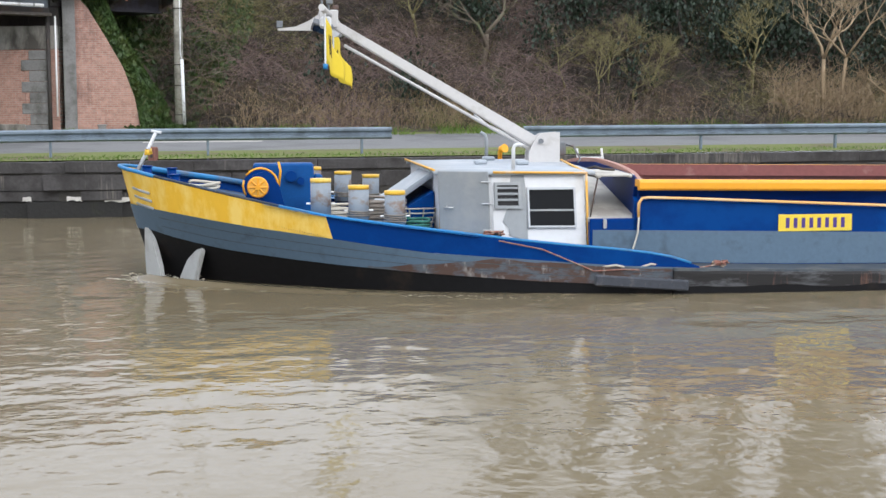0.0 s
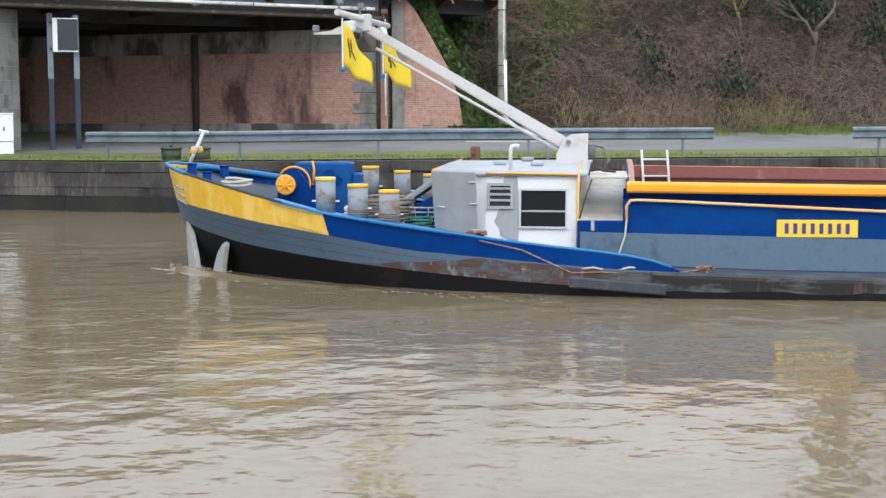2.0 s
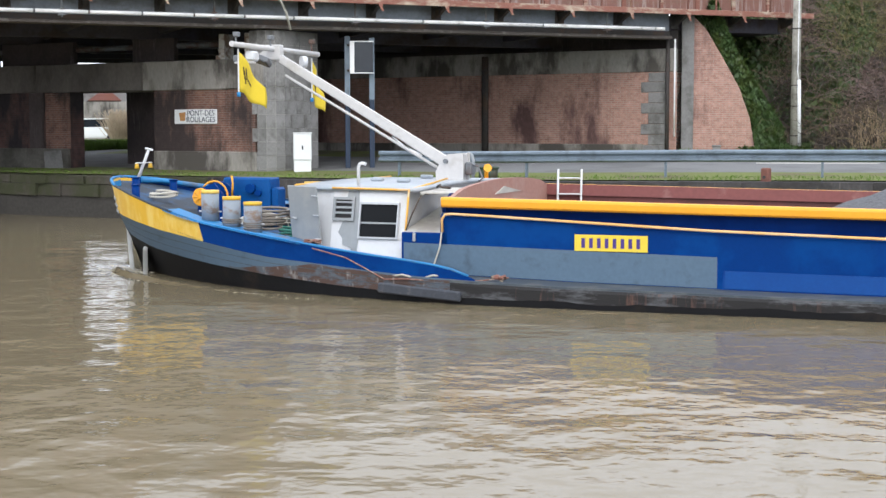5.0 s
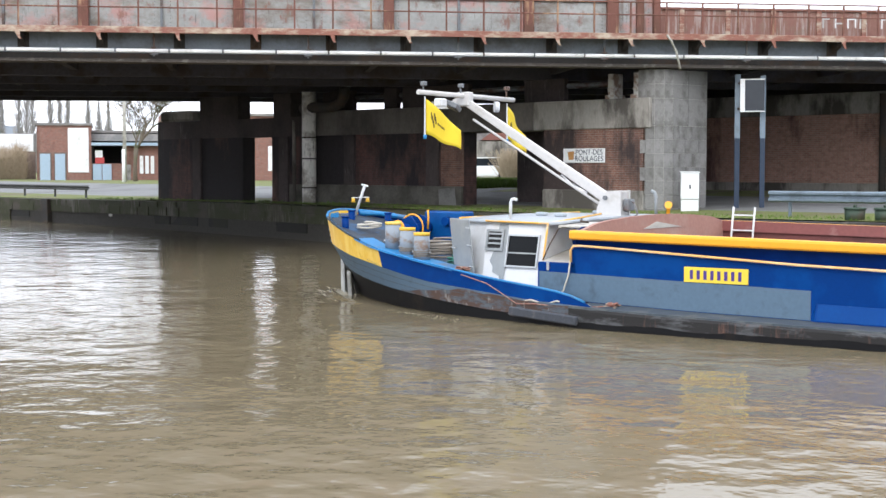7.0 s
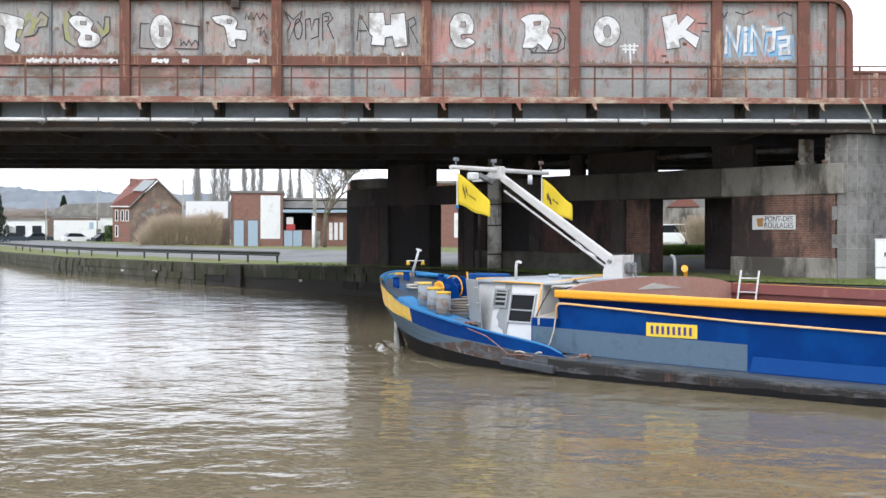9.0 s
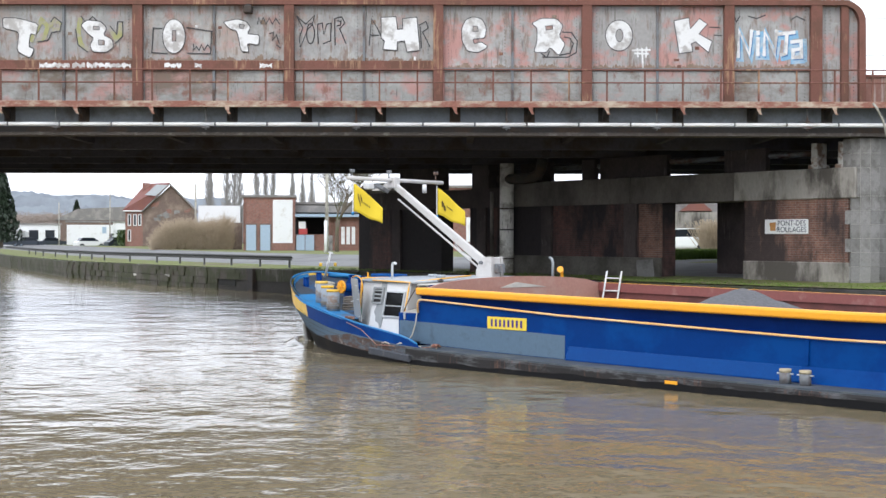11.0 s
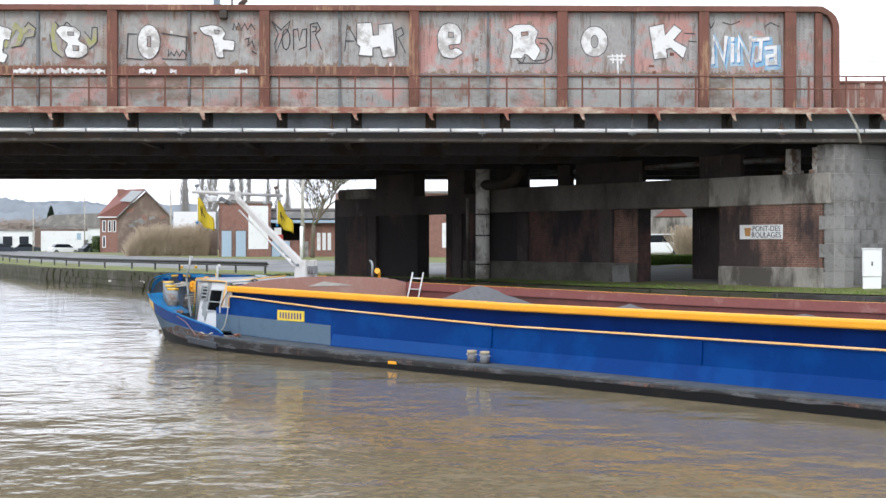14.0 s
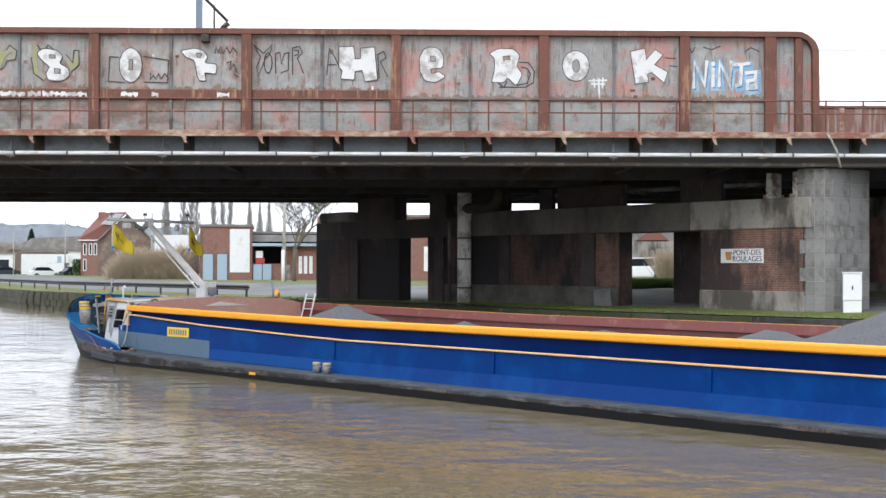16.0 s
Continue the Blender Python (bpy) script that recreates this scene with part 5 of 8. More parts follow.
    for cs, co, rad, n in ((73.2, 18.6, 1.1, 1500), (72.5, 17.5, 0.7, 500), (79.0, 15.2, 0.8, 420), (76.0, 14.6, 0.7, 300), (61.0, 16.5, 1.5, 2600), (64, 18.2, 1.4, 1800), (67.5, 15.0, 0.7, 260), (57, 17.5, 1.7, 2200), (59, 19.5, 1.6, 1800), (54.5, 18.5, 1.8, 1800), (67, 19.5, 1.2, 1200), (70.5, 19.5, 1.0, 800), (58.5, 15.2, 0.8, 700), (56, 16.0, 1.3, 2200), (60, 17.5, 1.4, 2600), (63, 16.4, 1.2, 1800), (65.5, 17.5, 1.3, 2200), (68.5, 18.0, 1.1, 1400), (62, 19.5, 1.5, 2200), (53.5, 16.5, 1.4, 2000), (70.5, 16.6, 0.8, 500), (74.4, 19.4, 1.0, 1200)):
        p, nn = slope_point(cs, co)
        for i in range(n):
            v = Vector((rnd.gauss(0, 0.55), rnd.gauss(0, 0.55), rnd.gauss(0, 0.75))) * rad
            dg.leaf(p + v + Vector((-nn.x, -nn.y, 0.6)) * 0.6, rnd.uniform(0.05, 0.12), rnd)
    dg.out("evergreen_scrub", M_DARKGREEN, "dark evergreen scrub among the brush", "scrub")
    gt = Strands()
    for i in range(9000):
        if i < 5200:
            s, o = rnd.uniform(55, 92), rnd.uniform(11.0, 13.4)
            if noise.noise(Vector((s * 0.45, o * 0.5, 3))) < 0.0:
                continue
            p, nn = slope_point(max(s, 50), max(o, 12.2))
            if o < 12.2:
                q, nn = on_quay(s, o)
                p = Vector((q.x, q.y, q.z + land_height(o)))
        else:
            s, o = rnd.uniform(58, 135), 0.5 + 2.2 * rnd.random() ** 1.5
            q, nn = on_quay(s, o)
            p = Vector((q.x, q.y, q.z + land_height(o)))
        h = rnd.uniform(0.03, 0.08) if i >= 5200 else rnd.uniform(0.08, 0.3)
        d = Vector((rnd.gauss(0, 0.4), rnd.gauss(0, 0.4), 1))
        gt.stem([p, p + d * h * 0.6, p + d * h + Vector((d.x, d.y, 0)) * h * 0.5], 0.012, 0.003)
    gt.out("grass_tufts", M_TUFT, "fresh green grass tufts", "grass")


brush()


def bare_tree(name, base, height, spread, trunk_r, seed, material, label, depth=4, lean=(0, 0), group="bare trees", first=0.36, bushy=0):
    """A leafless tree: tapered trunk, forked limbs and fine twigs."""
    rnd = random.Random(seed)
    g = empty(name, Matrix.Translation(base))
    tagged(g, label, "tree", group=group)
    tr = Strands()
    bm = B()

    def grow(p, d, ln, r, k):
        pts = [p]
        q = p
        for i in range(3):
            d = (d + Vector((rnd.gauss(0, 0.14), rnd.gauss(0, 0.14), 0.05))).normalized()
            q = q + d * ln / 3
            pts.append(q)
        if k >= depth - 1:
            tube(bm, pts, [r, r * 0.9, r * 0.8, r * 0.7], 6)
        else:
            tr.stem(pts, r, r * 0.6)
        if k == 0:
            return
        for i in range(rnd.choice((2, 3, 3)) + bushy if k > 1 else 4):
            e = pts[rnd.choice((2, 3, 3))] if i else pts[3]
            nd = (d + Vector((rnd.gauss(0, spread), rnd.gauss(0, spread), rnd.uniform(-0.15, 0.35)))).normalized()
            grow(e, nd, ln * rnd.uniform(0.55, 0.8), r * rnd.uniform(0.5, 0.66), k - 1)

    grow(Vector((0, 0, -0.2)), Vector((lean[0], lean[1], 1)).normalized(), height * first, trunk_r, depth)
    part("trunk", bm, material, g)
    tr.out("crown", material, "", "", g)
    return g


for i, (s, o, h, r, mt, ln) in enumerate(((72.9, 15.6, 4.2, 0.13, M_BARK, (-0.25, 0.1)), (69.0, 14.2, 4.6, 0.045, M_LICHEN, (0.25, 0)), (68.2, 15.0, 5.0, 0.05, M_LICHEN, (-0.35, 0)), (67.2, 14.4, 4.4, 0.045, M_LICHEN, (0.4, 0.1)), (70.0, 14.8, 4.2, 0.04, M_LICHEN, (-0.45, 0)), (67.6, 14.0, 3.6, 0.035, M_LICHEN, (-0.1, -0.2)),
                                          (60.2, 13.6, 6.5, 0.10, M_STRAW, (0.05, 0)), (59.2, 13.9, 6.0, 0.08, M_STRAW, (-0.1, 0)), (62.6, 14.6, 6.0, 0.08, M_LICHEN, (0.15, 0)), (57.2, 13.5, 4.5, 0.07, M_STRAW, (-0.5, -0.2)),
                                          (75.0, 17.0, 4.5, 0.06, M_LICHEN, (-0.3, 0)), (64.6, 16.5, 5.0, 0.09, M_TWIG2, (0, 0)), (78.5, 18.5, 4.0, 0.06, M_TWIG, (0.2, 0)), (82, 18.5, 4.0, 0.06, M_TWIG, (-0.2, 0)))):
    pt, nv = slope_point(s, o)
    bare_tree("bare_tree", pt, h, 0.75 if mt is M_LICHEN else 0.55, r, 20 + i, mt, "leafless lichen-covered shrub tree on the embankment", 5, ln, first=0.24 if mt is M_LICHEN else 0.36, bushy=1 if mt is M_LICHEN else 0)


# tall trees on the crest shade the bank and mirror in the water
for i, (s, o, h) in enumerate(((48, 22, 13), (52, 23, 15), (55.5, 21.5, 12), (59, 23, 14), (62.5, 22, 15), (66, 23.5, 12), (69.5, 22, 9))):
    pt, nv = slope_point(s, o)
    g_tree = bare_tree("bare_tree", pt, h, 0.5, 0.34, 120 + i, M_TWIG2, "tall bare tree on the embankment's crest", 6, (0, 0), group="crest trees")
    rn = random.Random(200 + i)
    iv2 = Strands()
    for _ in range(1500):
        z = rn.uniform(0.5, h * 0.8)
        q = rn.gauss(0, 0.4 + 1.0 * z / h)
        a = rn.uniform(0, 6.28)
        iv2.leaf(Vector((q * math.cos(a), q * math.sin(a), z)), rn.uniform(0.15, 0.3), rn)
    iv2.out("climbing_ivy", M_DARKGREEN, "", "", g_tree)


# ---- beyond the bridge: houses, sheds, cars and hills ----
def at(px_az, dist, z):
    return Vector((dist * math.sin(radians(px_az)), dist * math.cos(radians(px_az)), z))


M_DOORBLUE = surf("pale_blue_door", (0.34, 0.44, 0.54), 0.6, grain=8, vary=0.12, bump=0.05)
M_TILE = surf("red_roof_tiles", (0.19, 0.078, 0.065), 0.8, grain=6, vary=0.25, stain=(0.2, 0.08, 0.06), stain_scale=0.8, bump=0.3)
M_CLAD = surf("dark_gable_cladding", (0.165, 0.12, 0.10), 0.9, grain=5, vary=0.3, stain=(0.26, 0.20, 0.16), stain_amount=0.3, stain_scale=0.5, bump=0.3)
M_SLATE = surf("shed_roof", (0.20, 0.19, 0.18), 0.8, grain=6, vary=0.25, stain=(0.28, 0.26, 0.24), stain_scale=0.7, bump=0.2)
M_CARDARK = surf("dark_car_paint", (0.03, 0.04, 0.055), 0.3, grain=3, vary=0.1, bump=0)
M_CARWHITE = surf("white_car_paint", (0.75, 0.76, 0.77), 0.35, grain=3, vary=0.05, bump=0)
M_RUBBER = surf("tyre_rubber", (0.02, 0.02, 0.022), 0.7, grain=20, vary=0.3, bump=0.2)
# near-black that paints in the shade inside the open shed and louvre
M_DARK = surf("interior_shade", (0.02, 0.02, 0.022), 0.7, grain=8, vary=0.3, bump=0.0)
# hedge colour raised towards pale to carry the haze of distance
M_HEDGE = surf("winter_hedge", (0.40, 0.325, 0.235), 0.95, grain=4, vary=0.4, bump=0)
# the sky's reflection on the panel is put into this pale base
M_SOLAR = surf("sky_lit_panel", (0.45, 0.47, 0.50), 0.2, grain=3, vary=0.1, bump=0)
# distance haze is part of this brown as well
M_BROWNWOOD = surf("hazed_brown_twigs", (0.31, 0.26, 0.225), 0.95, grain=4, vary=0.3, bump=0)
M_REDSHED = surf("red_sheet_metal", (0.42, 0.05, 0.05), 0.6, grain=5, vary=0.15, bump=0)


def facade(g, name, x0, x1, z0, z1, y0, y1, mt, label="", bevel=0.0):
    bm = B()
    block(bm, x0, x1, y0, y1, z0, z1, bevel)
    return part(name, bm, mt, g, label)


def workshop():
    """Low brick workshops beside the road; local x to the right as seen from the canal."""
    c = at(-7.4, 125, 1.5)
    g = empty("brick_workshop", Matrix.Translation(c) @ pose(0, 0, 0, 0, 0, 7))
    tagged(g, "low red brick workshops with pale blue doors", "building")
    facade(g, "brick_wall", -4.6, -0.2, 0, 4.55, 0, 9, M_BRICK3)
    facade(g, "roof", -4.8, -0.1, 4.55, 4.75, -0.15, 9, M_SLATE)
    facade(g, "white_panel", -2.1, -0.42, 0.65, 4.35, -0.08, 0, M_WHITE, "faded white hoarding")
    for x in (-4.35, -3.15):
        facade(g, "door_surround", x - 0.1, x + 0.95, 0, 2.32, -0.04, 0, M_CLAD)
        facade(g, "door", x, x + 0.82, 0, 2.2, -0.10, -0.04, M_DOORBLUE, "pale blue door")
    facade(g, "brick_wall", -0.2, 3.0, 0, 1.4, 0.3, 0.6, M_BRICK3)
    facade(g, "brick_wall", 2.6, 5.6, 0, 2.9, 0.3, 9, M_BRICK3)
    facade(g, "back_wall", -0.2, 2.8, 0, 3.0, 5, 5.3, M_DARK)
    facade(g, "side_wall", -0.2, 0.0, 0, 3.0, 0.6, 5, M_DARK)
    facade(g, "shed_roof", -0.2, 5.7, 2.9, 3.15, -0.3, 9, M_DOORBLUE)
    facade(g, "shed_roof", -0.2, 5.7, 3.3, 3.9, 0.8, 9, M_SLATE)
    facade(g, "shed_roof", -0.2, 5.7, 4.0, 4.2, 1.6, 9, M_SLATE)
    facade(g, "gate_leaf", -0.1, 0.62, 0, 1.35, 0.1, 0.25, M_DOORBLUE, "pale blue gate leaf")
    facade(g, "gate_leaf", 0.68, 1.42, 0, 1.35, 0.1, 0.25, M_DOORBLUE, "pale blue gate leaf")
    facade(g, "red_crate", 0.1, 0.85, 1.4, 1.9, 0.2, 0.5, M_REDSHED)
    facade(g, "white_sack", 0.1, 0.7, 1.9, 2.5, 0.25, 0.5, M_WHITE)
    for x in (3.75, 4.2, 4.65):
        w = facade(g, "window", x, x + 0.3, 0.55, 2.05, 0.22, 0.3, M_WHITE, "narrow white arched window")
    facade(g, "brick_pier", 5.6, 7.0, 0, 5.6, 0.4, 8, M_BRICK3)
    facade(g, "letter_box", 2.3, 2.95, 0.0, 1.3, -2.8, -2.4, M_STONE)
    # second block, seen through the pier's far opening
    c2 = at(-0.9, 118, 1.5)
    g2 = empty("brick_outbuilding", Matrix.Translation(c2))
    tagged(g2, "plain red brick outbuilding with a white shutter", "building")
    facade(g2, "brick_wall", -4.5, 7.5, 0, 5.2, 0, 8, M_BRICK3)
    facade(g2, "shutter", 0.3, 1.9, 0.8, 2.8, -0.06, 0, M_WHITE, "white shutter")
    facade(g2, "roof", -4.7, 7.7, 5.2, 5.4, -0.2, 8.2, M_SLATE)


workshop()


def house():
    c = at(-12.7, 190, 1.2)
    g = empty("brick_house", Matrix.Translation(c) @ pose(0, 0, 0, 0, 0, 12))
    tagged(g, "red brick house with tiled gable roof and solar panels", "house")
    # front towards the canal at the left, broad gable to the right
    facade(g, "wall", -4.4, -2.2, 0, 4.8, -0.05, 9, M_BRICK3)
    bm = B()
    prism(bm, [(-2.25, 0), (4.4, 0), (4.4, 4.9), (1.2, 8.0), (-2.25, 4.9)], 0.0, 0.3)
    part("gable", bm, M_CLAD, g, "dark weathered gable wall")
    bm = B()
    q = [bm.verts.new(c) for c in ((-4.75, -0.35, 4.75), (-2.3, -0.35, 4.75), (1.2, -0.35, 8.3), (-1.9, 4.5, 8.3), (-4.75, 6.5, 4.9))]
    bm.faces.new(q)
    w = [bm.verts.new(v.co + Vector((0, 0.1, 0.16))) for v in q]
    bm.faces.new(w[::-1])
    for i in range(5):
        bm.faces.new((q[(i + 1) % 5], q[i], w[i], w[(i + 1) % 5]))
    bmesh.ops.recalc_face_normals(bm, faces=bm.faces[:])
    part("roof", bm, M_TILE, g, "red tiled roof slope")
    bm = B()
    prism(bm, [(1.2, 8.2), (4.75, 4.65), (4.75, 4.85), (1.2, 8.42)], -0.35, 9)
    part("roof", bm, M_TILE, g)
    for a, b in (((-2.35, 4.7), (1.2, 8.28)), ((1.2, 8.28), (4.75, 4.66))):
        bm = B()
        rod(bm, (a[0], -0.4, a[1]), (b[0], -0.4, b[1]), 0.09, seg=6)
        part("barge_board", bm, M_STONE, g, "pale gable verge")
    bm = B()
    prism(bm, [(-0.55, 6.75), (0.95, 8.15), (-0.45, 8.2), (-1.95, 6.85)], -0.5, -0.38)
    part("solar_panel", bm, M_SOLAR, g, "pale reflective solar panel")
    rp = random.Random(12)
    for i in range(9):
        bm = B()
        x, z = rp.uniform(-1.4, 3.2), rp.uniform(2.6, 5.6)
        prism(bm, [(x, z), (x + rp.uniform(0.4, 1.0), z + rp.uniform(-0.1, 0.4)), (x + rp.uniform(0.5, 1.1), z + rp.uniform(0.3, 0.8)), (x + rp.uniform(-0.1, 0.2), z + rp.uniform(0.2, 0.5))], -0.03, 0.0)
        part("bare_patch", bm, M_STONE if i % 3 else M_BRICK3, g, "patch of bare masonry")
    facade(g, "chimney", -2.3, -1.4, 7.4, 8.5, 2.4, 3.2, M_BRICK3)
    for x, z in ((-4.1, 2.9), (-3.4, 2.9), (-2.8, 2.9), (-4.1, 0.9)):
        w = facade(g, "window", x, x + 0.42, z, z + 1.5, -0.1, -0.05, M_WHITE, "tall white-framed window")
        facade(w, "pane", x + 0.1, x + 0.32, z + 0.1, z + 1.4, -0.12, -0.1, M_GLASSDARK)
    gutter = B()
    rod(gutter, (-4.7, -0.35, 4.78), (-2.2, -0.35, 4.78), 0.08, seg=6)
    part("gutter", gutter, M_WHITE, g)


house()


def sheds():
    c = at(-15.4, 225, 1.0)
    g = empty("white_depot", Matrix.Translation(c) @ pose(0, 0, 0, 0, 0, 15))
    tagged(g, "low white depot hall with flat grey roof", "building")
    facade(g, "hall", -3.2, 3.6, 0, 3.5, 0, 6, M_WHITE)
    facade(g, "hall", 3.6, 8, 0, 3.9, 1, 6, M_WHITE)
    facade(g, "roof", -3.4, 8.2, 3.9, 4.1, 0.8, 6, M_SLATE)
    facade(g, "door", 3.0, 3.5, 0, 2.2, -0.05, 0, M_GREYSTEEL)
    facade(g, "blue_sign", 2.0, 2.6, 2.2, 3.2, -0.06, 0, M_DOORBLUE)
    c = at(-17.6, 250, 1.0)
    g = empty("grey_depot", Matrix.Translation(c) @ pose(0, 0, 0, 0, 0, 17))
    tagged(g, "grey and white depot with a stepped roof", "building")
    facade(g, "hall", -8, -1.5, 0, 3.2, 0, 6, M_WHITE)
    facade(g, "hall", -1.5, 5, 0, 3.7, 0, 6, M_WHITE)
    facade(g, "roof", -1.7, 5.3, 3.7, 3.95, -0.2, 6, M_SLATE)
    facade(g, "roof", -8.3, -1.7, 3.2, 3.4, -0.2, 6, M_SLATE)
    facade(g, "canopy", -6.5, -0.5, 2.5, 2.65, -2.4, -0.1, M_STONE, "pale flat canopy")
    for x in (-7, -4.6, 0, 2.6):
        facade(g, "window", x, x + 1.5, 1.2, 2.8, -0.06, 0, M_GLASSDARK)
    c = at(-14.6, 262, 1.0)
    g = empty("long_roof_hall", Matrix.Translation(c) @ pose(0, 0, 0, 0, 0, 14))
    tagged(g, "long low hall with brown roof and red gable", "building")
    facade(g, "wall", -9, 11, 0, 4.6, 0, 10, M_CLAD)
    bm = B()
    prism(bm, [(-9.5, 4.6), (11.5, 4.6), (8.5, 7.3), (-5.5, 6.6)], -0.2, 10)
    part("roof", bm, M_SLATE, g)
    bm = B()
    prism(bm, [(4.5, 4.9), (11.5, 4.6), (9.6, 6.6)], -0.5, -0.2)
    part("red_gable", bm, M_REDSHED, g)
    # white hoarding over the hedge
    c = at(-10.45, 140, 1.3)
    g = empty("white_hoarding", Matrix.Translation(c) @ pose(0, 0, 0, 0, 0, 10))
    tagged(g, "blank white hoarding above the hedge", "hoarding")
    facade(g, "panel", -1.95, 2.0, 2.75, 4.35, 0, 0.15, M_WHITE)
    facade(g, "wall", -1.75, 2.2, 0, 2.7, 0.1, 0.4, M_CLAD)
    # row behind the pier opening
    c = at(7.95, 96, 1.5)
    g = empty("gable_house", Matrix.Translation(c) @ pose(0, 0, 0, 0, 0, -7))
    tagged(g, "pale rendered house with a small red gable", "house")
    facade(g, "wall", -6, 6, 0, 2.85, 0, 6, M_CONCRETE)
    facade(g, "upper_wall", -6, 6, 2.85, 4.2, 4, 8, M_STONE)
    bm = B()
    prism(bm, [(-0.6, 2.9), (1.5, 2.9), (0.55, 3.75)], -0.1, 4)
    part("red_gable", bm, M_TILE, g)
    facade(g, "roof", -6.2, 6.2, 4.2, 4.5, 3.8, 8.2, M_SLATE)


sheds()


def car(c, turn, paint, label):
    g = empty("car", Matrix.Translation(c) @ pose(0, 0, 0, 0, 0, turn))
    tagged(g, label, "car", group="parked cars")
    bm = B()
    prism(bm, [(-2.1, 0.3), (2.1, 0.3), (2.12, 0.7), (1.9, 0.88), (1.0, 0.95), (-1.75, 0.98), (-2.12, 0.85)], -0.85, 0.85)
    bmesh.ops.bevel(bm, geom=bm.edges[:], offset=0.06, segments=2, affect="EDGES")
    part("body", bm, paint, g)
    bm = B()
    prism(bm, [(-1.7, 0.95), (1.05, 0.95), (0.35, 1.42), (-1.25, 1.45)], -0.72, 0.72)
    part("glasshouse", bm, M_GLASSDARK, g)
    bm = B()
    prism(bm, [(-1.25, 1.44), (0.36, 1.41), (0.3, 1.49), (-1.2, 1.52)], -0.7, 0.7)
    part("roof", bm, paint, g)
    for x in (-1.35, 1.3):
        for y in (-0.8, 0.8):
            bm = B()
            rod(bm, (x, y - 0.1, 0.32), (x, y + 0.1, 0.32), 0.32, seg=16)
            w = part("wheel", bm, M_RUBBER, g)
            bm = B()
            rod(bm, (x, y - 0.11, 0.32), (x, y + 0.11, 0.32), 0.18, seg=12)
            part("rim", bm, M_GALV, w)


for i, (az, d, mt, lb) in enumerate(((-18.4, 235, M_CARDARK, "dark parked car by the road"), (-17.55, 232, M_CARDARK, "dark blue car parked by the road"), (-16.7, 230, M_CARDARK, "dark parked car by the road"), (-15.35, 205, M_CARWHITE, "white van parked by the road"), (-14.2, 200, M_CARDARK, "dark parked car by the road"), (-14.0, 204, M_CARDARK, "dark parked car by the road"))):
    car(at(az, d, 1.12), 12 + 7 * i, mt, lb)
car(at(7.6, 92, 1.74), 175, M_CARWHITE, "pale car seen through the pier opening")


def far_growth():
    rnd = random.Random(31)
    hd = Strands()
    for i in range(9000):
        az = rnd.uniform(-13.0, -9.95)
        h = 3.8 * (0.8 + 0.22 * noise.noise(Vector((az * 2.5, 0, 5)))) * min(1.0, 0.35 + (az + 13.0) * 1.1)
        p = at(az, 137 + rnd.uniform(-2.5, 2.5), 1.2 + h * rnd.random() ** 0.8 * 0.8)
        d = Vector((rnd.gauss(0, 0.7), rnd.gauss(0, 0.7), 1)).normalized() * rnd.uniform(0.3, 0.9)
        hd.stem([p, p + d * 0.6, p + d * 1.3 + Vector((0, 0, 0.05))], 0.018, 0.008)
    hd.out("hedge", M_HEDGE, "brown leafless winter hedge before the house", "hedge")
    bu = Strands()
    for i in range(1000):
        p = at(rnd.uniform(8.55, 9.4), rnd.uniform(73, 75), 1.7)
        d = Vector((rnd.gauss(0, 0.28), rnd.gauss(0, 0.28), 1))
        bu.stem([p, p + d * 0.8, p + d * rnd.uniform(0.9, 1.9)], 0.02, 0.01)
    bu.out("hedge", M_HEDGE, "brown bush beyond the pier opening", "hedge")
    gr = Strands()
    for i in range(5200):
        p = at(rnd.uniform(7.3, 9.4), rnd.uniform(64, 73), 1.68)
        d = Vector((rnd.gauss(0, 0.4), rnd.gauss(0, 0.4), 1))
        gr.stem([p, p + d * 0.15, p + d * rnd.uniform(0.15, 0.45)], 0.03, 0.008)
    gr.out("grass_tufts", M_TUFT, "bright green grass beyond the pier", "grass")
    gb = Strands()
    for i in range(1400):
        p = at(-14.0 + rnd.gauss(0, 0.16), 196 + rnd.uniform(-1, 1), 1.1 + 2.4 * rnd.random())
        gb.leaf(p, rnd.uniform(0.12, 0.28), rnd)
    gb.out("evergreen_bush", M_IVY, "round green bush beside the brick house", "bush")
    # bare poplars
    for az, d, h in ((-10.85, 300, 21), (-10.75, 315, 16), (-10.15, 290, 22), (-9.85, 300, 24), (-9.65, 310, 22), (-9.0, 295, 21), (-8.65, 310, 22), (-8.35, 300, 20), (-7.6, 300, 17), (-7.2, 310, 16), (-6.85, 300, 16)):
        g = empty("poplar", Matrix.Translation(at(az, d, 0.95)))
        tagged(g, "tall bare poplar, pale with distance", "tree", group="poplars")
        bm = B()
        rod(bm, (0, 0, -0.3), (0, 0, h), 0.3, 0.04, 6)
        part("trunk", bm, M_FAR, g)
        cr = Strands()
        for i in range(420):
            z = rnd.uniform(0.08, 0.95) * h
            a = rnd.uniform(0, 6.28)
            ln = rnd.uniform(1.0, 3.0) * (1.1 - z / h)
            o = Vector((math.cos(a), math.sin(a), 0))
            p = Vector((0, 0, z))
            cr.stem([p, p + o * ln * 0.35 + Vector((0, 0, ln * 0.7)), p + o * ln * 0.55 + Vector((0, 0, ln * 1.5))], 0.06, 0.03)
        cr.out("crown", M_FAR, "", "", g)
    # blurred wood line and conifers
    wd = Strands()
    for i in range(9000):
        az = rnd.uniform(-22, 12)
        d = rnd.uniform(330, 420)
        p = at(az, d, 0.9)
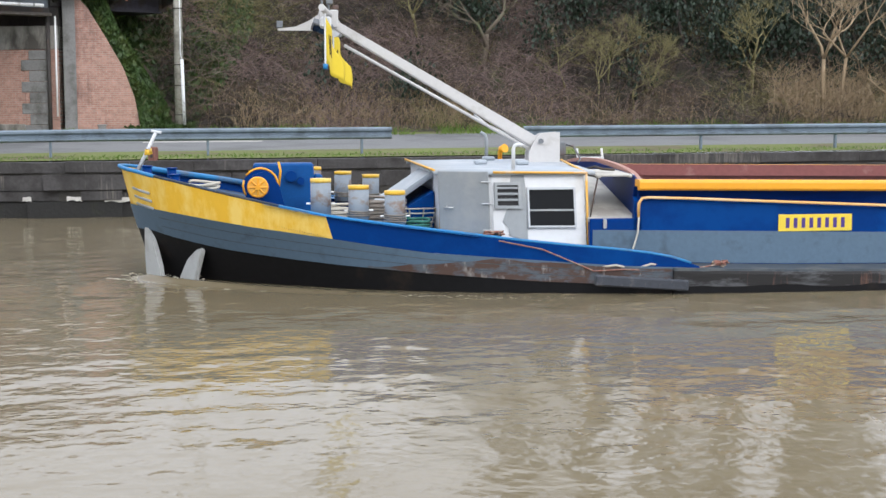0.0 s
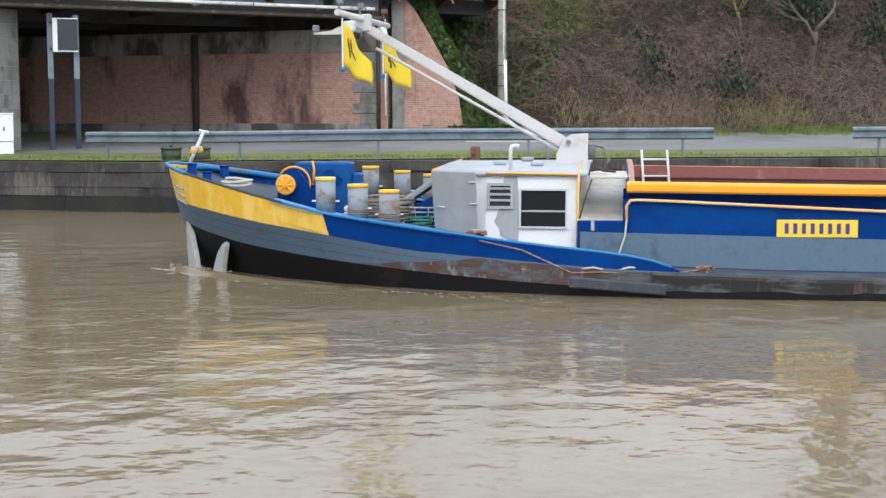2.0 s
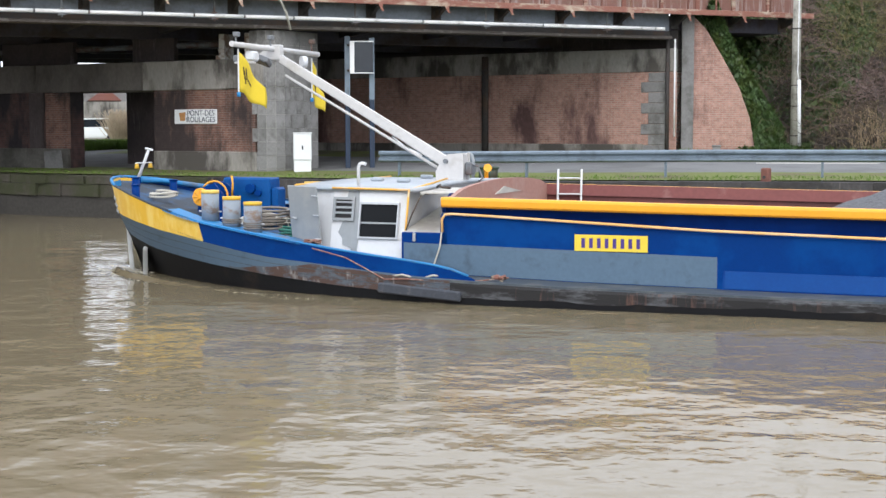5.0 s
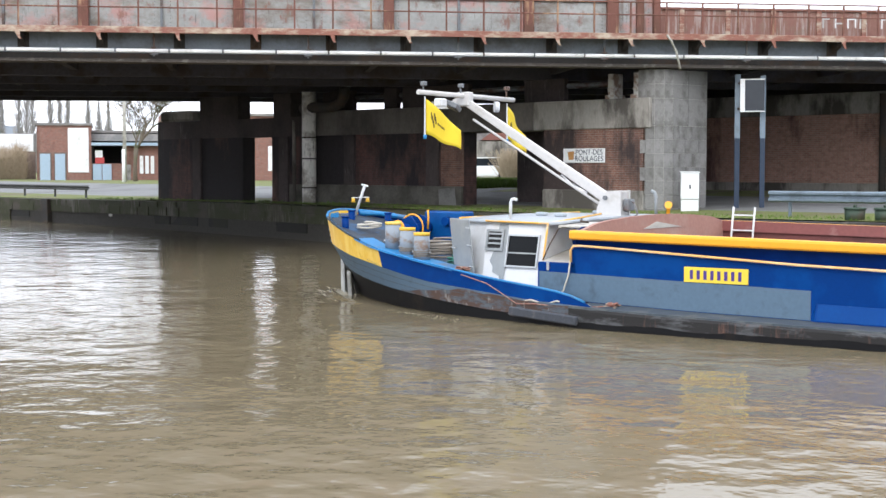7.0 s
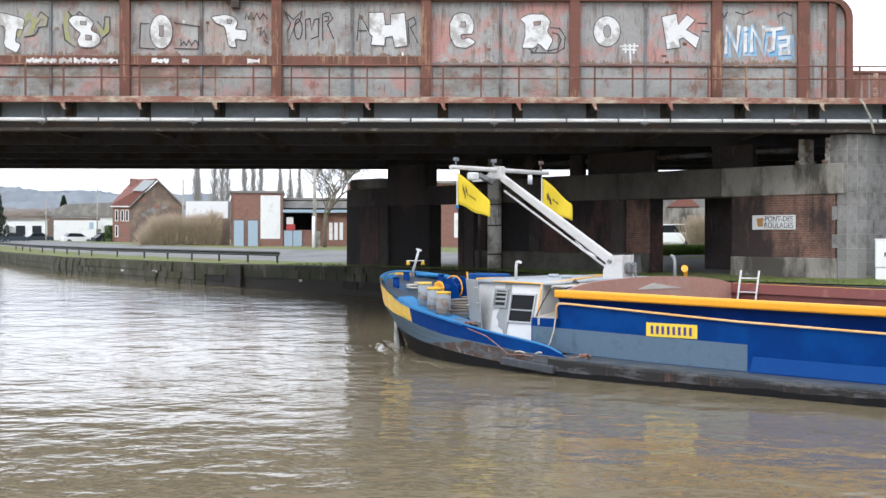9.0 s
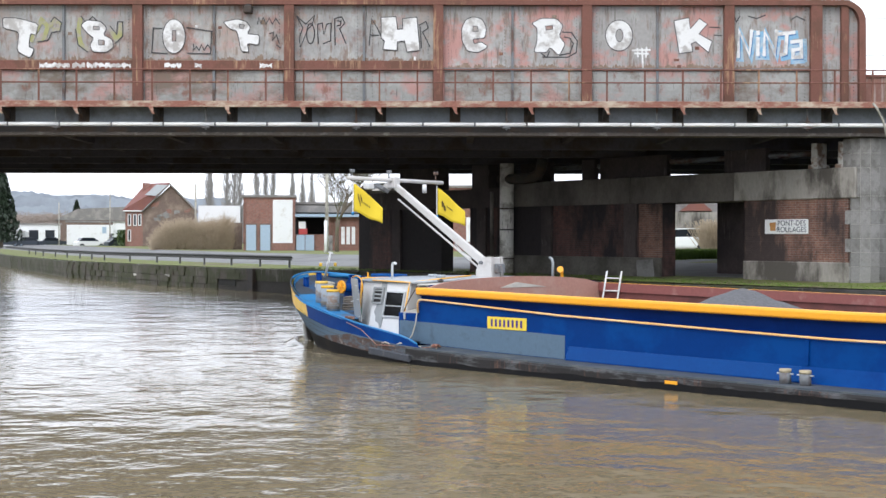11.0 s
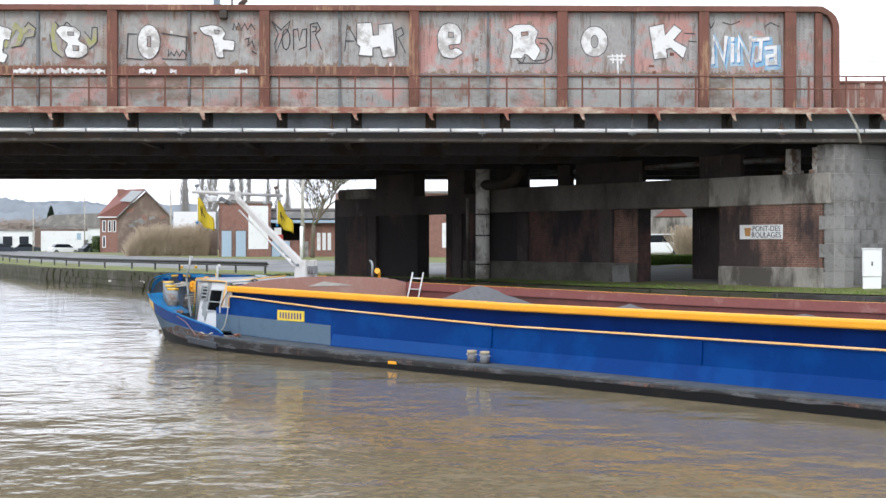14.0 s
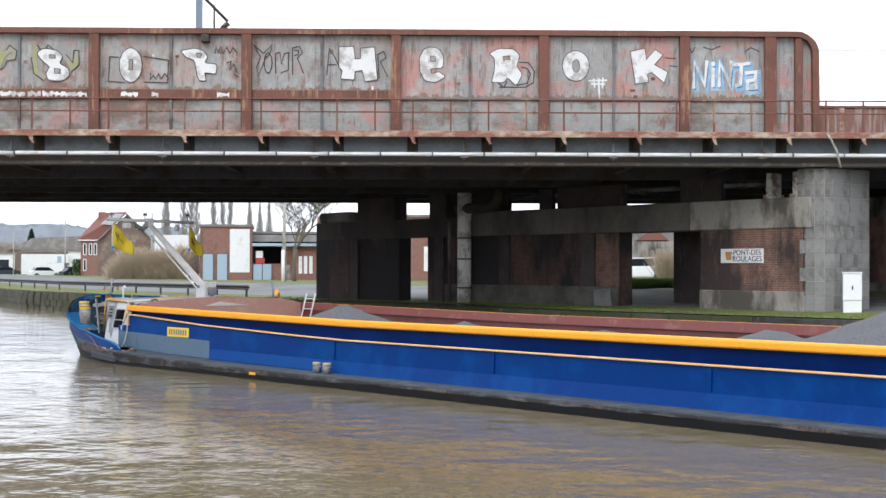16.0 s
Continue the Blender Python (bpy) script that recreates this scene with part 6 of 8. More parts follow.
        h = 7 + 4 * noise.noise(Vector((az * 0.9, 1, 0)))
        q = Vector((rnd.gauss(0, 0.3), 0, 1))
        wd.stem([p, p + q * h * 0.6, p + q * h * rnd.uniform(0.6, 1.1)], 0.25, 0.08)
    bw = Strands()
    for i in range(9000):
        az = rnd.uniform(-22, -12.4)
        p = at(az, rnd.uniform(268, 300), 0.9)
        h = 6.6 + 2.6 * noise.noise(Vector((az * 1.3, 4, 0))) + 1.2 * noise.noise(Vector((az * 4.0, 8, 0)))
        q = Vector((rnd.gauss(0, 0.8), 0, 1))
        p.z += h * rnd.uniform(0.1, 0.7)
        bw.stem([p, p + q * 0.9, p + Vector((q.x * 2.6, 0, rnd.uniform(0.8, 1.8)))], 0.10, 0.03)
    bw.out("scrub_belt", M_BROWNWOOD, "brown leafless scrub behind the depots", "scrub")
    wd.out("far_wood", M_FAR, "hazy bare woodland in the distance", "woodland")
    for az, d, h, r in ((-18.6, 215, 12, 3.4), (-15.85, 300, 9, 2.6), (-13.7, 330, 9, 2.0)):
        g = empty("conifer", Matrix.Translation(at(az, d, 0.9)))
        tagged(g, "dark green conifer far off", "tree", group="conifers")
        bm = B()
        rod(bm, (0, 0, -0.3), (0, 0, h * 0.9), 0.25, 0.05, 6)
        part("trunk", bm, M_BARK, g)
        cr = Strands()
        for i in range(2600):
            z = rnd.uniform(0.1, 1.0)
            a = rnd.uniform(0, 6.28)
            q = r * (1.05 - z) * math.sqrt(rnd.random())
            cr.leaf(Vector((q * math.cos(a), q * math.sin(a), z * h)), rnd.uniform(0.2, 0.45), rnd)
        cr.out("crown", M_DARKGREEN, "", "", g)


far_growth()
bare_tree("bare_tree", at(-5.85, 112, 1.4), 9.5, 0.6, 0.19, 77, M_BARK, "bare roadside tree with a forked crown", 6, (-0.05, 0), first=0.30, bushy=1)


def lamp_pole(az, d, h, z, white=0.0, r=0.1):
    g = empty("lamp_post", Matrix.Translation(at(az, d, z)))
    tagged(g, "slim concrete road post" if white else "slim weathered wooden pole", "pole", group="roadside poles")
    bm = B()
    rod(bm, (0, 0, -0.3), (0, 0, h), r, r * 0.7, 8)
    part("shaft", bm, M_POLE, g)
    if white:
        bm = B()
        rod(bm, (-r * 0.4, -r, 0.0), (-r * 0.4, -r, white), r * 0.8, seg=8)
        part("cable_guard", bm, M_WHITE, g)


lamp_pole(-6.25, 105, 7.5, 1.35, 2.5, 0.15)
lamp_pole(-11.35, 140, 6.6, 1.1, 2.3, 0.12)
lamp_pole(-14.6, 200, 7.8, 1.0)
lamp_pole(-16.5, 215, 6.6, 1.0)


def hills():
    bm = B()
    for dist, base, amp, sd in ((2600, 66, 20, 1), (2000, 46, 16, 4), (1500, 22, 12, 7)):
        lo, hi = [], []
        n = 640
        for i in range(n + 1):
            az = -40 + 80 * i / n
            h = base + amp * noise.noise(Vector((az * 0.13, sd, 0))) + amp * 0.3 * noise.noise(Vector((az * 0.7, sd, 3))) + (10 if az < -10 else -16 * min(1, (az + 10) / 12))
            # the crowns of the woods along the ridge
            h += 3.5 * noise.noise(Vector((az * 5.0, sd, 5))) + 2.5 * abs(noise.noise(Vector((az * 13.0, sd, 9))))
            a = at(az, dist, 0)
            lo.append(bm.verts.new((a.x, a.y, -5)))
            hi.append(bm.verts.new((a.x, a.y, h)))
        for k in range(n):
            bm.faces.new((lo[k], lo[k + 1], hi[k + 1], hi[k]))
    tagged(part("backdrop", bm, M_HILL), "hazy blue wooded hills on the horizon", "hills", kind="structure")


hills()

# ---- barge: local x forward to the bow, +y to its port side, water at z = 0 ----
CY = 0.15
M_BLUE = surf("hull_blue", (0.0005, 0.033, 0.172), 0.45, grain=25, vary=0.12, stain=(0.0007, 0.048, 0.215), stain_scale=0.8, bump=0.03, spec=0.08)
M_BLUE2 = surf("brighter_blue", (0.0008, 0.050, 0.212), 0.45, grain=25, vary=0.15, stain=(0.0007, 0.04, 0.19), stain_amount=0.45, stain_scale=0.7, bump=0.03, spec=0.12, sharp=0.3)
M_WINCH = surf("winch_blue", (0.002, 0.072, 0.255), 0.45, grain=20, vary=0.12, stain=(0.001, 0.05, 0.20), bump=0.05, spec=0.2)
M_LBLUE = surf("deck_light_blue", (0.012, 0.18, 0.41), 0.5, grain=20, vary=0.12, stain=(0.08, 0.12, 0.18), stain_amount=0.25, bump=0.08)
M_NAVY = surf("navy_coaming", (0.0012, 0.016, 0.105), 0.42, grain=25, vary=0.15, stain=(0.002, 0.022, 0.13), bump=0.03, spec=0.08)
M_FOREDECK = surf("foredeck_dark", (0.03, 0.04, 0.055), 0.75, grain=18, vary=0.3, stain=(0.02, 0.10, 0.24), stain_amount=0.32, stain_scale=1.4, bump=0.2, sharp=0.2)
M_GREYHULL = surf("primer_grey", (0.085, 0.14, 0.20), 0.6, grain=20, vary=0.14, stain=(0.055, 0.085, 0.115), stain_amount=0.2, stain_scale=3.5, bump=0.08, sharp=0.2)
M_DECKGREY = surf("side_deck_grey", (0.05, 0.065, 0.08), 0.7, grain=20, vary=0.25, stain=(0.09, 0.10, 0.105), stain_amount=0.35, stain_scale=2.5, bump=0.1)
M_BLACKHULL = surf("hull_black", (0.006, 0.006, 0.007), 0.6, grain=12, vary=0.4, stain=(0.02, 0.015, 0.012), stain_amount=0.15, bump=0.1, spec=0.2)
M_WORN = surf("worn_rubbing_strake", (0.075, 0.077, 0.082), 0.75, grain=14, vary=0.4, stain=(0.012, 0.011, 0.011), stain_amount=0.52, stain_scale=3.0, stretch=(0.45, 1, 1.8), bump=0.3, sharp=0.1, runs=(0.10, 0.05, 0.036), runs_amount=0.34)
M_FENDER = surf("fender_plank", (0.045, 0.05, 0.062), 0.8, grain=18, vary=0.3, stain=(0.10, 0.10, 0.10), stain_amount=0.25, stain_scale=5, bump=0.3)
# orange paled to peach: the sunlight on the tube is in its colour
M_PEACH = surf("rail_sunlit_orange", (0.80, 0.46, 0.16), 0.45, grain=15, vary=0.08, stain=(0.78, 0.52, 0.26), bump=0.04)
M_PEACHDULL = surf("worn_rim_paint", (0.42, 0.36, 0.24), 0.6, grain=15, vary=0.2, bump=0.05)
M_SCUFF = surf("scuffed_hull", (0.085, 0.10, 0.118), 0.7, grain=14, vary=0.3, stain=(0.075, 0.043, 0.033), stain_amount=0.46, stain_scale=4.5, stretch=(0.6, 1, 1.6), bump=0.2, sharp=0.1, runs=(0.27, 0.26, 0.245), runs_amount=0.32, runs_mask=3.5)
M_YELLOW = surf("bow_yellow", (0.72, 0.42, 0.03), 0.45, grain=15, vary=0.08, stain=(0.79, 0.55, 0.13), stain_amount=0.40, stain_scale=2.2, stretch=(1, 1, 0.45), bump=0.05, sharp=0.12)
M_ORANGE = surf("coaming_orange", (0.84, 0.375, 0.018), 0.45, grain=15, vary=0.08, stain=(0.78, 0.32, 0.018), stain_amount=0.3, bump=0.04, sharp=0.3)
M_RED = surf("hold_red_oxide", (0.15, 0.045, 0.04), 0.7, grain=12, vary=0.2, stain=(0.10, 0.035, 0.03), stain_scale=1.0, bump=0.15)
M_REDWORN = surf("scraped_red", (0.22, 0.07, 0.062), 0.6, grain=14, vary=0.2, stain=(0.32, 0.17, 0.15), stain_amount=0.16, stain_scale=1.2, bump=0.1)
M_BULKHEAD = surf("faded_bulkhead_red", (0.36, 0.185, 0.145), 0.7, grain=14, vary=0.2, stain=(0.40, 0.28, 0.23), stain_amount=0.36, stain_scale=1.5, bump=0.1, sharp=0.3)
M_BOARD = surf("board_lemon_yellow", (0.78, 0.58, 0.05), 0.5, grain=15, vary=0.08, stain=(0.7, 0.55, 0.12), bump=0.03)
M_CABWHITE = surf("cabin_white", (0.66, 0.67, 0.68), 0.4, grain=15, vary=0.05, stain=(0.58, 0.57, 0.55), bump=0.04)
M_CABGREY = surf("cabin_grey", (0.27, 0.29, 0.30), 0.5, grain=18, vary=0.08, stain=(0.32, 0.33, 0.33), bump=0.05)
M_GRAVEL = surf("gravel", (0.105, 0.105, 0.112), 0.95, grain=22, vary=0.6, bump=1.0)
S_TAB = [0, .03, .1, .25, .45, .7, 1.1, 1.8, 3, 4.5, 6.5, 8.5, 80]
Y_TAB = [0, .22, .42, .72, 1.0, 1.27, 1.6, 2.05, 2.6, 3.02, 3.40, 3.56, 3.56]


def breadth(s):
    return float(np.interp(s, S_TAB, Y_TAB))


def flare(s, z):
    """How far the bow narrows towards the waterline."""
    fw = float(np.interp(s, [0, 1.3, 2.5, 4, 5.5], [0.42, 0.74, 0.89, 0.98, 1.0]))
    top = 0.97 * yellow_low(0.55 - s)
    return 1 - (1 - fw) * min(1.2, max(0, 1 - z / top)) ** 0.8


def stem(z):
    return float(np.interp(z, [-1.2, 0.2, 1.09, 1.75], [-0.35, 0.13, 0.39, 0.55]))


def sheer(x):
    return float(np.interp(-x, [-.55, .3, 1.14, 1.94, 2.41, 3.5, 4.27, 5.2, 6.14, 6.85, 7.15, 7.3], [1.70, 1.52, 1.33, 1.15, 1.06, .92, .83, .71, .63, .54, .44, .37]))


def yellow_low(x):
    return float(np.interp(-x, [-.4, .28, 1.13, 2.37, 3.5, 5.2, 6.2, 7.3], [1.12, 1.03, .90, .74, .57, .46, .39, .35]))


def grey_low(x):
    return float(np.interp(-x, [-.3, 0, .71, 1.93, 3.5, 5.0, 6.6, 9, 60], [.74, .66, .52, .39, .27, .17, .11, .10, .10]))


SS = [0, .01, .03, .06, .1, .17, .25, .35, .45, .57, .7, .9, 1.1, 1.4, 1.8, 2.3, 2.9, 3.2, 3.6, 4.2, 4.8, 5.5, 6.2, 6.8, 7.2, 7.5, 7.75, 7.85]


def strake(bm, s_list, lo, hi, side, out=0.0, rows=3, mat=0):
    """A band of plating between two height curves on one side of the bow."""
    grid = []
    for s in s_list:
        x0 = 0.55 - s
        zl, zh = lo(x0), hi(x0)
        col = []
        for r in range(rows + 1):
            z = zl + (zh - zl) * r / rows
            y = breadth(s) * flare(s, z) + out
            col.append(bm.verts.new((stem(z) - s + (out if s < 0.2 else 0), CY + side * y, z)))
        grid.append(col)
    for a, b in zip(grid, grid[1:]):
        for r in range(rows):
            q = (a[r], a[r + 1], b[r + 1], b[r]) if side > 0 else (a[r], b[r], b[r + 1], a[r + 1])
            f = bm.faces.new(q)
            f.material_index, f.smooth = mat, True


AFT = -52.0
RUN_X = [-7.3, -8, -9, -10, -11, -11.13, -11.22, -12.5, -14, -15.5, -17, -20, -24, -30, -38, AFT]


def deckz(x):
    return float(np.interp(-x, [7.3, 9, 12, 17, 60], [0.36, 0.315, 0.28, 0.245, 0.24]))


def capz(x):
    return float(np.interp(-x, [7, 11, 17, 60], [1.555, 1.505, 1.44, 1.43]))


def rubz(x):
    return float(np.interp(-x, [7.2, 11, 16.6, 60], [1.30, 1.13, 0.99, 0.96]))


def weldz(x):
    return deckz(x) + 0.27


def foot(x):
    """The lowest strake of the coaming flares out towards the side deck."""
    return float(np.interp(-x, [11.13, 11.22, 60], [0.0, 0.085, 0.12]))


def swell(x):
    """How proud the rubbing strake stands of the hull."""
    return float(np.interp(-x, [7.3, 8.3, 60], [0.012, 0.05, 0.05]))


def ragged(x):
    """Where the worn grey of the strake gives way to the black bottom."""
    return deckz(x) * float(np.interp(-x, [7, 10, 14, 20], [0.3, 0.3, 0.45, 0.62])) + min(0.035, deckz(x) * 0.15) * noise.noise(Vector((x * 1.3, 0, 0))) + 0.02 * noise.noise(Vector((x * 5, 2, 0)))


def run(bm, outline, x0=None, xs=RUN_X):
    """A long bar whose outline in y, z follows the barge aft."""
    xs = ([x0] if x0 is not None else []) + list(xs)
    rings = [[bm.verts.new((x, y, z)) for y, z in outline(x)] for x in xs]
    n = len(rings[0])
    for a, b in zip(rings, rings[1:]):
        for k in range(n):
            bm.faces.new((a[k], a[(k + 1) % n], b[(k + 1) % n], b[k]))
    bm.faces.new(rings[0])
    bm.faces.new(rings[-1])
    bmesh.ops.recalc_face_normals(bm, faces=bm.faces[:])


def barge_thing():
    g = empty("barge", pose(13, 19, 0, 0, 0, 141))
    tagged(g, "blue cargo barge with yellow bow, gravel in its open hold", "barge")
    yel = [s for s in SS if s <= 2.9] + [2.92]
    rest = [2.92] + [s for s in SS if s > 2.92]
    for side in (1, -1):
        bm = B()
        strake(bm, yel, yellow_low, sheer, side)
        part("bow_panel", bm, M_YELLOW, g, "worn yellow painted bow plating")
        bm = B()
        strake(bm, rest, yellow_low, sheer, side)
        part("bulwark", bm, M_BLUE, g, "glossy dark blue bulwark")
        bm = B()
        strake(bm, SS, grey_low, yellow_low, side, out=0.01)
        part("grey_strake", bm, M_GREYHULL, g, "scuffed slate-grey hull band")
        # welded seams along the grey band
        for f0 in (0.34, 0.68):
            bm = B()
            strake(bm, SS[8:], lambda x: grey_low(x) + f0 * (yellow_low(x) - grey_low(x)) - 0.005, lambda x: grey_low(x) + f0 * (yellow_low(x) - grey_low(x)) + 0.005, side, out=0.016, rows=1)
            part("weld_seam", bm, M_DECKGREY, g)
        bm = B()
        worn = [3.3 + 0.12 * k for k in range(38)]
        strake(bm, worn, grey_low, lambda x: grey_low(x) + (0.08 + 0.84 * min(1.0, max(0.0, (-2.9 - x) / 1.6)) + 0.08 * noise.noise(Vector((x * 2.5, 0, 0)))) * (yellow_low(x) - grey_low(x)), side, out=0.014, rows=2)
        part("worn_band", bm, M_SCUFF, g, "scuffed rusty band of the hull")
        bm = B()
        strake(bm, SS, lambda x: -1.2, grey_low, side)
        part("black_bottom", bm, M_BLACKHULL, g, "black tarred lower hull")
        # inner face of the bulwark and its top rail
        bm = B()
        strake(bm, SS[4:-2], lambda x: sheer(x) - 0.3, lambda x: sheer(x) - 0.01, side, out=-0.10)
        part("bulwark_inside", bm, M_LBLUE if side > 0 else M_BLUE, g)
        for lo_s, hi_s, mt, lb in ((0, 0.57, M_LBLUE, "light blue stem rail"), (0.57, 2.3, M_FOREDECK, "scuffed dark rail"), (2.3, 7.75, M_LBLUE, "chipped light blue rail")):
            bm = B()
            tube(bm, [(stem(sheer(0.55 - s)) - s + (0.02 if s < 0.2 else 0), CY + side * (breadth(s) - 0.015), sheer(0.55 - s)) for s in SS if lo_s <= s <= hi_s], 0.03 if hi_s < 1 else 0.022, 6)
            part("bulwark_rail", bm, mt, g, lb, smooth=True)
        # cargo section side
        y = CY + side * 3.56
        bm = B()
        block(bm, -7.3, AFT, y, y - side * 0.3, -1.2, 0.03)
        part("hull_side", bm, M_BLACKHULL, g)
        bm = B()
        rx = [-7.3 - 0.14 * k for k in range(110)] + [-23 - 0.5 * k for k in range(58)] + [AFT]
        run(bm, lambda x: [(y + side * swell(x), ragged(x)), (y + side * swell(x), deckz(x) - 0.07), (y + side * 0.6 * swell(x), deckz(x) - 0.03), (y - side * 0.1, deckz(x) - 0.03), (y - side * 0.1, ragged(x))], xs=rx)
        part("rubbing_strake", bm, M_WORN, g, "worn, rust-scuffed rubbing strake")
        bm = B()
        run(bm, lambda x: [(y + side * (swell(x) - 0.004), -0.4), (y + side * (swell(x) - 0.004), ragged(x) + 0.03), (y - side * 0.08, ragged(x) + 0.03), (y - side * 0.08, -0.4)], xs=rx)
        part("boot_band", bm, M_BLACKHULL, g, "black tarred band at the waterline")
        bm = B()
        run(bm, lambda x: [(y + side * 0.02, deckz(x) - 0.04), (y + side * 0.02, deckz(x)), (CY + side * 2.8, deckz(x)), (CY + side * 2.8, deckz(x) - 0.04)])
        part("side_deck", bm, M_DECKGREY, g, "narrow grey side deck")
        yc = CY + side * 2.87
        bm = B()
        run(bm, lambda x: [(yc + side * foot(x), deckz(x)), (yc, weldz(x)), (yc, rubz(x) - 0.05), (yc - side * 0.10, rubz(x) + 0.01), (yc - side * 0.12, deckz(x))], x0=-6.9)
        part("coaming", bm, M_BLUE, g, "deep blue hold coaming")
        bm = B()
        run(bm, lambda x: [(yc - side * 0.095, rubz(x) + 0.012), (yc - side * 0.02, capz(x) - 0.1), (yc - side * 0.12, capz(x) - 0.1), (yc - side * 0.12, rubz(x) + 0.012)], x0=-6.9)
        part("coaming_top", bm, M_NAVY, g, "navy band under the coaming cap")
        bm = B()
        cap_out = [(0.085, 0.0), (0.105, -0.012), (0.115, -0.04), (0.112, -0.125), (0.085, -0.15), (0.03, -0.155), (-0.05, -0.14), (-0.16, -0.1), (-0.16, -0.005)]
        run(bm, lambda x: [(yc + side * dy, capz(x) + dz) for dy, dz in cap_out], x0=-6.95)
        part("coaming_cap", bm, M_ORANGE, g, "bright orange-yellow coaming cap")
        bm = B()
        tube(bm, [(-6.95, yc + side * 0.05, 1.02), (-6.95, yc + side * 0.06, 1.22), (-7.0, yc + side * 0.06, 1.29)] + [(x, yc + side * 0.06, rubz(x)) for x in (-7.1, -7.6, -8.5, -9.5, -11, -13, -15, -17, -20, -25, -30, -40, AFT)], 0.022, 8)
        part("tube_rail", bm, M_PEACH, g, "orange tube rail along the coaming")
        bm = B()
        block(bm, -7.0, AFT, yc - side * 0.125, yc - side * 0.15, -0.9, 1.36)
        part("hold_side", bm, M_RED, g, "rust-red hold lining")
        if side < 0:
            bm = B()
            run(bm, lambda x: [(yc + 0.16, capz(x) - 0.2), (yc + 0.2, capz(x) - 0.2), (yc + 0.2, capz(x) + 0.005), (yc + 0.16, capz(x) + 0.005)], x0=-7.0)
            part("hold_lip", bm, M_REDWORN, g, "scraped red-brown inner lip")
    # decks, hold floor and bulkheads
    bm = B()
    L = [s for s in SS if s < 7.6]
    vs = []
    for s in L:
        x = 0.55 - s
        z = sheer(x) - 0.07 - 0.09 * min(1, s) if s < 2.0 else max(0.42, min(sheer(x) - 0.28, 1.0))
        vs.append([bm.verts.new((x - 0.05, CY + k * max(breadth(s) * flare(s, z) - 0.07, 0.02), z)) for k in (1, -1)])
    for a, b in zip(vs, vs[1:]):
        bm.faces.new((a[0], a[1], b[1], b[0]))
    part("foredeck", bm, M_FOREDECK, g, "dark foredeck plating with blue paint")
    bm = B()
    block(bm, -7.0, AFT, CY - 2.8, CY + 2.8, -1.0, -0.9)
    part("hold_floor", bm, M_RED, g)
    bm = B()
    block(bm, AFT, AFT - 0.3, CY - 3.4, CY + 3.4, -1.2, 1.5)
    part("aft_bulkhead", bm, M_BLUE, g)
    return g


barge = barge_thing()


M_BOOM = surf("boom_off_white", (0.54, 0.525, 0.51), 0.5, grain=14, vary=0.08, stain=(0.44, 0.42, 0.39), stain_amount=0.22, stain_scale=2.0, bump=0.05)
M_FRAME = surf("pale_window_frame", (0.46, 0.48, 0.50), 0.45, grain=15, vary=0.06, bump=0.03)
M_PANE = surf("black_window_glass", (0.006, 0.007, 0.008), 0.12, grain=5, vary=0.2, bump=0.0, spec=0.12)
M_CREAM = surf("cream_paint", (0.50, 0.48, 0.43), 0.55, grain=14, vary=0.1, stain=(0.36, 0.33, 0.29), stain_amount=0.35, stain_scale=1.5, bump=0.08)
M_ROOF = surf("roof_pale_blue_grey", (0.34, 0.375, 0.41), 0.5, grain=12, vary=0.08, stain=(0.42, 0.44, 0.46), bump=0.05)
M_TRIM = surf("trim_orange", (0.75, 0.40, 0.06), 0.5, grain=12, vary=0.12, stain=(0.7, 0.6, 0.5), stain_amount=0.2, bump=0.05)
M_BOLLARD = surf("bollard_blue_grey", (0.25, 0.285, 0.32), 0.6, grain=14, vary=0.15, stain=(0.19, 0.13, 0.095), stain_amount=0.30, stain_scale=3.5, stretch=(1, 1, 1.5), bump=0.1)
M_WIREROPE = surf("steel_wire_rope", (0.22, 0.19, 0.16), 0.6, metal=0.3, grain=40, vary=0.3, bump=0.3)
M_ROPE_O = surf("orange_rope", (0.27, 0.12, 0.09), 0.9, grain=60, vary=0.4, stain=(0.35, 0.28, 0.22), stain_scale=12, bump=0.5)
M_ROPE_W = surf("pale_rope", (0.50, 0.47, 0.40), 0.9, grain=60, vary=0.25, bump=0.5)
M_ROPE_G = surf("green_rope", (0.05, 0.20, 0.16), 0.9, grain=60, vary=0.3, bump=0.5)
M_FLAG = surf("yellow_flag_cloth", (0.68, 0.50, 0.03), 0.85, grain=40, vary=0.06, bump=0.1)
M_FLAGMARK = surf("flag_print", (0.10, 0.07, 0.02), 0.9, grain=20, vary=0.2, bump=0)
M_CHROME = surf("bare_metal", (0.55, 0.55, 0.55), 0.3, metal=0.8, grain=20, vary=0.1, bump=0.02)
M_INK = surf("plate_blue_ink", (0.06, 0.03, 0.20), 0.6, grain=20, vary=0.1, bump=0)
M_FLUKE = surf("anchor_grey", (0.42, 0.43, 0.42), 0.5, grain=14, vary=0.1, stain=(0.30, 0.29, 0.27), bump=0.1)
M_FOAM = surf("foam", (0.40, 0.37, 0.30), 0.6, grain=20, vary=0.15, bump=0.6)


def wall_y(x, z):
    """The leaning port wall of the deckhouse."""
    k = (x + 4.93) / -1.32
    yb, yt = 2.80 + 0.11 * k, 2.55 + 0.08 * k
    return yb + (yt - yb) * (z - 0.45) / 1.2


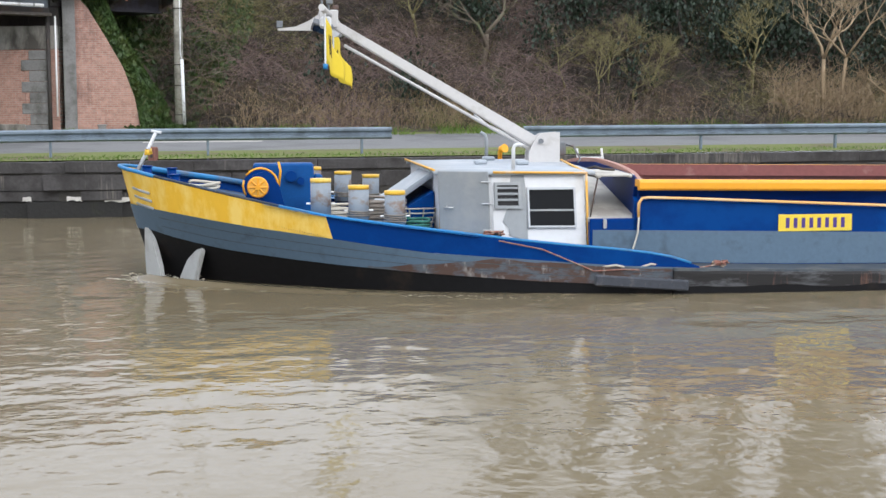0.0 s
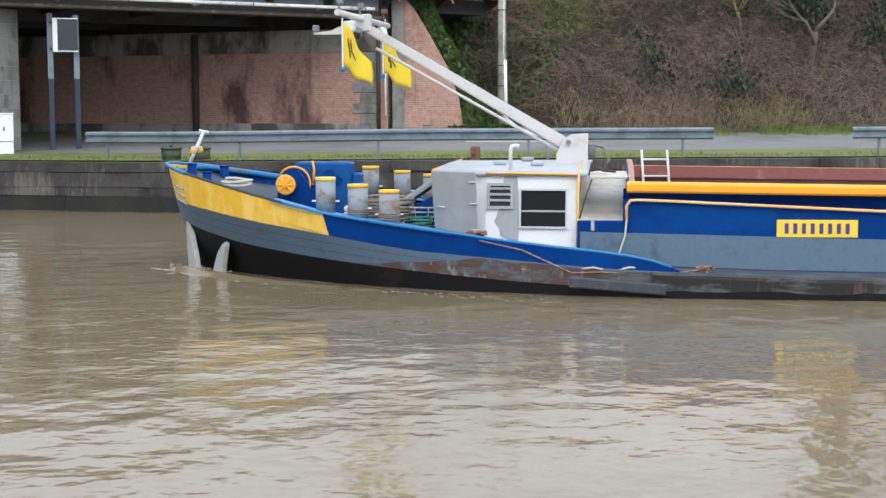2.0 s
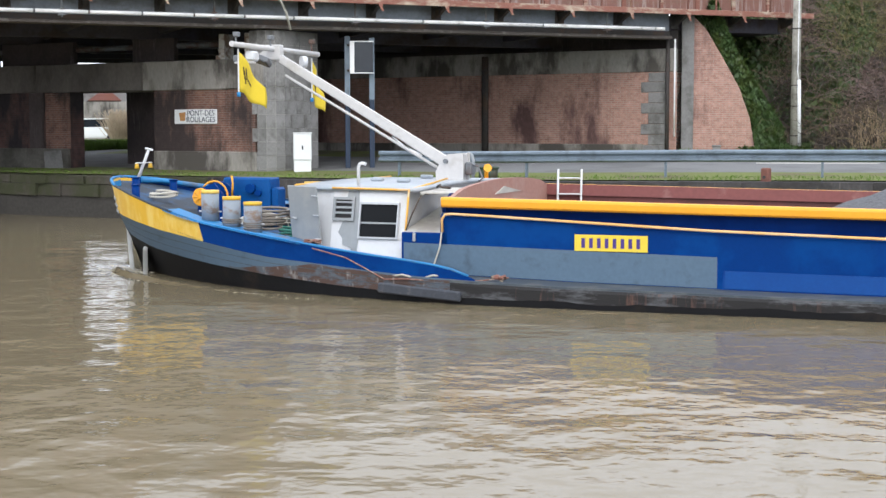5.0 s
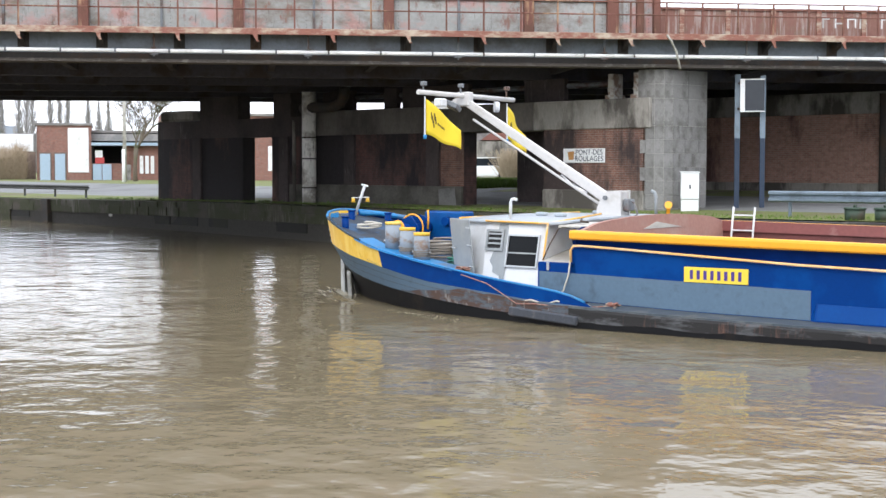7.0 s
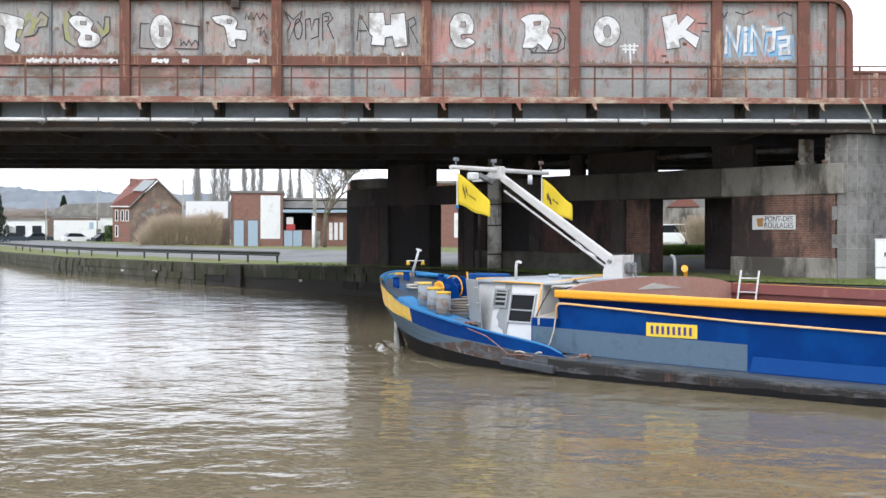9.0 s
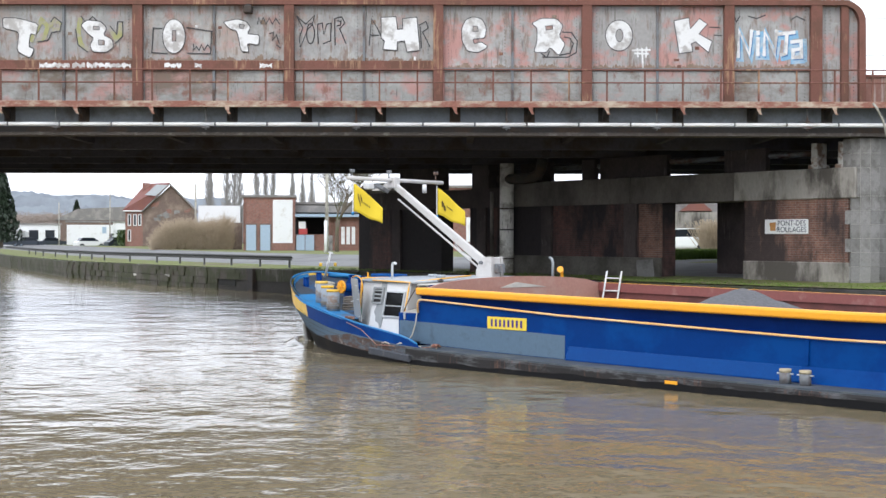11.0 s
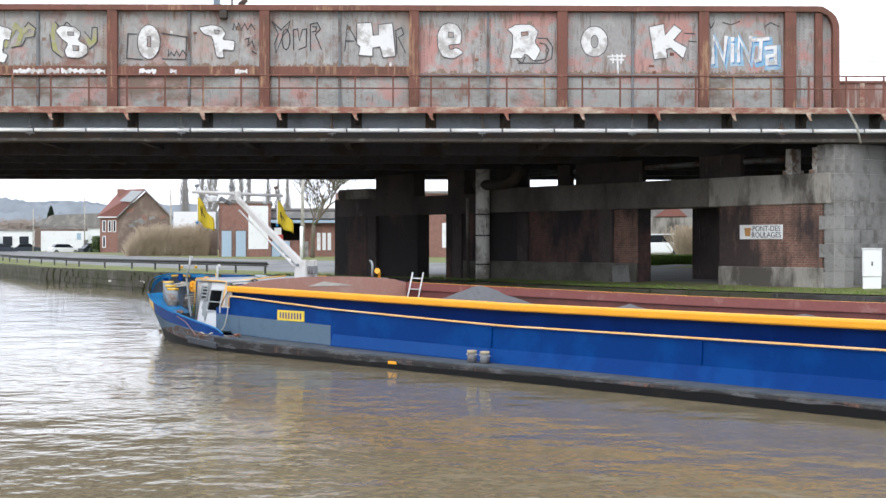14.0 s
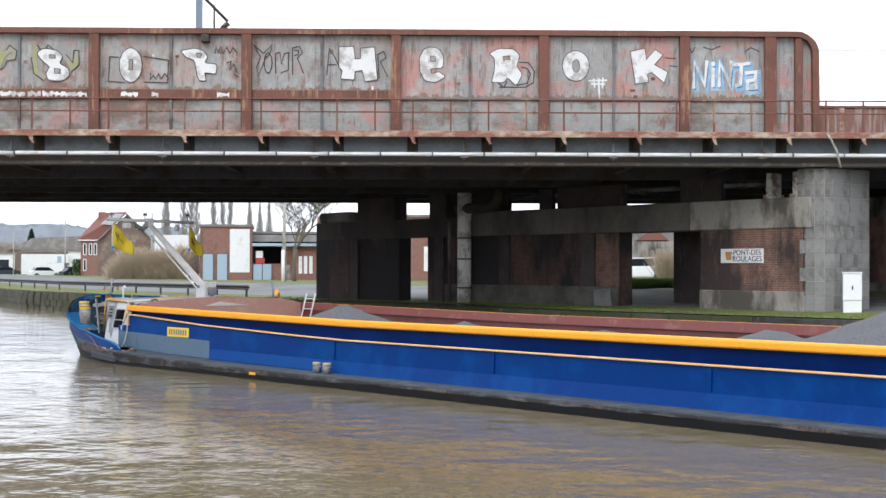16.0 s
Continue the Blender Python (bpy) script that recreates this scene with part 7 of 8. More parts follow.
def wall_plate(bm, outline, t0=0.0, t1=0.012):
    """A plate lying on the port wall, with an outline in x, z."""
    a = [bm.verts.new((x, wall_y(x, z) + t0, z)) for x, z in outline]
    b = [bm.verts.new((x, wall_y(x, z) + t1, z)) for x, z in outline]
    bm.faces.new(a)
    bm.faces.new(b[::-1])
    for i in range(len(a)):
        j = (i + 1) % len(a)
        bm.faces.new((a[j], a[i], b[i], b[j]))
    bmesh.ops.recalc_face_normals(bm, faces=bm.faces[:])


def rect(x0, x1, z0, z1):
    return [(x0, z0), (x1, z0), (x1, z1), (x0, z1)]


def cabin():
    g = barge
    low = [(-4.2, 2.40), (-4.93, 2.80), (-6.25, 2.91)]
    top = [(-4.2, 2.30), (-4.93, 2.55), (-6.25, 2.63)]
    bm = B()
    rings = []
    for pts, z in ((low, 0.4), (top, 1.655)):
        ring = [(x, y) for x, y in pts] + [(x, 2 * CY - y) for x, y in pts[::-1]]
        rings.append([bm.verts.new((x, y, z - 0.012 * max(0, -4.93 - x))) for x, y in ring])
    n = len(rings[0])
    for k in range(n):
        bm.faces.new((rings[0][k], rings[0][(k + 1) % n], rings[1][(k + 1) % n], rings[1][k]))
    part("cabin_wall", bm, M_CABWHITE, g, "white steel deckhouse wall")
    # sloping cream side plates and blue end plates of the recess before the hold
    for side in (1, -1):
        bm = B()
        prism(bm, [(CY + side * 2.86, 0.985), (CY + side * 0.05, 1.50), (CY + side * 0.05, 1.46), (CY + side * 2.86, 0.945)], -6.955, -6.26, m=Matrix(((0, 1, 0, 0), (1, 0, 0, 0), (0, 0, 1, 0), (0, 0, 0, 1))))
        part("sloping_plate", bm, M_CREAM, g, "cream sloping steel plate before the hold")
        bm = B()
        prism(bm, [(CY + side * 2.85, 0.5), (CY + side * 2.83, 1.50), (CY + side * 2.6, 1.60), (CY + side * 0.0, 1.70), (CY + side * 0.0, 0.5)], -6.978, -6.958, m=Matrix(((0, 1, 0, 0), (1, 0, 0, 0), (0, 0, 1, 0), (0, 0, 0, 1))))
        part("end_plate", bm, M_NAVY, g, "dark blue end plate of the hold")
    # roof with a low crown and orange edge trim
    bm = B()
    xs = (-4.12, -4.93, -6.25, -6.40)
    cols = []
    for x, yy in zip(xs, (2.33, 2.62, 2.70, 2.72)):
        cols.append([bm.verts.new((x, CY + yy2, z)) for yy2, z in ((-(yy - CY), 1.66), (-1.4, 1.695), (0, 1.71), (1.4, 1.695), (yy - CY, 1.66))])
    for a, b in zip(cols, cols[1:]):
        for k in range(4):
            f = bm.faces.new((a[k], b[k], b[k + 1], a[k + 1]))
            f.smooth = True
    geom = bmesh.ops.extrude_face_region(bm, geom=bm.faces[:])
    bmesh.ops.translate(bm, verts=[v for v in geom["geom"] if isinstance(v, bmesh.types.BMVert)], vec=(0, 0, -0.05))
    bmesh.ops.recalc_face_normals(bm, faces=bm.faces[:])
    part("cabin_roof", bm, M_ROOF, g, "pale blue-grey steel roof")
    for pts in ([(-4.93, 2.64, 1.655), (-6.27, 2.72, 1.64)], [(-6.27, 2.72, 1.64), (-6.27, 0.9, 1.76)], [(-4.2, 2.36, 1.67), (-4.2, 2.43, 0.72)], [(-6.27, 2.71, 1.64), (-6.26, 2.93, 0.62)], [(-4.12, 2.3, 1.68), (-4.1, -2.0, 1.68)]):
        bm = B()
        tube(bm, pts, 0.018, 6)
        part("edge_trim", bm, M_TRIM, g, "worn orange edge trim")
    # grey door on the slanted front corner
    d = Vector((-4.93 + 4.2, 2.80 - 2.40, 0)).normalized()
    ang = math.degrees(math.atan2(d.y, d.x))
    dm = Matrix.Translation((-4.21, 2.42, 0)) @ pose(0, 0, 0, 0, 0, ang)
    bm = B()
    block(bm, 0.03, 0.80, -0.03, 0.0, 0.72, 1.70, 0.012)
    door = part("cabin_door", bm, M_CABGREY, g, "plain grey steel door")
    door.matrix_basis = dm @ pose(0, 0, 0, 6, 0, 0) @ pose(0, -0.02, 0.0)
    bm = B()
    rod(bm, (0.16, -0.035, 1.18), (0.16, -0.09, 1.18), 0.015, seg=8)
    rod(bm, (0.14, -0.085, 1.18), (0.28, -0.085, 1.18), 0.013, seg=8)
    part("handle", bm, M_CHROME, door, "bright metal lever handle")
    for z in (0.86, 1.24, 1.55):
        bm = B()
        rod(bm, (0.70, -0.045, z), (0.84, -0.045, z), 0.012, seg=6)
        part("hinge", bm, M_CHROME, door)
    # primer patches on the white wall
    for o in ([(-5.26, 0.72), (-5.41, 0.66), (-5.42, 1.1), (-5.40, 1.42), (-5.38, 1.63), (-5.20, 1.63), (-5.18, 1.5), (-5.28, 1.4), (-5.27, 1.18), (-5.12, 1.12), (-5.06, 0.95), (-5.14, 0.86), (-5.15, 0.76)],
              [(-5.42, 0.66), (-5.36, 0.6), (-5.30, 0.68), (-5.33, 0.76)]):
        bm = B()
        wall_plate(bm, o, 0.0, 0.006)
        part("primer_patch", bm, M_CABGREY, g, "irregular grey primer patch")
    # louvre
    bm = B()
    for r_ in (rect(-4.95, -5.33, 1.47, 1.51), rect(-4.95, -5.33, 1.14, 1.18), rect(-4.95, -4.99, 1.18, 1.47), rect(-5.29, -5.33, 1.18, 1.47)):
        wall_plate(bm, r_, 0.0, 0.05)
    lv = part("louvre_frame", bm, M_CABGREY, g, "grey louvre frame")
    bm = B()
    wall_plate(bm, rect(-4.99, -5.29, 1.18, 1.47), 0.0, 0.010)
    part("louvre_back", bm, M_DARK, lv)
    for z in (1.245, 1.33, 1.415):
        bm = B()
        a = [bm.verts.new((x, wall_y(x, z) + o, z + dz)) for x, o, dz in ((-4.99, 0.012, 0.022), (-5.29, 0.012, 0.022), (-5.29, 0.045, 0.0), (-4.99, 0.045, 0.0))]
        b = [bm.verts.new(v.co + Vector((0, 0, 0.012))) for v in a]
        bm.faces.new(a)
        bm.faces.new(b[::-1])
        for i in range(4):
            bm.faces.new((a[(i + 1) % 4], a[i], b[i], b[(i + 1) % 4]))
        part("louvre_slat", bm, M_CABGREY, lv)
    # window
    bm = B()
    for r_ in (rect(-5.42, -6.11, 1.405, 1.435), rect(-5.42, -6.11, 0.87, 0.895), rect(-5.42, -5.445, 0.895, 1.405), rect(-6.085, -6.11, 0.895, 1.405)):
        wall_plate(bm, r_, 0.0, 0.045)
    wf = part("window_frame", bm, M_FRAME, g, "rounded pale grey window frame")
    for a, b in ((0.895, 1.10), (1.125, 1.405)):
        bm = B()
        wall_plate(bm, rect(-5.445, -6.085, a, b), 0.0, 0.012)
        part("pane", bm, M_PANE, wf, "dark window pane")
    bm = B()
    wall_plate(bm, rect(-5.445, -6.085, 1.10, 1.125), 0.0, 0.03)
    part("glazing_bar", bm, M_CABGREY, wf)
    # blue base under the cream panel
    bm = B()
    block(bm, -6.26, -7.02, 2.88, 3.02, 0.37, 1.0, 0.01)
    part("blue_base", bm, M_BLUE, g)
    bm = B()
    block(bm, -6.45, -6.5, 3.02, 3.05, 0.86, 1.0, 0.008)
    part("latch", bm, M_CHROME, g, "chrome toggle latch")
    # things on the roof
    for x, y in ((-5.0, 0.9), (-5.6, 1.2), (-5.35, -0.6)):
        bm = B()
        block(bm, x - 0.10, x + 0.10, y - 0.08, y + 0.08, 1.70, 1.77, 0.02)
        part("roof_vent", bm, M_ROOF, g, "low pale roof vent")
    bm = B()
    tube(bm, [(-5.27, 2.36, 1.68), (-5.27, 2.36, 1.98), (-5.29, 2.36, 2.03), (-5.34, 2.36, 2.045), (-5.40, 2.36, 2.03)], 0.028, 8)
    part("vent_pipe", bm, M_CABWHITE, g, "hooked white vent pipe")
    bm = B()
    tube(bm, [(-5.6, -2.5, 1.6), (-5.6, -2.5, 2.0), (-5.57, -2.5, 2.09), (-5.49, -2.5, 2.13)], 0.034, 10)
    part("exhaust_pipe", bm, M_CABGREY, g, "hooked grey exhaust pipe")
    bm = B()
    tube(bm, [(-5.85, -2.55, 1.62), (-5.85, -2.55, 1.76), (-5.87, -2.5, 1.83), (-5.92, -2.42, 1.85)], [0.04, 0.04, 0.06, 0.08], 12)
    rod(bm, (-5.85, -2.55, 1.6), (-5.85, -2.55, 1.64), 0.07)
    part("cowl_vent", bm, M_ORANGE, g, "yellow-orange cowl vent")
    # beige tray and pale decking before the hold
    bm = B()
    for k in range(5):
        block(bm, -6.42, -7.0, 1.45 + 0.24 * k, 1.66 + 0.24 * k, 1.60 - 0.006 * k, 1.635 - 0.006 * k, 0.008)
    block(bm, -6.44, -6.50, 1.43, 2.66, 1.56, 1.60, 0.008)
    block(bm, -6.92, -6.98, 1.43, 2.66, 1.56, 1.60, 0.008)
    part("tray", bm, M_CREAM, g, "beige slatted folding tray")
    bm = B()
    tube(bm, [(-6.45, 1.9, 1.66), (-6.55, 2.05, 1.70), (-6.62, 2.2, 1.67), (-6.8, 2.25, 1.66)], 0.02, 6)
    part("hose", bm, M_DARKSTEEL, g, "black hose end on the tray")
    bm = B()
    tube(bm, [(-6.46, 2.64, 1.58), (-6.36, 2.8, 1.28), (-6.29, 2.9, 1.02)], 0.012, 6)
    part("stay", bm, M_DARKSTEEL, g)
    # arched red bulkhead of the hold
    bm = B()
    out = []
    for k in range(13):
        y = CY + 2.7 - 5.4 * k / 12
        out.append((y, 1.55 + 0.20 * math.sin(math.pi * k / 12) ** 0.55))
    out += [(CY - 2.7, -0.9), (CY + 2.7, -0.9)]
    prism(bm, out, -7.06, -6.98, m=Matrix(((0, 1, 0, 0), (1, 0, 0, 0), (0, 0, 1, 0), (0, 0, 0, 1))))
    part("hold_bulkhead", bm, M_BULKHEAD, g, "arched rust-red hold bulkhead")
    bm = B()
    prism(bm, [(CY + 0.6, 1.5), (CY + 0.1, 1.62), (CY - 0.9, 1.5)], -7.075, -7.06, m=Matrix(((0, 1, 0, 0), (1, 0, 0, 0), (0, 0, 1, 0), (0, 0, 0, 1))))
    part("scraped_patch", bm, M_CREAM, g)
    # blue housing with a sloping grey lid before the deckhouse
    bm = B()
    prism(bm, [(-4.18, 0.6), (-4.18, 1.34), (-3.62, 1.02), (-3.62, 0.6)], -0.9, 1.75)
    part("companion_housing", bm, M_BLUE, g, "dark blue companionway housing")
    bm = B()
    prism(bm, [(-4.22, 1.60), (-3.45, 1.08), (-3.45, 1.04), (-4.22, 1.56)], -0.6, 1.5)
    prism(bm, [(-4.22, 1.66), (-3.45, 1.14), (-3.45, 1.08), (-4.22, 1.60)], 1.46, 1.52)
    part("sloping_lid", bm, M_ROOF, g, "grey sloping steel lid")


cabin()


FLAGS = []


def boom():
    g = barge
    bm = B()
    # box section, tapering to the head
    a_, b_ = Vector((-5.98, CY, 2.02)), Vector((-2.72, CY, 3.92))
    up_ = Vector((-(b_ - a_).z, 0, (b_ - a_).x)).normalized()
    ends = []
    for c_, hw, hh in ((a_, 0.07, 0.095), (b_, 0.06, 0.07)):
        ends.append([bm.verts.new(c_ + Vector((0, dy * hw, 0)) + up_ * dz * hh) for dy, dz in ((-1, -1), (1, -1), (1, 1), (-1, 1))])
    for k in range(4):
        bm.faces.new((ends[0][k], ends[0][(k + 1) % 4], ends[1][(k + 1) % 4], ends[1][k]))
    bm.faces.new(ends[0][::-1])
    bm.faces.new(ends[1])
    bmesh.ops.bevel(bm, geom=bm.edges[:], offset=0.018, segments=2, affect="EDGES")
    bmesh.ops.recalc_face_normals(bm, faces=bm.faces[:])
    part("boom", bm, M_BOOM, g, "off-white box-section crane boom")
    bm = B()
    rod(bm, (-5.9, CY + 0.1, 1.9), (-2.95, CY + 0.05, 3.55), 0.025, seg=8)
    part("brace", bm, M_BOOM, g, "thin white brace rod")
    bm = B()
    rod(bm, (-5.25, CY + 0.05, 2.27), (-5.55, CY + 0.05, 2.12), 0.035, seg=8)
    rod(bm, (-5.0, CY + 0.05, 2.46), (-5.25, CY + 0.05, 2.27), 0.02, seg=8)
    part("ram", bm, M_CHROME, g, "small hydraulic ram")
    for y0 in (CY - 0.19, CY + 0.13):
        bm = B()
        prism(bm, [(-6.36, 1.68), (-5.86, 1.68), (-5.86, 1.86), (-5.97, 2.08), (-6.08, 2.16), (-6.36, 2.18)], y0, y0 + 0.06)
        part("mast_cheek", bm, M_BOOM, g, "white boom foot plate")
    bm = B()
    block(bm, -6.34, -6.2, CY - 0.13, CY + 0.13, 1.68, 2.16, 0.01)
    part("mast_back", bm, M_BOOM, g)
    bm = B()
    rod(bm, (-6.05, CY - 0.25, 2.04), (-6.05, CY + 0.25, 2.04), 0.04)
    block(bm, -6.48, -6.36, CY - 0.15, CY + 0.1, 1.8, 2.02, 0.02)
    tube(bm, [(-6.42, CY, 2.0), (-6.6, CY + 0.1, 1.95), (-6.7, CY + 0.15, 1.75), (-6.65, CY + 0.2, 1.7)], 0.018, 6)
    part("hinge_gear", bm, M_GREYSTEEL, g)
    # head with fin, lamp box, floodlight and crossbar
    bm = B()
    block(bm, -2.86, -2.56, CY - 0.09, CY + 0.09, 3.82, 4.10, 0.02)
    part("boom_head", bm, M_BOOM, g)
    bm = B()
    prism(bm, [(-2.58, 4.05), (-2.42, 3.94), (-2.2, 3.84), (-1.92, 3.81), (-1.92, 3.78), (-2.58, 3.78)], CY - 0.03, CY + 0.03)
    part("fin", bm, M_BOOM, g, "white triangular bracket")
    bm = B()
    block(bm, -2.0, -1.9, CY - 0.05, CY + 0.05, 3.82, 3.93, 0.01)
    part("lamp_box", bm, M_GREYSTEEL, g)
    bm = B()
    rod(bm, (-2.56, 1.5, 4.05), (-2.91, -1.3, 3.99), 0.05, seg=10)
    part("crossbar", bm, M_BOOM, g, "white tubular crossbar")
    for x, y in ((-2.58, 1.35), (-2.88, -1.1), (-2.72, 0.3)):
        bm = B()
        rod(bm, (x, y, 4.0), (x + 0.02, y, 4.22), 0.018, seg=6)
        block(bm, x - 0.05, x + 0.05, y - 0.05, y + 0.05, 4.18, 4.26, 0.01)
        part("masthead_lamp", bm, M_GREYSTEEL, g, "small grey navigation lamp")
    bm = B()
    block(bm, -0.16, 0.16, -0.12, 0.12, -0.05, 0.05, 0.015)
    fl = part("floodlight", bm, M_GREYSTEEL, g, "grey floodlight")
    fl.matrix_basis = pose(-2.6, 0.42, 3.82, 25, -20, 0)
    bm = B()
    block(bm, -0.13, 0.13, -0.1, 0.1, -0.058, -0.05)
    part("lens", bm, M_GLASSDARK, fl)
    bm = B()
    rod(bm, (-2.92, -0.75, 3.83), (-2.85, -0.68, 3.83), 0.11, 0.11, 16)
    part("searchlight", bm, M_CABWHITE, g, "round white lamp")
    bm = B()
    block(bm, -2.72, -2.55, 0.75, 1.0, 3.78, 3.95, 0.03)
    part("junction_box", bm, M_CABWHITE, g)
    # flags on short staffs
    for (x, y, zt, zb), bend, lab in (((-2.61, 1.35, 3.97, 3.2), 0.5, "crumpled yellow flag"), ((-2.84, -1.17, 3.92, 3.15), -0.3, "yellow flag blown aft")):
        bm = B()
        rod(bm, (x, y, zt), (x, y, zb), 0.014, seg=6)
        st = part("flag_staff", bm, M_CABWHITE, g)
        bm = B()
        rod(bm, (x, y, zb - 0.05), (x, y, zb + 0.03), 0.035, seg=8)
        part("tip", bm, M_LBLUE, st, "blue end cap")
        bm = B()
        n, mrows = 12, 7
        cells = []
        for i in range(n + 1):
            u = i / n
            col = []
            for j in range(mrows + 1):
                v = j / mrows
                py = 0.08 * math.sin(u * 7 + v * 1.5) * u
                z1 = zt - 0.05 - 0.60 * u ** 1.15
                z0 = zb + 0.04 - 0.30 * u + 0.02 * math.sin(u * 9)
                col.append(bm.verts.new((-0.02 - 0.70 * u, py, z1 + (z0 - z1) * v)))
            cells.append(col)
        for a, b in zip(cells, cells[1:]):
            for j in range(mrows):
                bm.faces.new((a[j], a[j + 1], b[j + 1], b[j])).smooth = True
        geom = bmesh.ops.extrude_face_region(bm, geom=bm.faces[:])
        bmesh.ops.translate(bm, verts=[v for v in geom["geom"] if isinstance(v, bmesh.types.BMVert)], vec=(0, 0.006, 0))
        cloth = part("flag", bm, M_FLAG, g, lab)
        cloth.matrix_basis = pose(x, y, 0, 0, 0, 60)
        FLAGS.append((cloth, x, y))
        rp = random.Random(int(zt * 100))
        for k in range(9):
            u, v = (0.16 + 0.03 * k, 0.35 + 0.3 * rp.random()) if k < 5 else (0.36 + 0.06 * (k - 5), 0.5)
            bm = B()
            z1, z0 = zt - 0.05 - 0.60 * u ** 1.15, zb + 0.04 - 0.30 * u
            zz, py, hh = z1 + (z0 - z1) * v, 0.08 * math.sin(u * 7 + v * 1.5) * u, 0.07 if k < 5 else 0.025
            prism(bm, [(-0.02 - 0.70 * u - 0.018, zz - hh), (-0.02 - 0.70 * u + 0.004, zz - hh), (-0.02 - 0.70 * u + 0.018, zz + hh), (-0.02 - 0.70 * u - 0.002, zz + hh)], py - 0.008, py + 0.014)
            part("print", bm, M_FLAGMARK, cloth)


boom()


def bollard(x, y, zb, zt, r, wraps, rim=None, paint=None):
    bm = B()
    rod(bm, (x, y, zb), (x, y, zt - 0.05), r, seg=18)
    body = part("bollard", bm, paint or M_BOLLARD, barge, "blue-grey steel bollard with rust and wire marks")
    bm = B()
    rod(bm, (x, y, zt - 0.055), (x, y, zt), r * 1.03, seg=18)
    part("cap", bm, rim or M_YELLOW, body, "painted rim")
    bm = B()
    rod(bm, (x - r - 0.06, y, zb + 0.16), (x + r + 0.06, y, zb + 0.16), 0.014, seg=6)
    part("pin", bm, M_CHROME, body)
    for k in range(wraps):
        bm = B()
        z = zb + 0.08 + 0.035 * k
        tube(bm, [(x + (r + 0.008) * math.cos(t * math.pi / 6), y + (r + 0.008) * math.sin(t * math.pi / 6), z + 0.01 * math.sin(t * math.pi / 6 + k)) for t in range(12)], 0.012, 5, closed=True)
        part("wire_turn", bm, M_WIREROPE, body)


for bx, by, bz, wr in ((-2.49, 2.20, 1.57, 0), (-3.02, 2.44, 1.48, 3), (-3.52, 2.66, 1.41, 4)):
    bollard(bx, by, bz - 0.52, bz, 0.148, wr)
    bollard(bx, 2 * CY - by, bz - 0.52, bz, 0.148, wr)
for bx in (-16.31, -16.69):
    bollard(bx, 3.36, deckz(bx), 0.49, 0.095, 0, M_PEACHDULL, M_GREYSTEEL)


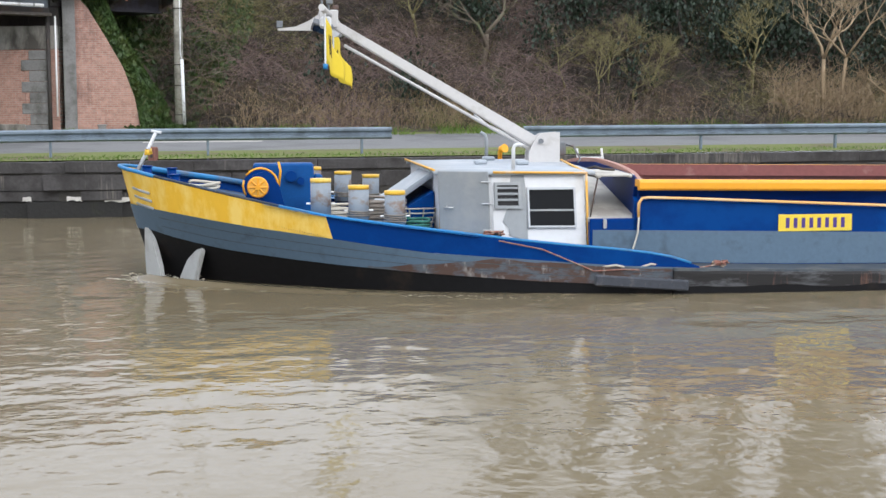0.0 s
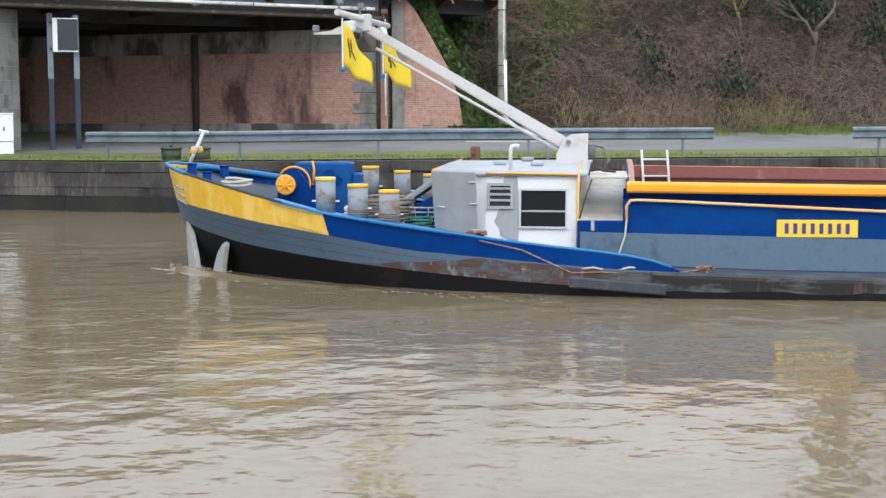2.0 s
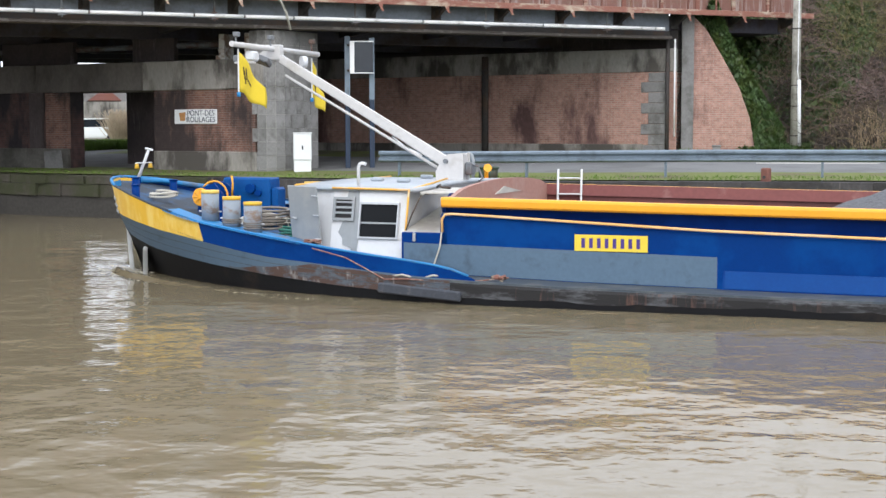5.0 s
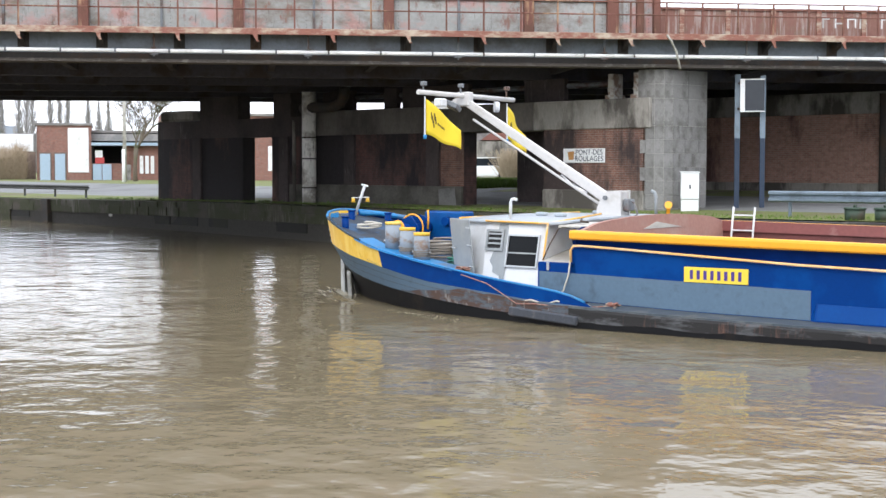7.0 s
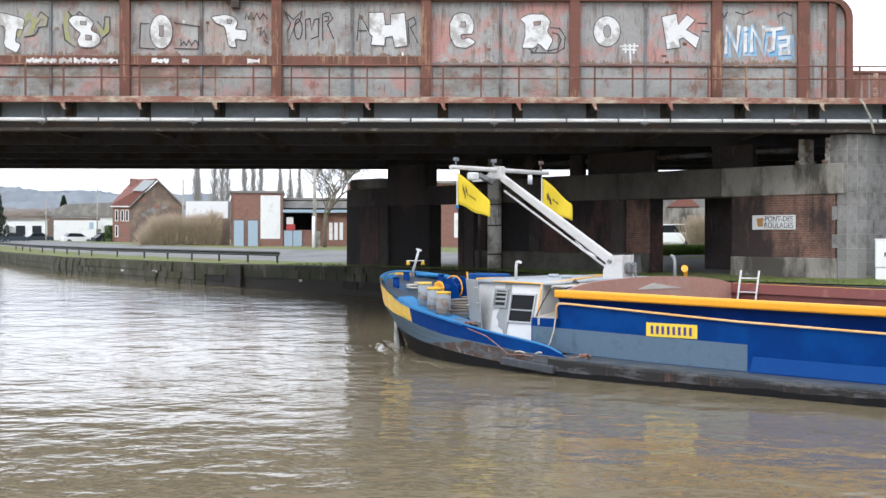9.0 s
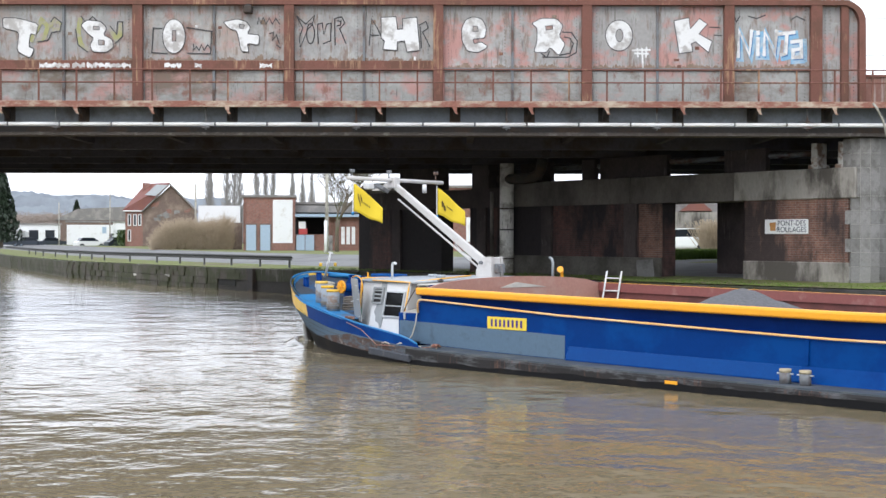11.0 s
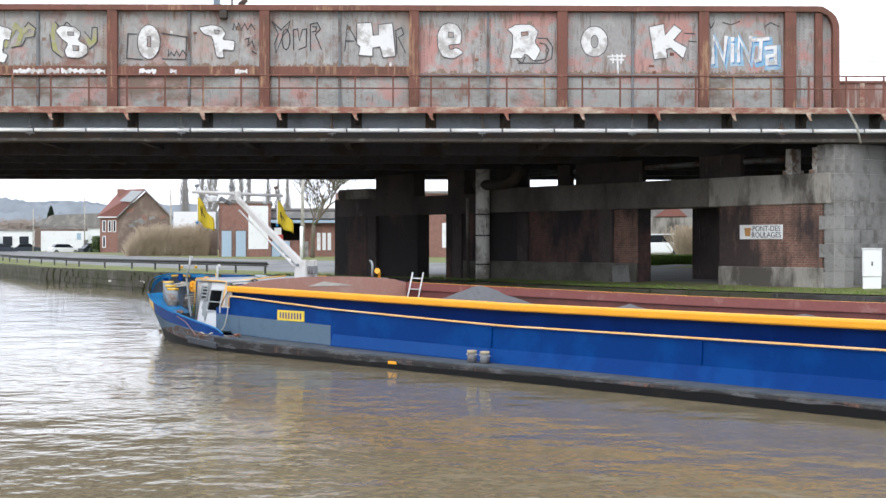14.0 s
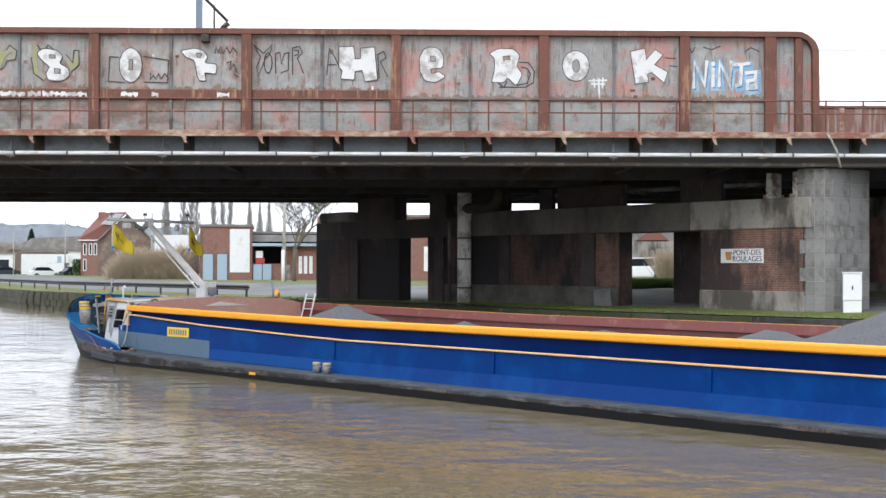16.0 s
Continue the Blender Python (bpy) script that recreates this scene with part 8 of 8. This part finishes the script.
def bow_gear():
    g = barge
    # ledges that carry the bollards
    for side in (1, -1):
        bm = B()
        out = []
        for s in (2.2, 2.8, 3.4, 4.0, 4.6, 5.2):
            out.append((0.55 - s, breadth(s), sheer(0.55 - s)))
        for a, b in zip(out, out[1:]):
            vs = [bm.verts.new((p[0], CY + side * (p[1] - o), p[2] + 0.01)) for p, o in ((a, 0.0), (b, 0.0), (b, 0.62), (a, 0.62))]
            bm.faces.new(vs)
        part("bollard_ledge", bm, M_LBLUE, g, "light blue bollard ledge")
    # anchor winch
    bm = B()
    block(bm, -1.5, -2.46, -0.55, -0.1, 0.8, 1.70, 0.03)
    block(bm, -2.46, -2.6, -0.5, -0.15, 0.8, 1.52, 0.03)
    part("winch_housing", bm, M_WINCH, g, "blue winch housing")
    bm = B()
    rod(bm, (-1.62, -0.1, 1.36), (-1.62, 0.85, 1.36), 0.11, seg=14)
    rod(bm, (-1.62, 0.2, 1.36), (-1.62, 0.25, 1.36), 0.28, seg=20)
    part("winch_drum", bm, M_BLUE, g)
    bm = B()
    prism(bm, [(-1.35, 0.85), (-2.05, 0.85), (-1.9, 1.4), (-1.72, 1.62), (-1.5, 1.55), (-1.4, 1.3)], 0.6, 0.64)
    part("winch_cheek", bm, M_BLUE, g)
    bm = B()
    ring = [(-1.58 + 0.14 * math.cos(t * math.pi / 9), 0.88, 1.38 + 0.14 * math.sin(t * math.pi / 9)) for t in range(18)]
    tube(bm, ring, 0.025, 8, closed=True)
    rod(bm, (-1.58, 0.84, 1.38), (-1.58, 0.95, 1.38), 0.04, seg=10)
    wh = part("hand_wheel", bm, M_ORANGE, g, "orange-yellow winch wheel")
    bm = B()
    rod(bm, (-1.58, 0.86, 1.38), (-1.58, 0.90, 1.38), 0.13, seg=18)
    part("disc", bm, M_TRIM, wh, "dull orange wheel disc")
    for k in range(4):
        bm = B()
        t = k * math.pi / 4
        rod(bm, (-1.58 - 0.15 * math.cos(t), 0.915, 1.38 - 0.15 * math.sin(t)), (-1.58 + 0.15 * math.cos(t), 0.915, 1.38 + 0.15 * math.sin(t)), 0.014, seg=6)
        part("spoke", bm, M_ORANGE, wh)
    bm = B()
    tube(bm, [(-1.62 + 0.27 * math.cos(t * math.pi / 10), 0.45, 1.38 + 0.27 * math.sin(t * math.pi / 10)) for t in range(2, 22)], 0.017, 8)
    part("brake_band", bm, M_ORANGE, g, "yellow brake band")
    bm = B()
    tube(bm, [(-1.9, 0.3, 1.35), (-1.93, 0.32, 1.6), (-1.9, 0.3, 1.74)], 0.02, 6)
    part("brake_lever", bm, M_ORANGE, g)
    bm = B()
    rod(bm, (-2.1, -0.1, 1.5), (-2.1, 0.0, 1.5), 0.09, seg=14)
    rod(bm, (-2.25, -0.1, 1.42), (-2.25, -0.02, 1.42), 0.06, seg=12)
    part("gear_cover", bm, M_BLUE, g)
    # jackstaff with T top and two bells
    bm = B()
    rod(bm, (0.32, -0.06, 1.55), (0.0, 0.0, 2.2), 0.032, 0.028, 8)
    js = part("jackstaff", bm, M_CABWHITE, g, "leaning white jackstaff")
    bm = B()
    rod(bm, (-0.09, 0, 2.2), (0.07, 0, 2.23), 0.022, seg=8)
    part("tee", bm, M_CABWHITE, js)
    bm = B()
    rod(bm, (0.12, -0.3, 1.96), (0.12, 0.28, 1.96), 0.012, seg=6)
    part("yard", bm, M_CABWHITE, js)
    for y in (-0.25, 0.23):
        bm = B()
        rod(bm, (0.12, y, 1.86), (0.12, y, 1.95), 0.05, 0.03, 10)
        part("bell", bm, M_YELLOW, js, "small yellow bell lamp")
    for x, y in ((0.12, 0.28), (-0.2, -0.55), (-0.35, 1.05)):
        bm = B()
        rod(bm, (x, y, sheer(x) - 0.3), (x, y, sheer(x) + 0.07), 0.075, seg=12)
        rod(bm, (x, y, sheer(x) + 0.07), (x, y, sheer(x) + 0.09), 0.09, seg=12)
        part("mooring_bitt", bm, M_BLUE, g, "small dark blue mooring bitt")
    bm = B()
    tube(bm, [(0.3, -0.2, 1.62), (0.1, -0.6, 1.6), (-0.3, -1.0, 1.52), (-0.9, -1.5, 1.4), (-1.4, -1.75, 1.3)], 0.05, 6)
    part("bow_step", bm, M_LBLUE, g)
    # three grey fins on the yellow bow
    for z in (1.42, 1.30, 1.19):
        bm = B()
        pts = []
        for s in (0.16, 0.28, 0.42):
            zz = z - 0.10 * s / 0.4
            pts.append((stem(zz) - s, CY + breadth(s) * flare(s, zz) + 0.012, zz))
        tube(bm, pts, 0.02, 6)
        part("bow_slot", bm, M_CABGREY, g)
    # anchor flukes at the waterline
    for m, out in ((pose(-0.02, 0.68, 0, 0, 0, -58) @ pose(0, 0, 0, -4, 0, 0), [(-0.24, -0.3), (0.26, -0.3), (0.27, 0.1), (0.25, 0.5), (0.20, 0.76), (0.13, 0.86), (0.06, 0.80), (-0.08, 0.5), (-0.20, 0.18)]),
                   (pose(-0.56, 1.12, 0, 0, 0, -58), [(-0.14, -0.3), (0.34, -0.3), (0.28, 0.04), (0.05, 0.32), (-0.20, 0.47), (-0.38, 0.52), (-0.40, 0.46), (-0.30, 0.25), (-0.20, 0.04)])):
        bm = B()
        prism(bm, out, -0.04, 0.04)
        bmesh.ops.bevel(bm, geom=bm.edges[:], offset=0.02, segments=2, affect="EDGES")
        fk = part("anchor_fluke", bm, M_FLUKE, g, "pale grey anchor fluke at the waterline")
        fk.matrix_basis = m
    # bow wave: a smooth swell that runs aft from the stem
    bm = B()
    rows = []
    for k in range(41):
        t = k / 40
        x = 0.42 - 5.0 * t
        mid = CY + breadth(max(0.4 - x, 0.02)) * 0.78 + 0.14 + 0.75 * t
        wide, h = 0.26 + 0.34 * t, 0.11 * min(1, t / 0.07) * (1 - t) ** 1.6
        rows.append([bm.verts.new((x, mid + wide * (q / 6 - 1), -0.006 + (h + 0.002) * (0.5 + 0.5 * math.cos(math.pi * (q / 6 - 1))) ** 1.3)) for q in range(13)])
    for a, b in zip(rows, rows[1:]):
        for q in range(12):
            f = bm.faces.new((a[q], a[q + 1], b[q + 1], b[q]))
            f.smooth = True
    bmesh.ops.recalc_face_normals(bm, faces=bm.faces[:])
    if sum(f.normal.z for f in bm.faces) < 0:
        bmesh.ops.reverse_faces(bm, faces=bm.faces[:])
    part("bow_swell", bm, M_WATER, g, "smooth swell of brown water along the bow")
    # small lumps of foam
    r = random.Random(8)
    bm = B()
    for i in range(260):
        # broken water thrown up ahead of the flukes
        a = r.random()
        x, y = 0.24 - 0.7 * a + r.gauss(0, 0.09), 0.62 + 0.62 * a + r.gauss(0.04, 0.07)
        z = abs(r.gauss(0, 0.035)) * (1.2 - a)
        bmesh.ops.create_icosphere(bm, subdivisions=1, radius=r.uniform(0.005, 0.016), matrix=Matrix.Translation((x, y, z)) @ pose(0, 0, 0, r.uniform(-30, 30), r.uniform(-30, 30), r.uniform(0, 360)) @ Matrix.Diagonal((r.uniform(1.6, 4.5), 1.0, r.uniform(0.3, 0.8), 1)))
    for i in range(480):
        if i < 170:
            cx, cy = r.choice(((0.05, 0.65), (-0.5, 1.05), (0.3, 0.6), (-0.2, 1.0)))
            x, y, q = cx + r.gauss(0, 0.16), cy + r.gauss(0.1, 0.16), r.uniform(0.006, 0.022)
            up = 1.0 if i < 16 else 0.12
        else:
            t = r.random() ** 1.3
            x = 0.0 - 6.0 * t + r.uniform(-0.1, 0.1)
            y = CY + breadth(0.4 - x) * 0.78 + 0.3 + 0.95 * t + 0.06 * math.sin(9 * t + 1) + r.gauss(0, 0.05 + 0.10 * t)
            q, up = r.uniform(0.005, 0.018) * (1.15 - t), 0.12
        bmesh.ops.create_icosphere(bm, subdivisions=1, radius=q, matrix=Matrix.Translation((x, y, 0.001 + (abs(r.gauss(0, 0.05)) if up > 0.5 else 0))) @ pose(0, 0, 0, 0, 0, r.uniform(-45, -10)) @ Matrix.Diagonal((4.5 if up < 0.5 else 1.2, 1.4, up, 1)))
    tagged(part("bow_foam", bm, M_FOAM, g, "thin line of brownish foam"), kind="stuff")
    # rope coils on deck
    for (cx, cy, z), mt, rr, turns in (((-0.75, 0.75, 1.36), M_ROPE_W, 0.24, 2), ((-3.35, 1.75, 0.92), M_WIREROPE, 0.38, 6), ((-3.9, 2.1, 0.75), M_ROPE_G, 0.16, 4), ((-2.9, 1.2, 0.95), M_ROPE_W, 0.3, 3)):
        bm = B()
        pts = []
        for k in range(turns * 16):
            t = k * math.pi / 8
            q = rr * (1 + 0.08 * math.sin(k * 0.37))
            pts.append((cx + q * math.cos(t), cy + q * math.sin(t), z + 0.055 * k / 16 + 0.01 * math.sin(k * 0.9)))
        tube(bm, pts, 0.022, 6)
        part("rope_coil", bm, mt, g, "loose coil of rope on the foredeck")
    # wire basket
    bm = B()
    for k in range(5):
        q = 0.36 + 0.03 * k
        tube(bm, [(-3.9 + q * math.cos(t * math.pi / 10), 1.5 + q * math.sin(t * math.pi / 10), 0.82 + 0.07 * k) for t in range(20)], 0.012, 5, closed=True)
    for t in range(14):
        a = t * math.pi / 7
        rod(bm, (-3.9 + 0.36 * math.cos(a), 1.5 + 0.36 * math.sin(a), 0.82), (-3.9 + 0.48 * math.cos(a), 1.5 + 0.48 * math.sin(a), 1.1), 0.01, seg=5)
    part("wire_basket", bm, M_ROPE_W, g, "round white wire basket")


bow_gear()


def hold_gear():
    g = barge
    # registration board, its figures as plain bars
    bm = B()
    block(bm, -9.02, -10.12, 3.025, 3.04, 0.785, 1.03, 0.006)
    pl = part("number_board", bm, M_BOARD, g, "yellow number board with purple-blue bars")
    for k in range(8):
        bm = B()
        x = -9.12 - k * 0.118
        block(bm, x - 0.008, x - 0.062, 3.04, 3.045, 0.835, 0.98)
        part("bar", bm, M_INK, pl)
    # primer patch below the board
    bm = B()
    run(bm, lambda x: [(3.018, deckz(x) + 0.01), (3.028, deckz(x) + 0.01), (3.028, 0.83 - 0.02 * (-x - 7)), (3.018, 0.83 - 0.02 * (-x - 7))], xs=[-6.3, -7.3, -8.2, -9.1, -10.1, -11.13])
    part("primer_patch", bm, M_GREYHULL, g, "patchy slate-grey primer")
    for x in (-16.5, -21.8, -27.2, -32.6, -38):
        for side in (1, -1):
            bm = B()
            y = CY + side * 2.87
            prism(bm, [(x - 0.035, weldz(x) + 0.02), (x + 0.035, weldz(x) + 0.02), (x + 0.05, rubz(x) - 0.04), (x - 0.05, rubz(x) - 0.04)], y - side * 0.02, y + side * 0.03)
            part("coaming_rib", bm, M_BLUE, g)
    bm = B()
    block(bm, -14.15, -14.42, 3.74, 3.768, 0.11, 0.17)
    part("draught_mark", bm, M_ORANGE, g, "small orange draught mark")
    # a brighter blue stretch of the lowest strake
    for x0, x1, k in ((-11.25, -16.4, 0.97),):
        bm = B()
        xs = [x0 + (x1 - x0) * i / 8 for i in range(9)]
        run(bm, lambda x: [(3.02 + foot(x) + 0.008, deckz(x) + 0.02), (3.02 + foot(x) * (1 - k) + 0.008, deckz(x) + 0.27 * k), (3.02 + foot(x) * (1 - k), deckz(x) + 0.27 * k), (3.02 + foot(x), deckz(x) + 0.02)], xs=xs)
        part("paint_patch", bm, M_BLUE2, g, "brighter blue stretch of the lowest strake")
    # ladder against the far coaming
    for x in (-7.26, -7.71):
        bm = B()
        rod(bm, (x, -2.60, 1.83), (x - 0.1, -2.1, 0.2), 0.022, seg=6)
        part("ladder_rail", bm, M_CABWHITE, g, "white ladder rail")
    for k in range(5):
        bm = B()
        t = 0.1 + 0.18 * k
        rod(bm, (-7.26 - 0.1 * t, -2.6 + 0.5 * t, 1.83 - 1.63 * t), (-7.71 - 0.1 * t, -2.6 + 0.5 * t, 1.83 - 1.63 * t), 0.016, seg=6)
        part("rung", bm, M_CABWHITE, g)
    # gravel cargo
    bm = B()
    nx, ny = 150, 22
    grid = []
    for i in range(nx + 1):
        x = -7.3 - 43 * i / nx
        col = []
        for j in range(ny + 1):
            y = CY - 2.68 + 5.36 * j / ny
            z = 0.7
            for cx, cyy, h, rad in ((-13.4, 0.5, 1.0, 2.6), (-17.6, 0.1, 0.66, 2.6), (-21.5, -0.3, 0.62, 2.8), (-29.6, 0.1, 1.45, 4.2), (-26.6, 0.6, 0.85, 2.4), (-36, 0.0, 1.3, 4.0), (-43, 0.2, 1.3, 4.5)):
                dd = math.hypot(x - cx, (y - cyy) * 0.9)
                z = max(z, 0.7 + h * max(0, 1 - (dd / rad)) ** 1.1)
            z += 0.05 * noise.noise(Vector((x * 2.2, y * 2.2, 0))) + 0.03 * noise.noise(Vector((x * 7, y * 7, 1)))
            col.append(bm.verts.new((x, y, z)))
        grid.append(col)
    for a, b in zip(grid, grid[1:]):
        for j in range(ny):
            bm.faces.new((a[j], a[j + 1], b[j + 1], b[j])).smooth = True
    tagged(part("gravel_load", bm, M_GRAVEL, g, "grey crushed-stone heaps in the hold"), kind="stuff")
    # fender board, ropes
    bm = B()
    block(bm, -6.16, -7.48, 3.72, 3.80, 0.08, 0.23, 0.02)
    fb = part("fender_board", bm, M_FENDER, g, "scuffed blue-black fender plank")
    fb.matrix_basis = pose(-6.16, 0, 0.06, 0, -4.2, 0) @ pose(6.16, 0, 0)
    sag = [(-4.9, 3.36, 0.74), (-5.5, 3.45, 0.62), (-5.9, 3.52, 0.45), (-6.2, 3.58, 0.32), (-6.6, 3.62, 0.34), (-7.0, 3.58, 0.32), (-7.4, 3.62, 0.31), (-7.8, 3.58, 0.36), (-8.15, 3.5, 0.40)]
    bm = B()
    tube(bm, sag, 0.010, 6)
    part("mooring_rope", bm, M_ROPE_O, g, "frayed orange mooring rope")
    bm = B()
    tube(bm, [(-6.2, 3.5, 0.35), (-6.5, 3.6, 0.40), (-6.75, 3.55, 0.34), (-7.0, 3.62, 0.41), (-7.3, 3.52, 0.37), (-7.6, 3.56, 0.36)], 0.016, 6)
    part("mooring_rope", bm, M_ROPE_W, g, "pale mooring rope")
    bm = B()
    tube(bm, [(-8.0, 3.5, 0.38), (-8.1, 3.56, 0.3), (-8.15, 3.58, 0.15), (-8.3, 3.6, 0.05), (-8.45, 3.62, -0.02)], 0.016, 6)
    part("mooring_rope", bm, M_ROPE_O, g)
    bm = B()
    r = random.Random(3)
    tube(bm, [(-8.0 - 0.12 * r.uniform(-1, 1), 3.5 + 0.06 * r.uniform(-1, 1), 0.37 + 0.06 * r.random()) for _ in range(26)], 0.016, 6)
    part("rope_knot", bm, M_ROPE_O, g, "tangled orange rope knot")
    bm = B()
    tube(bm, [(-6.95, 3.1, 1.02), (-6.93, 3.12, 0.8), (-6.85, 3.14, 0.55), (-6.75, 3.2, 0.4)], 0.014, 6)
    part("hanging_cord", bm, M_ROPE_W, g)
    bm = B()
    r = random.Random(5)
    tube(bm, [(-4.85 + 0.15 * r.uniform(-1, 1), 3.22 + 0.05 * r.uniform(-1, 1), 0.8 + 0.06 * r.random()) for _ in range(18)], 0.016, 6)
    part("rope_knot", bm, M_ROPE_O, g)


hold_gear()


# ---- dressed stones of the quay wall ----
def stone_mesh(name, ln, h, material, seed):
    bm = B()
    block(bm, -ln / 2 + 0.003, ln / 2 - 0.003, -0.3, 0.0, 0.003, h - 0.003, 0.008)
    r = random.Random(seed)
    for v in bm.verts:
        if v.co.y > -0.1:
            v.co.y += r.uniform(-0.018, 0.008)
    me = bpy.data.meshes.new(name)
    bm.to_mesh(me)
    bm.free()
    me.materials.append(material)
    return me


def quay_stones():
    r = random.Random(17)
    sizes = (0.95, 1.5, 2.2)
    lib = {(k, i, j): stone_mesh("stone", sizes[i], 0.37, mt, 10 * i + j) for k, mt in enumerate((M_QUAY, M_QUAY_BROWN, M_QUAY_WET)) for i in range(3) for j in range(3)}
    cap = {k: [stone_mesh("coping_stone", 1.5, 0.26, mt, 70 + j) for j in range(3)] for k, mt in enumerate((M_QUAY, M_QUAY_BROWN))}
    count = 0
    lists = {}
    for row, z0 in enumerate((-0.12, 0.25, 0.62, 0.98)):
        s = 58 if row >= 2 else 83
        while s < 141:
            i = r.randrange(3)
            ln = 1.5 if row == 3 else sizes[i]
            p, nn = on_quay(s + ln / 2, 0.0)
            brown = 1 if s > 101 else 0
            k = brown if row else 2
            back = 0.0
            if brown and row == 1:
                back, k = r.choice((0.04, 0.14, 0.2)), r.choice((1, 2, 2))
            if brown and row == 0:
                back = 0.16
            z = z0 * p.z / 1.27 if row < 3 else p.z - 0.26
            tall = 1.0
            if not brown and row < 2:
                z, tall = ((-0.12, 1.38), (0.39, 0.62))[row]
                z *= p.z / 1.27
            me = cap[brown][r.randrange(3)] if row == 3 else lib[(k, i, r.randrange(3))]
            count += 1
            m = Matrix.Translation((p.x + nn.x * (back - r.uniform(0, 0.02)), p.y + nn.y * (back - r.uniform(0, 0.02)), z)) @ pose(0, 0, 0, 0, 0, math.degrees(math.atan2(nn.y, nn.x)) + 90) @ Matrix.Diagonal((1, 1, tall, 1))
            o = new("coping_stone" if row == 3 else "stone", me)
            o.matrix_basis = m
            o.parent = quay
            s += ln
    # the far reach, joined
    bm = B()
    for row, z0 in enumerate((-0.1, 0.25, 0.6, 0.84)):
        s = 141
        while s < 240:
            ln = r.uniform(0.9, 1.7)
            p, nn = on_quay(s + ln / 2, 0.0)
            block(bm, -ln / 2 + 0.01, ln / 2 - 0.01, -0.3, r.uniform(-0.02, 0.02), z0 + 0.01, z0 + 0.33 if row < 3 else p.z, 0, m=Matrix.Translation((p.x, p.y, 0)) @ pose(0, 0, 0, 0, 0, math.degrees(math.atan2(nn.y, nn.x)) + 90))
            s += ln
    tagged(part("far_stones", bm, M_QUAY_BROWN, quay), kind="stuff")
    # lime bloom along one course
    for s, w, z in ((86.6, 1.0, 0.42), (87.8, 0.35, 0.45), (88.9, 0.2, 0.45), (85.5, 0.5, 0.42), (84.4, 0.25, 0.44), (131, 0.3, 0.5), (147, 0.7, 0.55), (152, 0.5, 0.5)):
        p, nn = on_quay(s, 0.0)
        bm = B()
        out = [(-w / 2 + w * i / 6, 0.04 + 0.03 * r.random()) for i in range(7)] + [(w / 2 - w * i / 6, -0.02 - 0.06 * r.random()) for i in range(7)]
        prism(bm, out, 0.025, 0.035)
        o = part("lime_streak", bm, M_LIME, quay)
        o.matrix_basis = Matrix.Translation((p.x, p.y, z)) @ pose(0, 0, 0, 0, 0, math.degrees(math.atan2(nn.y, nn.x)) + 90)


quay_stones()

def motions():
    walk(barge, [
        (0.0, pose(12.95, 19.24, 0, 0, 0, 141.63)),
        (0.5, pose(12.11, 20.04, 0, 0, 0, 141.50)),
        (1.0, pose(11.30, 20.86, 0, 0, 0, 141.41)),
        (1.5, pose(10.46, 21.67, 0, 0, 0, 141.12)),
        (2.0, pose(9.64, 22.49, 0, 0, 0, 140.81)),
        (2.5, pose(8.82, 23.29, 0, 0, 0, 140.31)),
        (3.0, pose(8.02, 24.13, 0, 0, 0, 140.04)),
        (3.2, pose(7.69, 24.46, 0, 0, 0, 139.89)),
        (5.3, pose(4.27, 27.95, 0, 0, 0, 139.10)),
        (5.5, pose(3.94, 28.25, 0, 0, 0, 139.02)),
        (6.0, pose(3.16, 29.06, 0, 0, 0, 138.63)),
        (6.5, pose(2.38, 29.95, 0, 0, 0, 138.30)),
        (7.0, pose(1.62, 30.78, 0, 0, 0, 137.77)),
        (7.5, pose(0.88, 31.65, 0, 0, 0, 137.22)),
        (8.0, pose(0.16, 32.54, 0, 0, 0, 136.73)),
        (8.5, pose(-0.56, 33.43, 0, 0, 0, 136.24)),
        (9.0, pose(-1.29, 34.34, 0, 0, 0, 135.96)),
        (9.2, pose(-1.58, 34.70, 0, 0, 0, 135.87)),
        (11.3, pose(-4.45, 38.29, 0, 0, 0, 133.68)),
        (11.5, pose(-4.73, 38.66, 0, 0, 0, 133.51)),
        (12.0, pose(-5.43, 39.57, 0, 0, 0, 133.20)),
        (12.5, pose(-6.10, 40.47, 0, 0, 0, 132.73)),
        (13.0, pose(-6.75, 41.36, 0, 0, 0, 132.31)),
        (13.5, pose(-7.42, 42.32, 0, 0, 0, 131.90)),
        (14.0, pose(-8.08, 43.23, 0, 0, 0, 131.51)),
        (14.5, pose(-8.76, 44.03, 0, 0, 0, 131.17)),
        (15.0, pose(-9.41, 45.05, 0, 0, 0, 130.78)),
        (15.5, pose(-10.06, 46.04, 0, 0, 0, 130.36)),
        (16.0, pose(-10.70, 46.96, 0, 0, 0, 129.96)),
    ])
    # the flags swing on their staffs
    swings = (((0, 70), (0.8, 68), (2, 66), (3.2, 80), (5.5, 82), (6.5, 86), (7.1, 52), (9, 48), (12.5, 50), (14.5, 125), (16, 95)), ((0, 68), (1, 66), (2, 62), (3.2, 42), (5.5, 108), (7, 95), (9, 60), (12.5, 60), (14.5, 120), (16, 118)))
    for (cloth, x, y), rows in zip(FLAGS, swings):
        walk(cloth, [(t, pose(x, y, 0, 0, 0, a)) for t, a in rows])


motions()
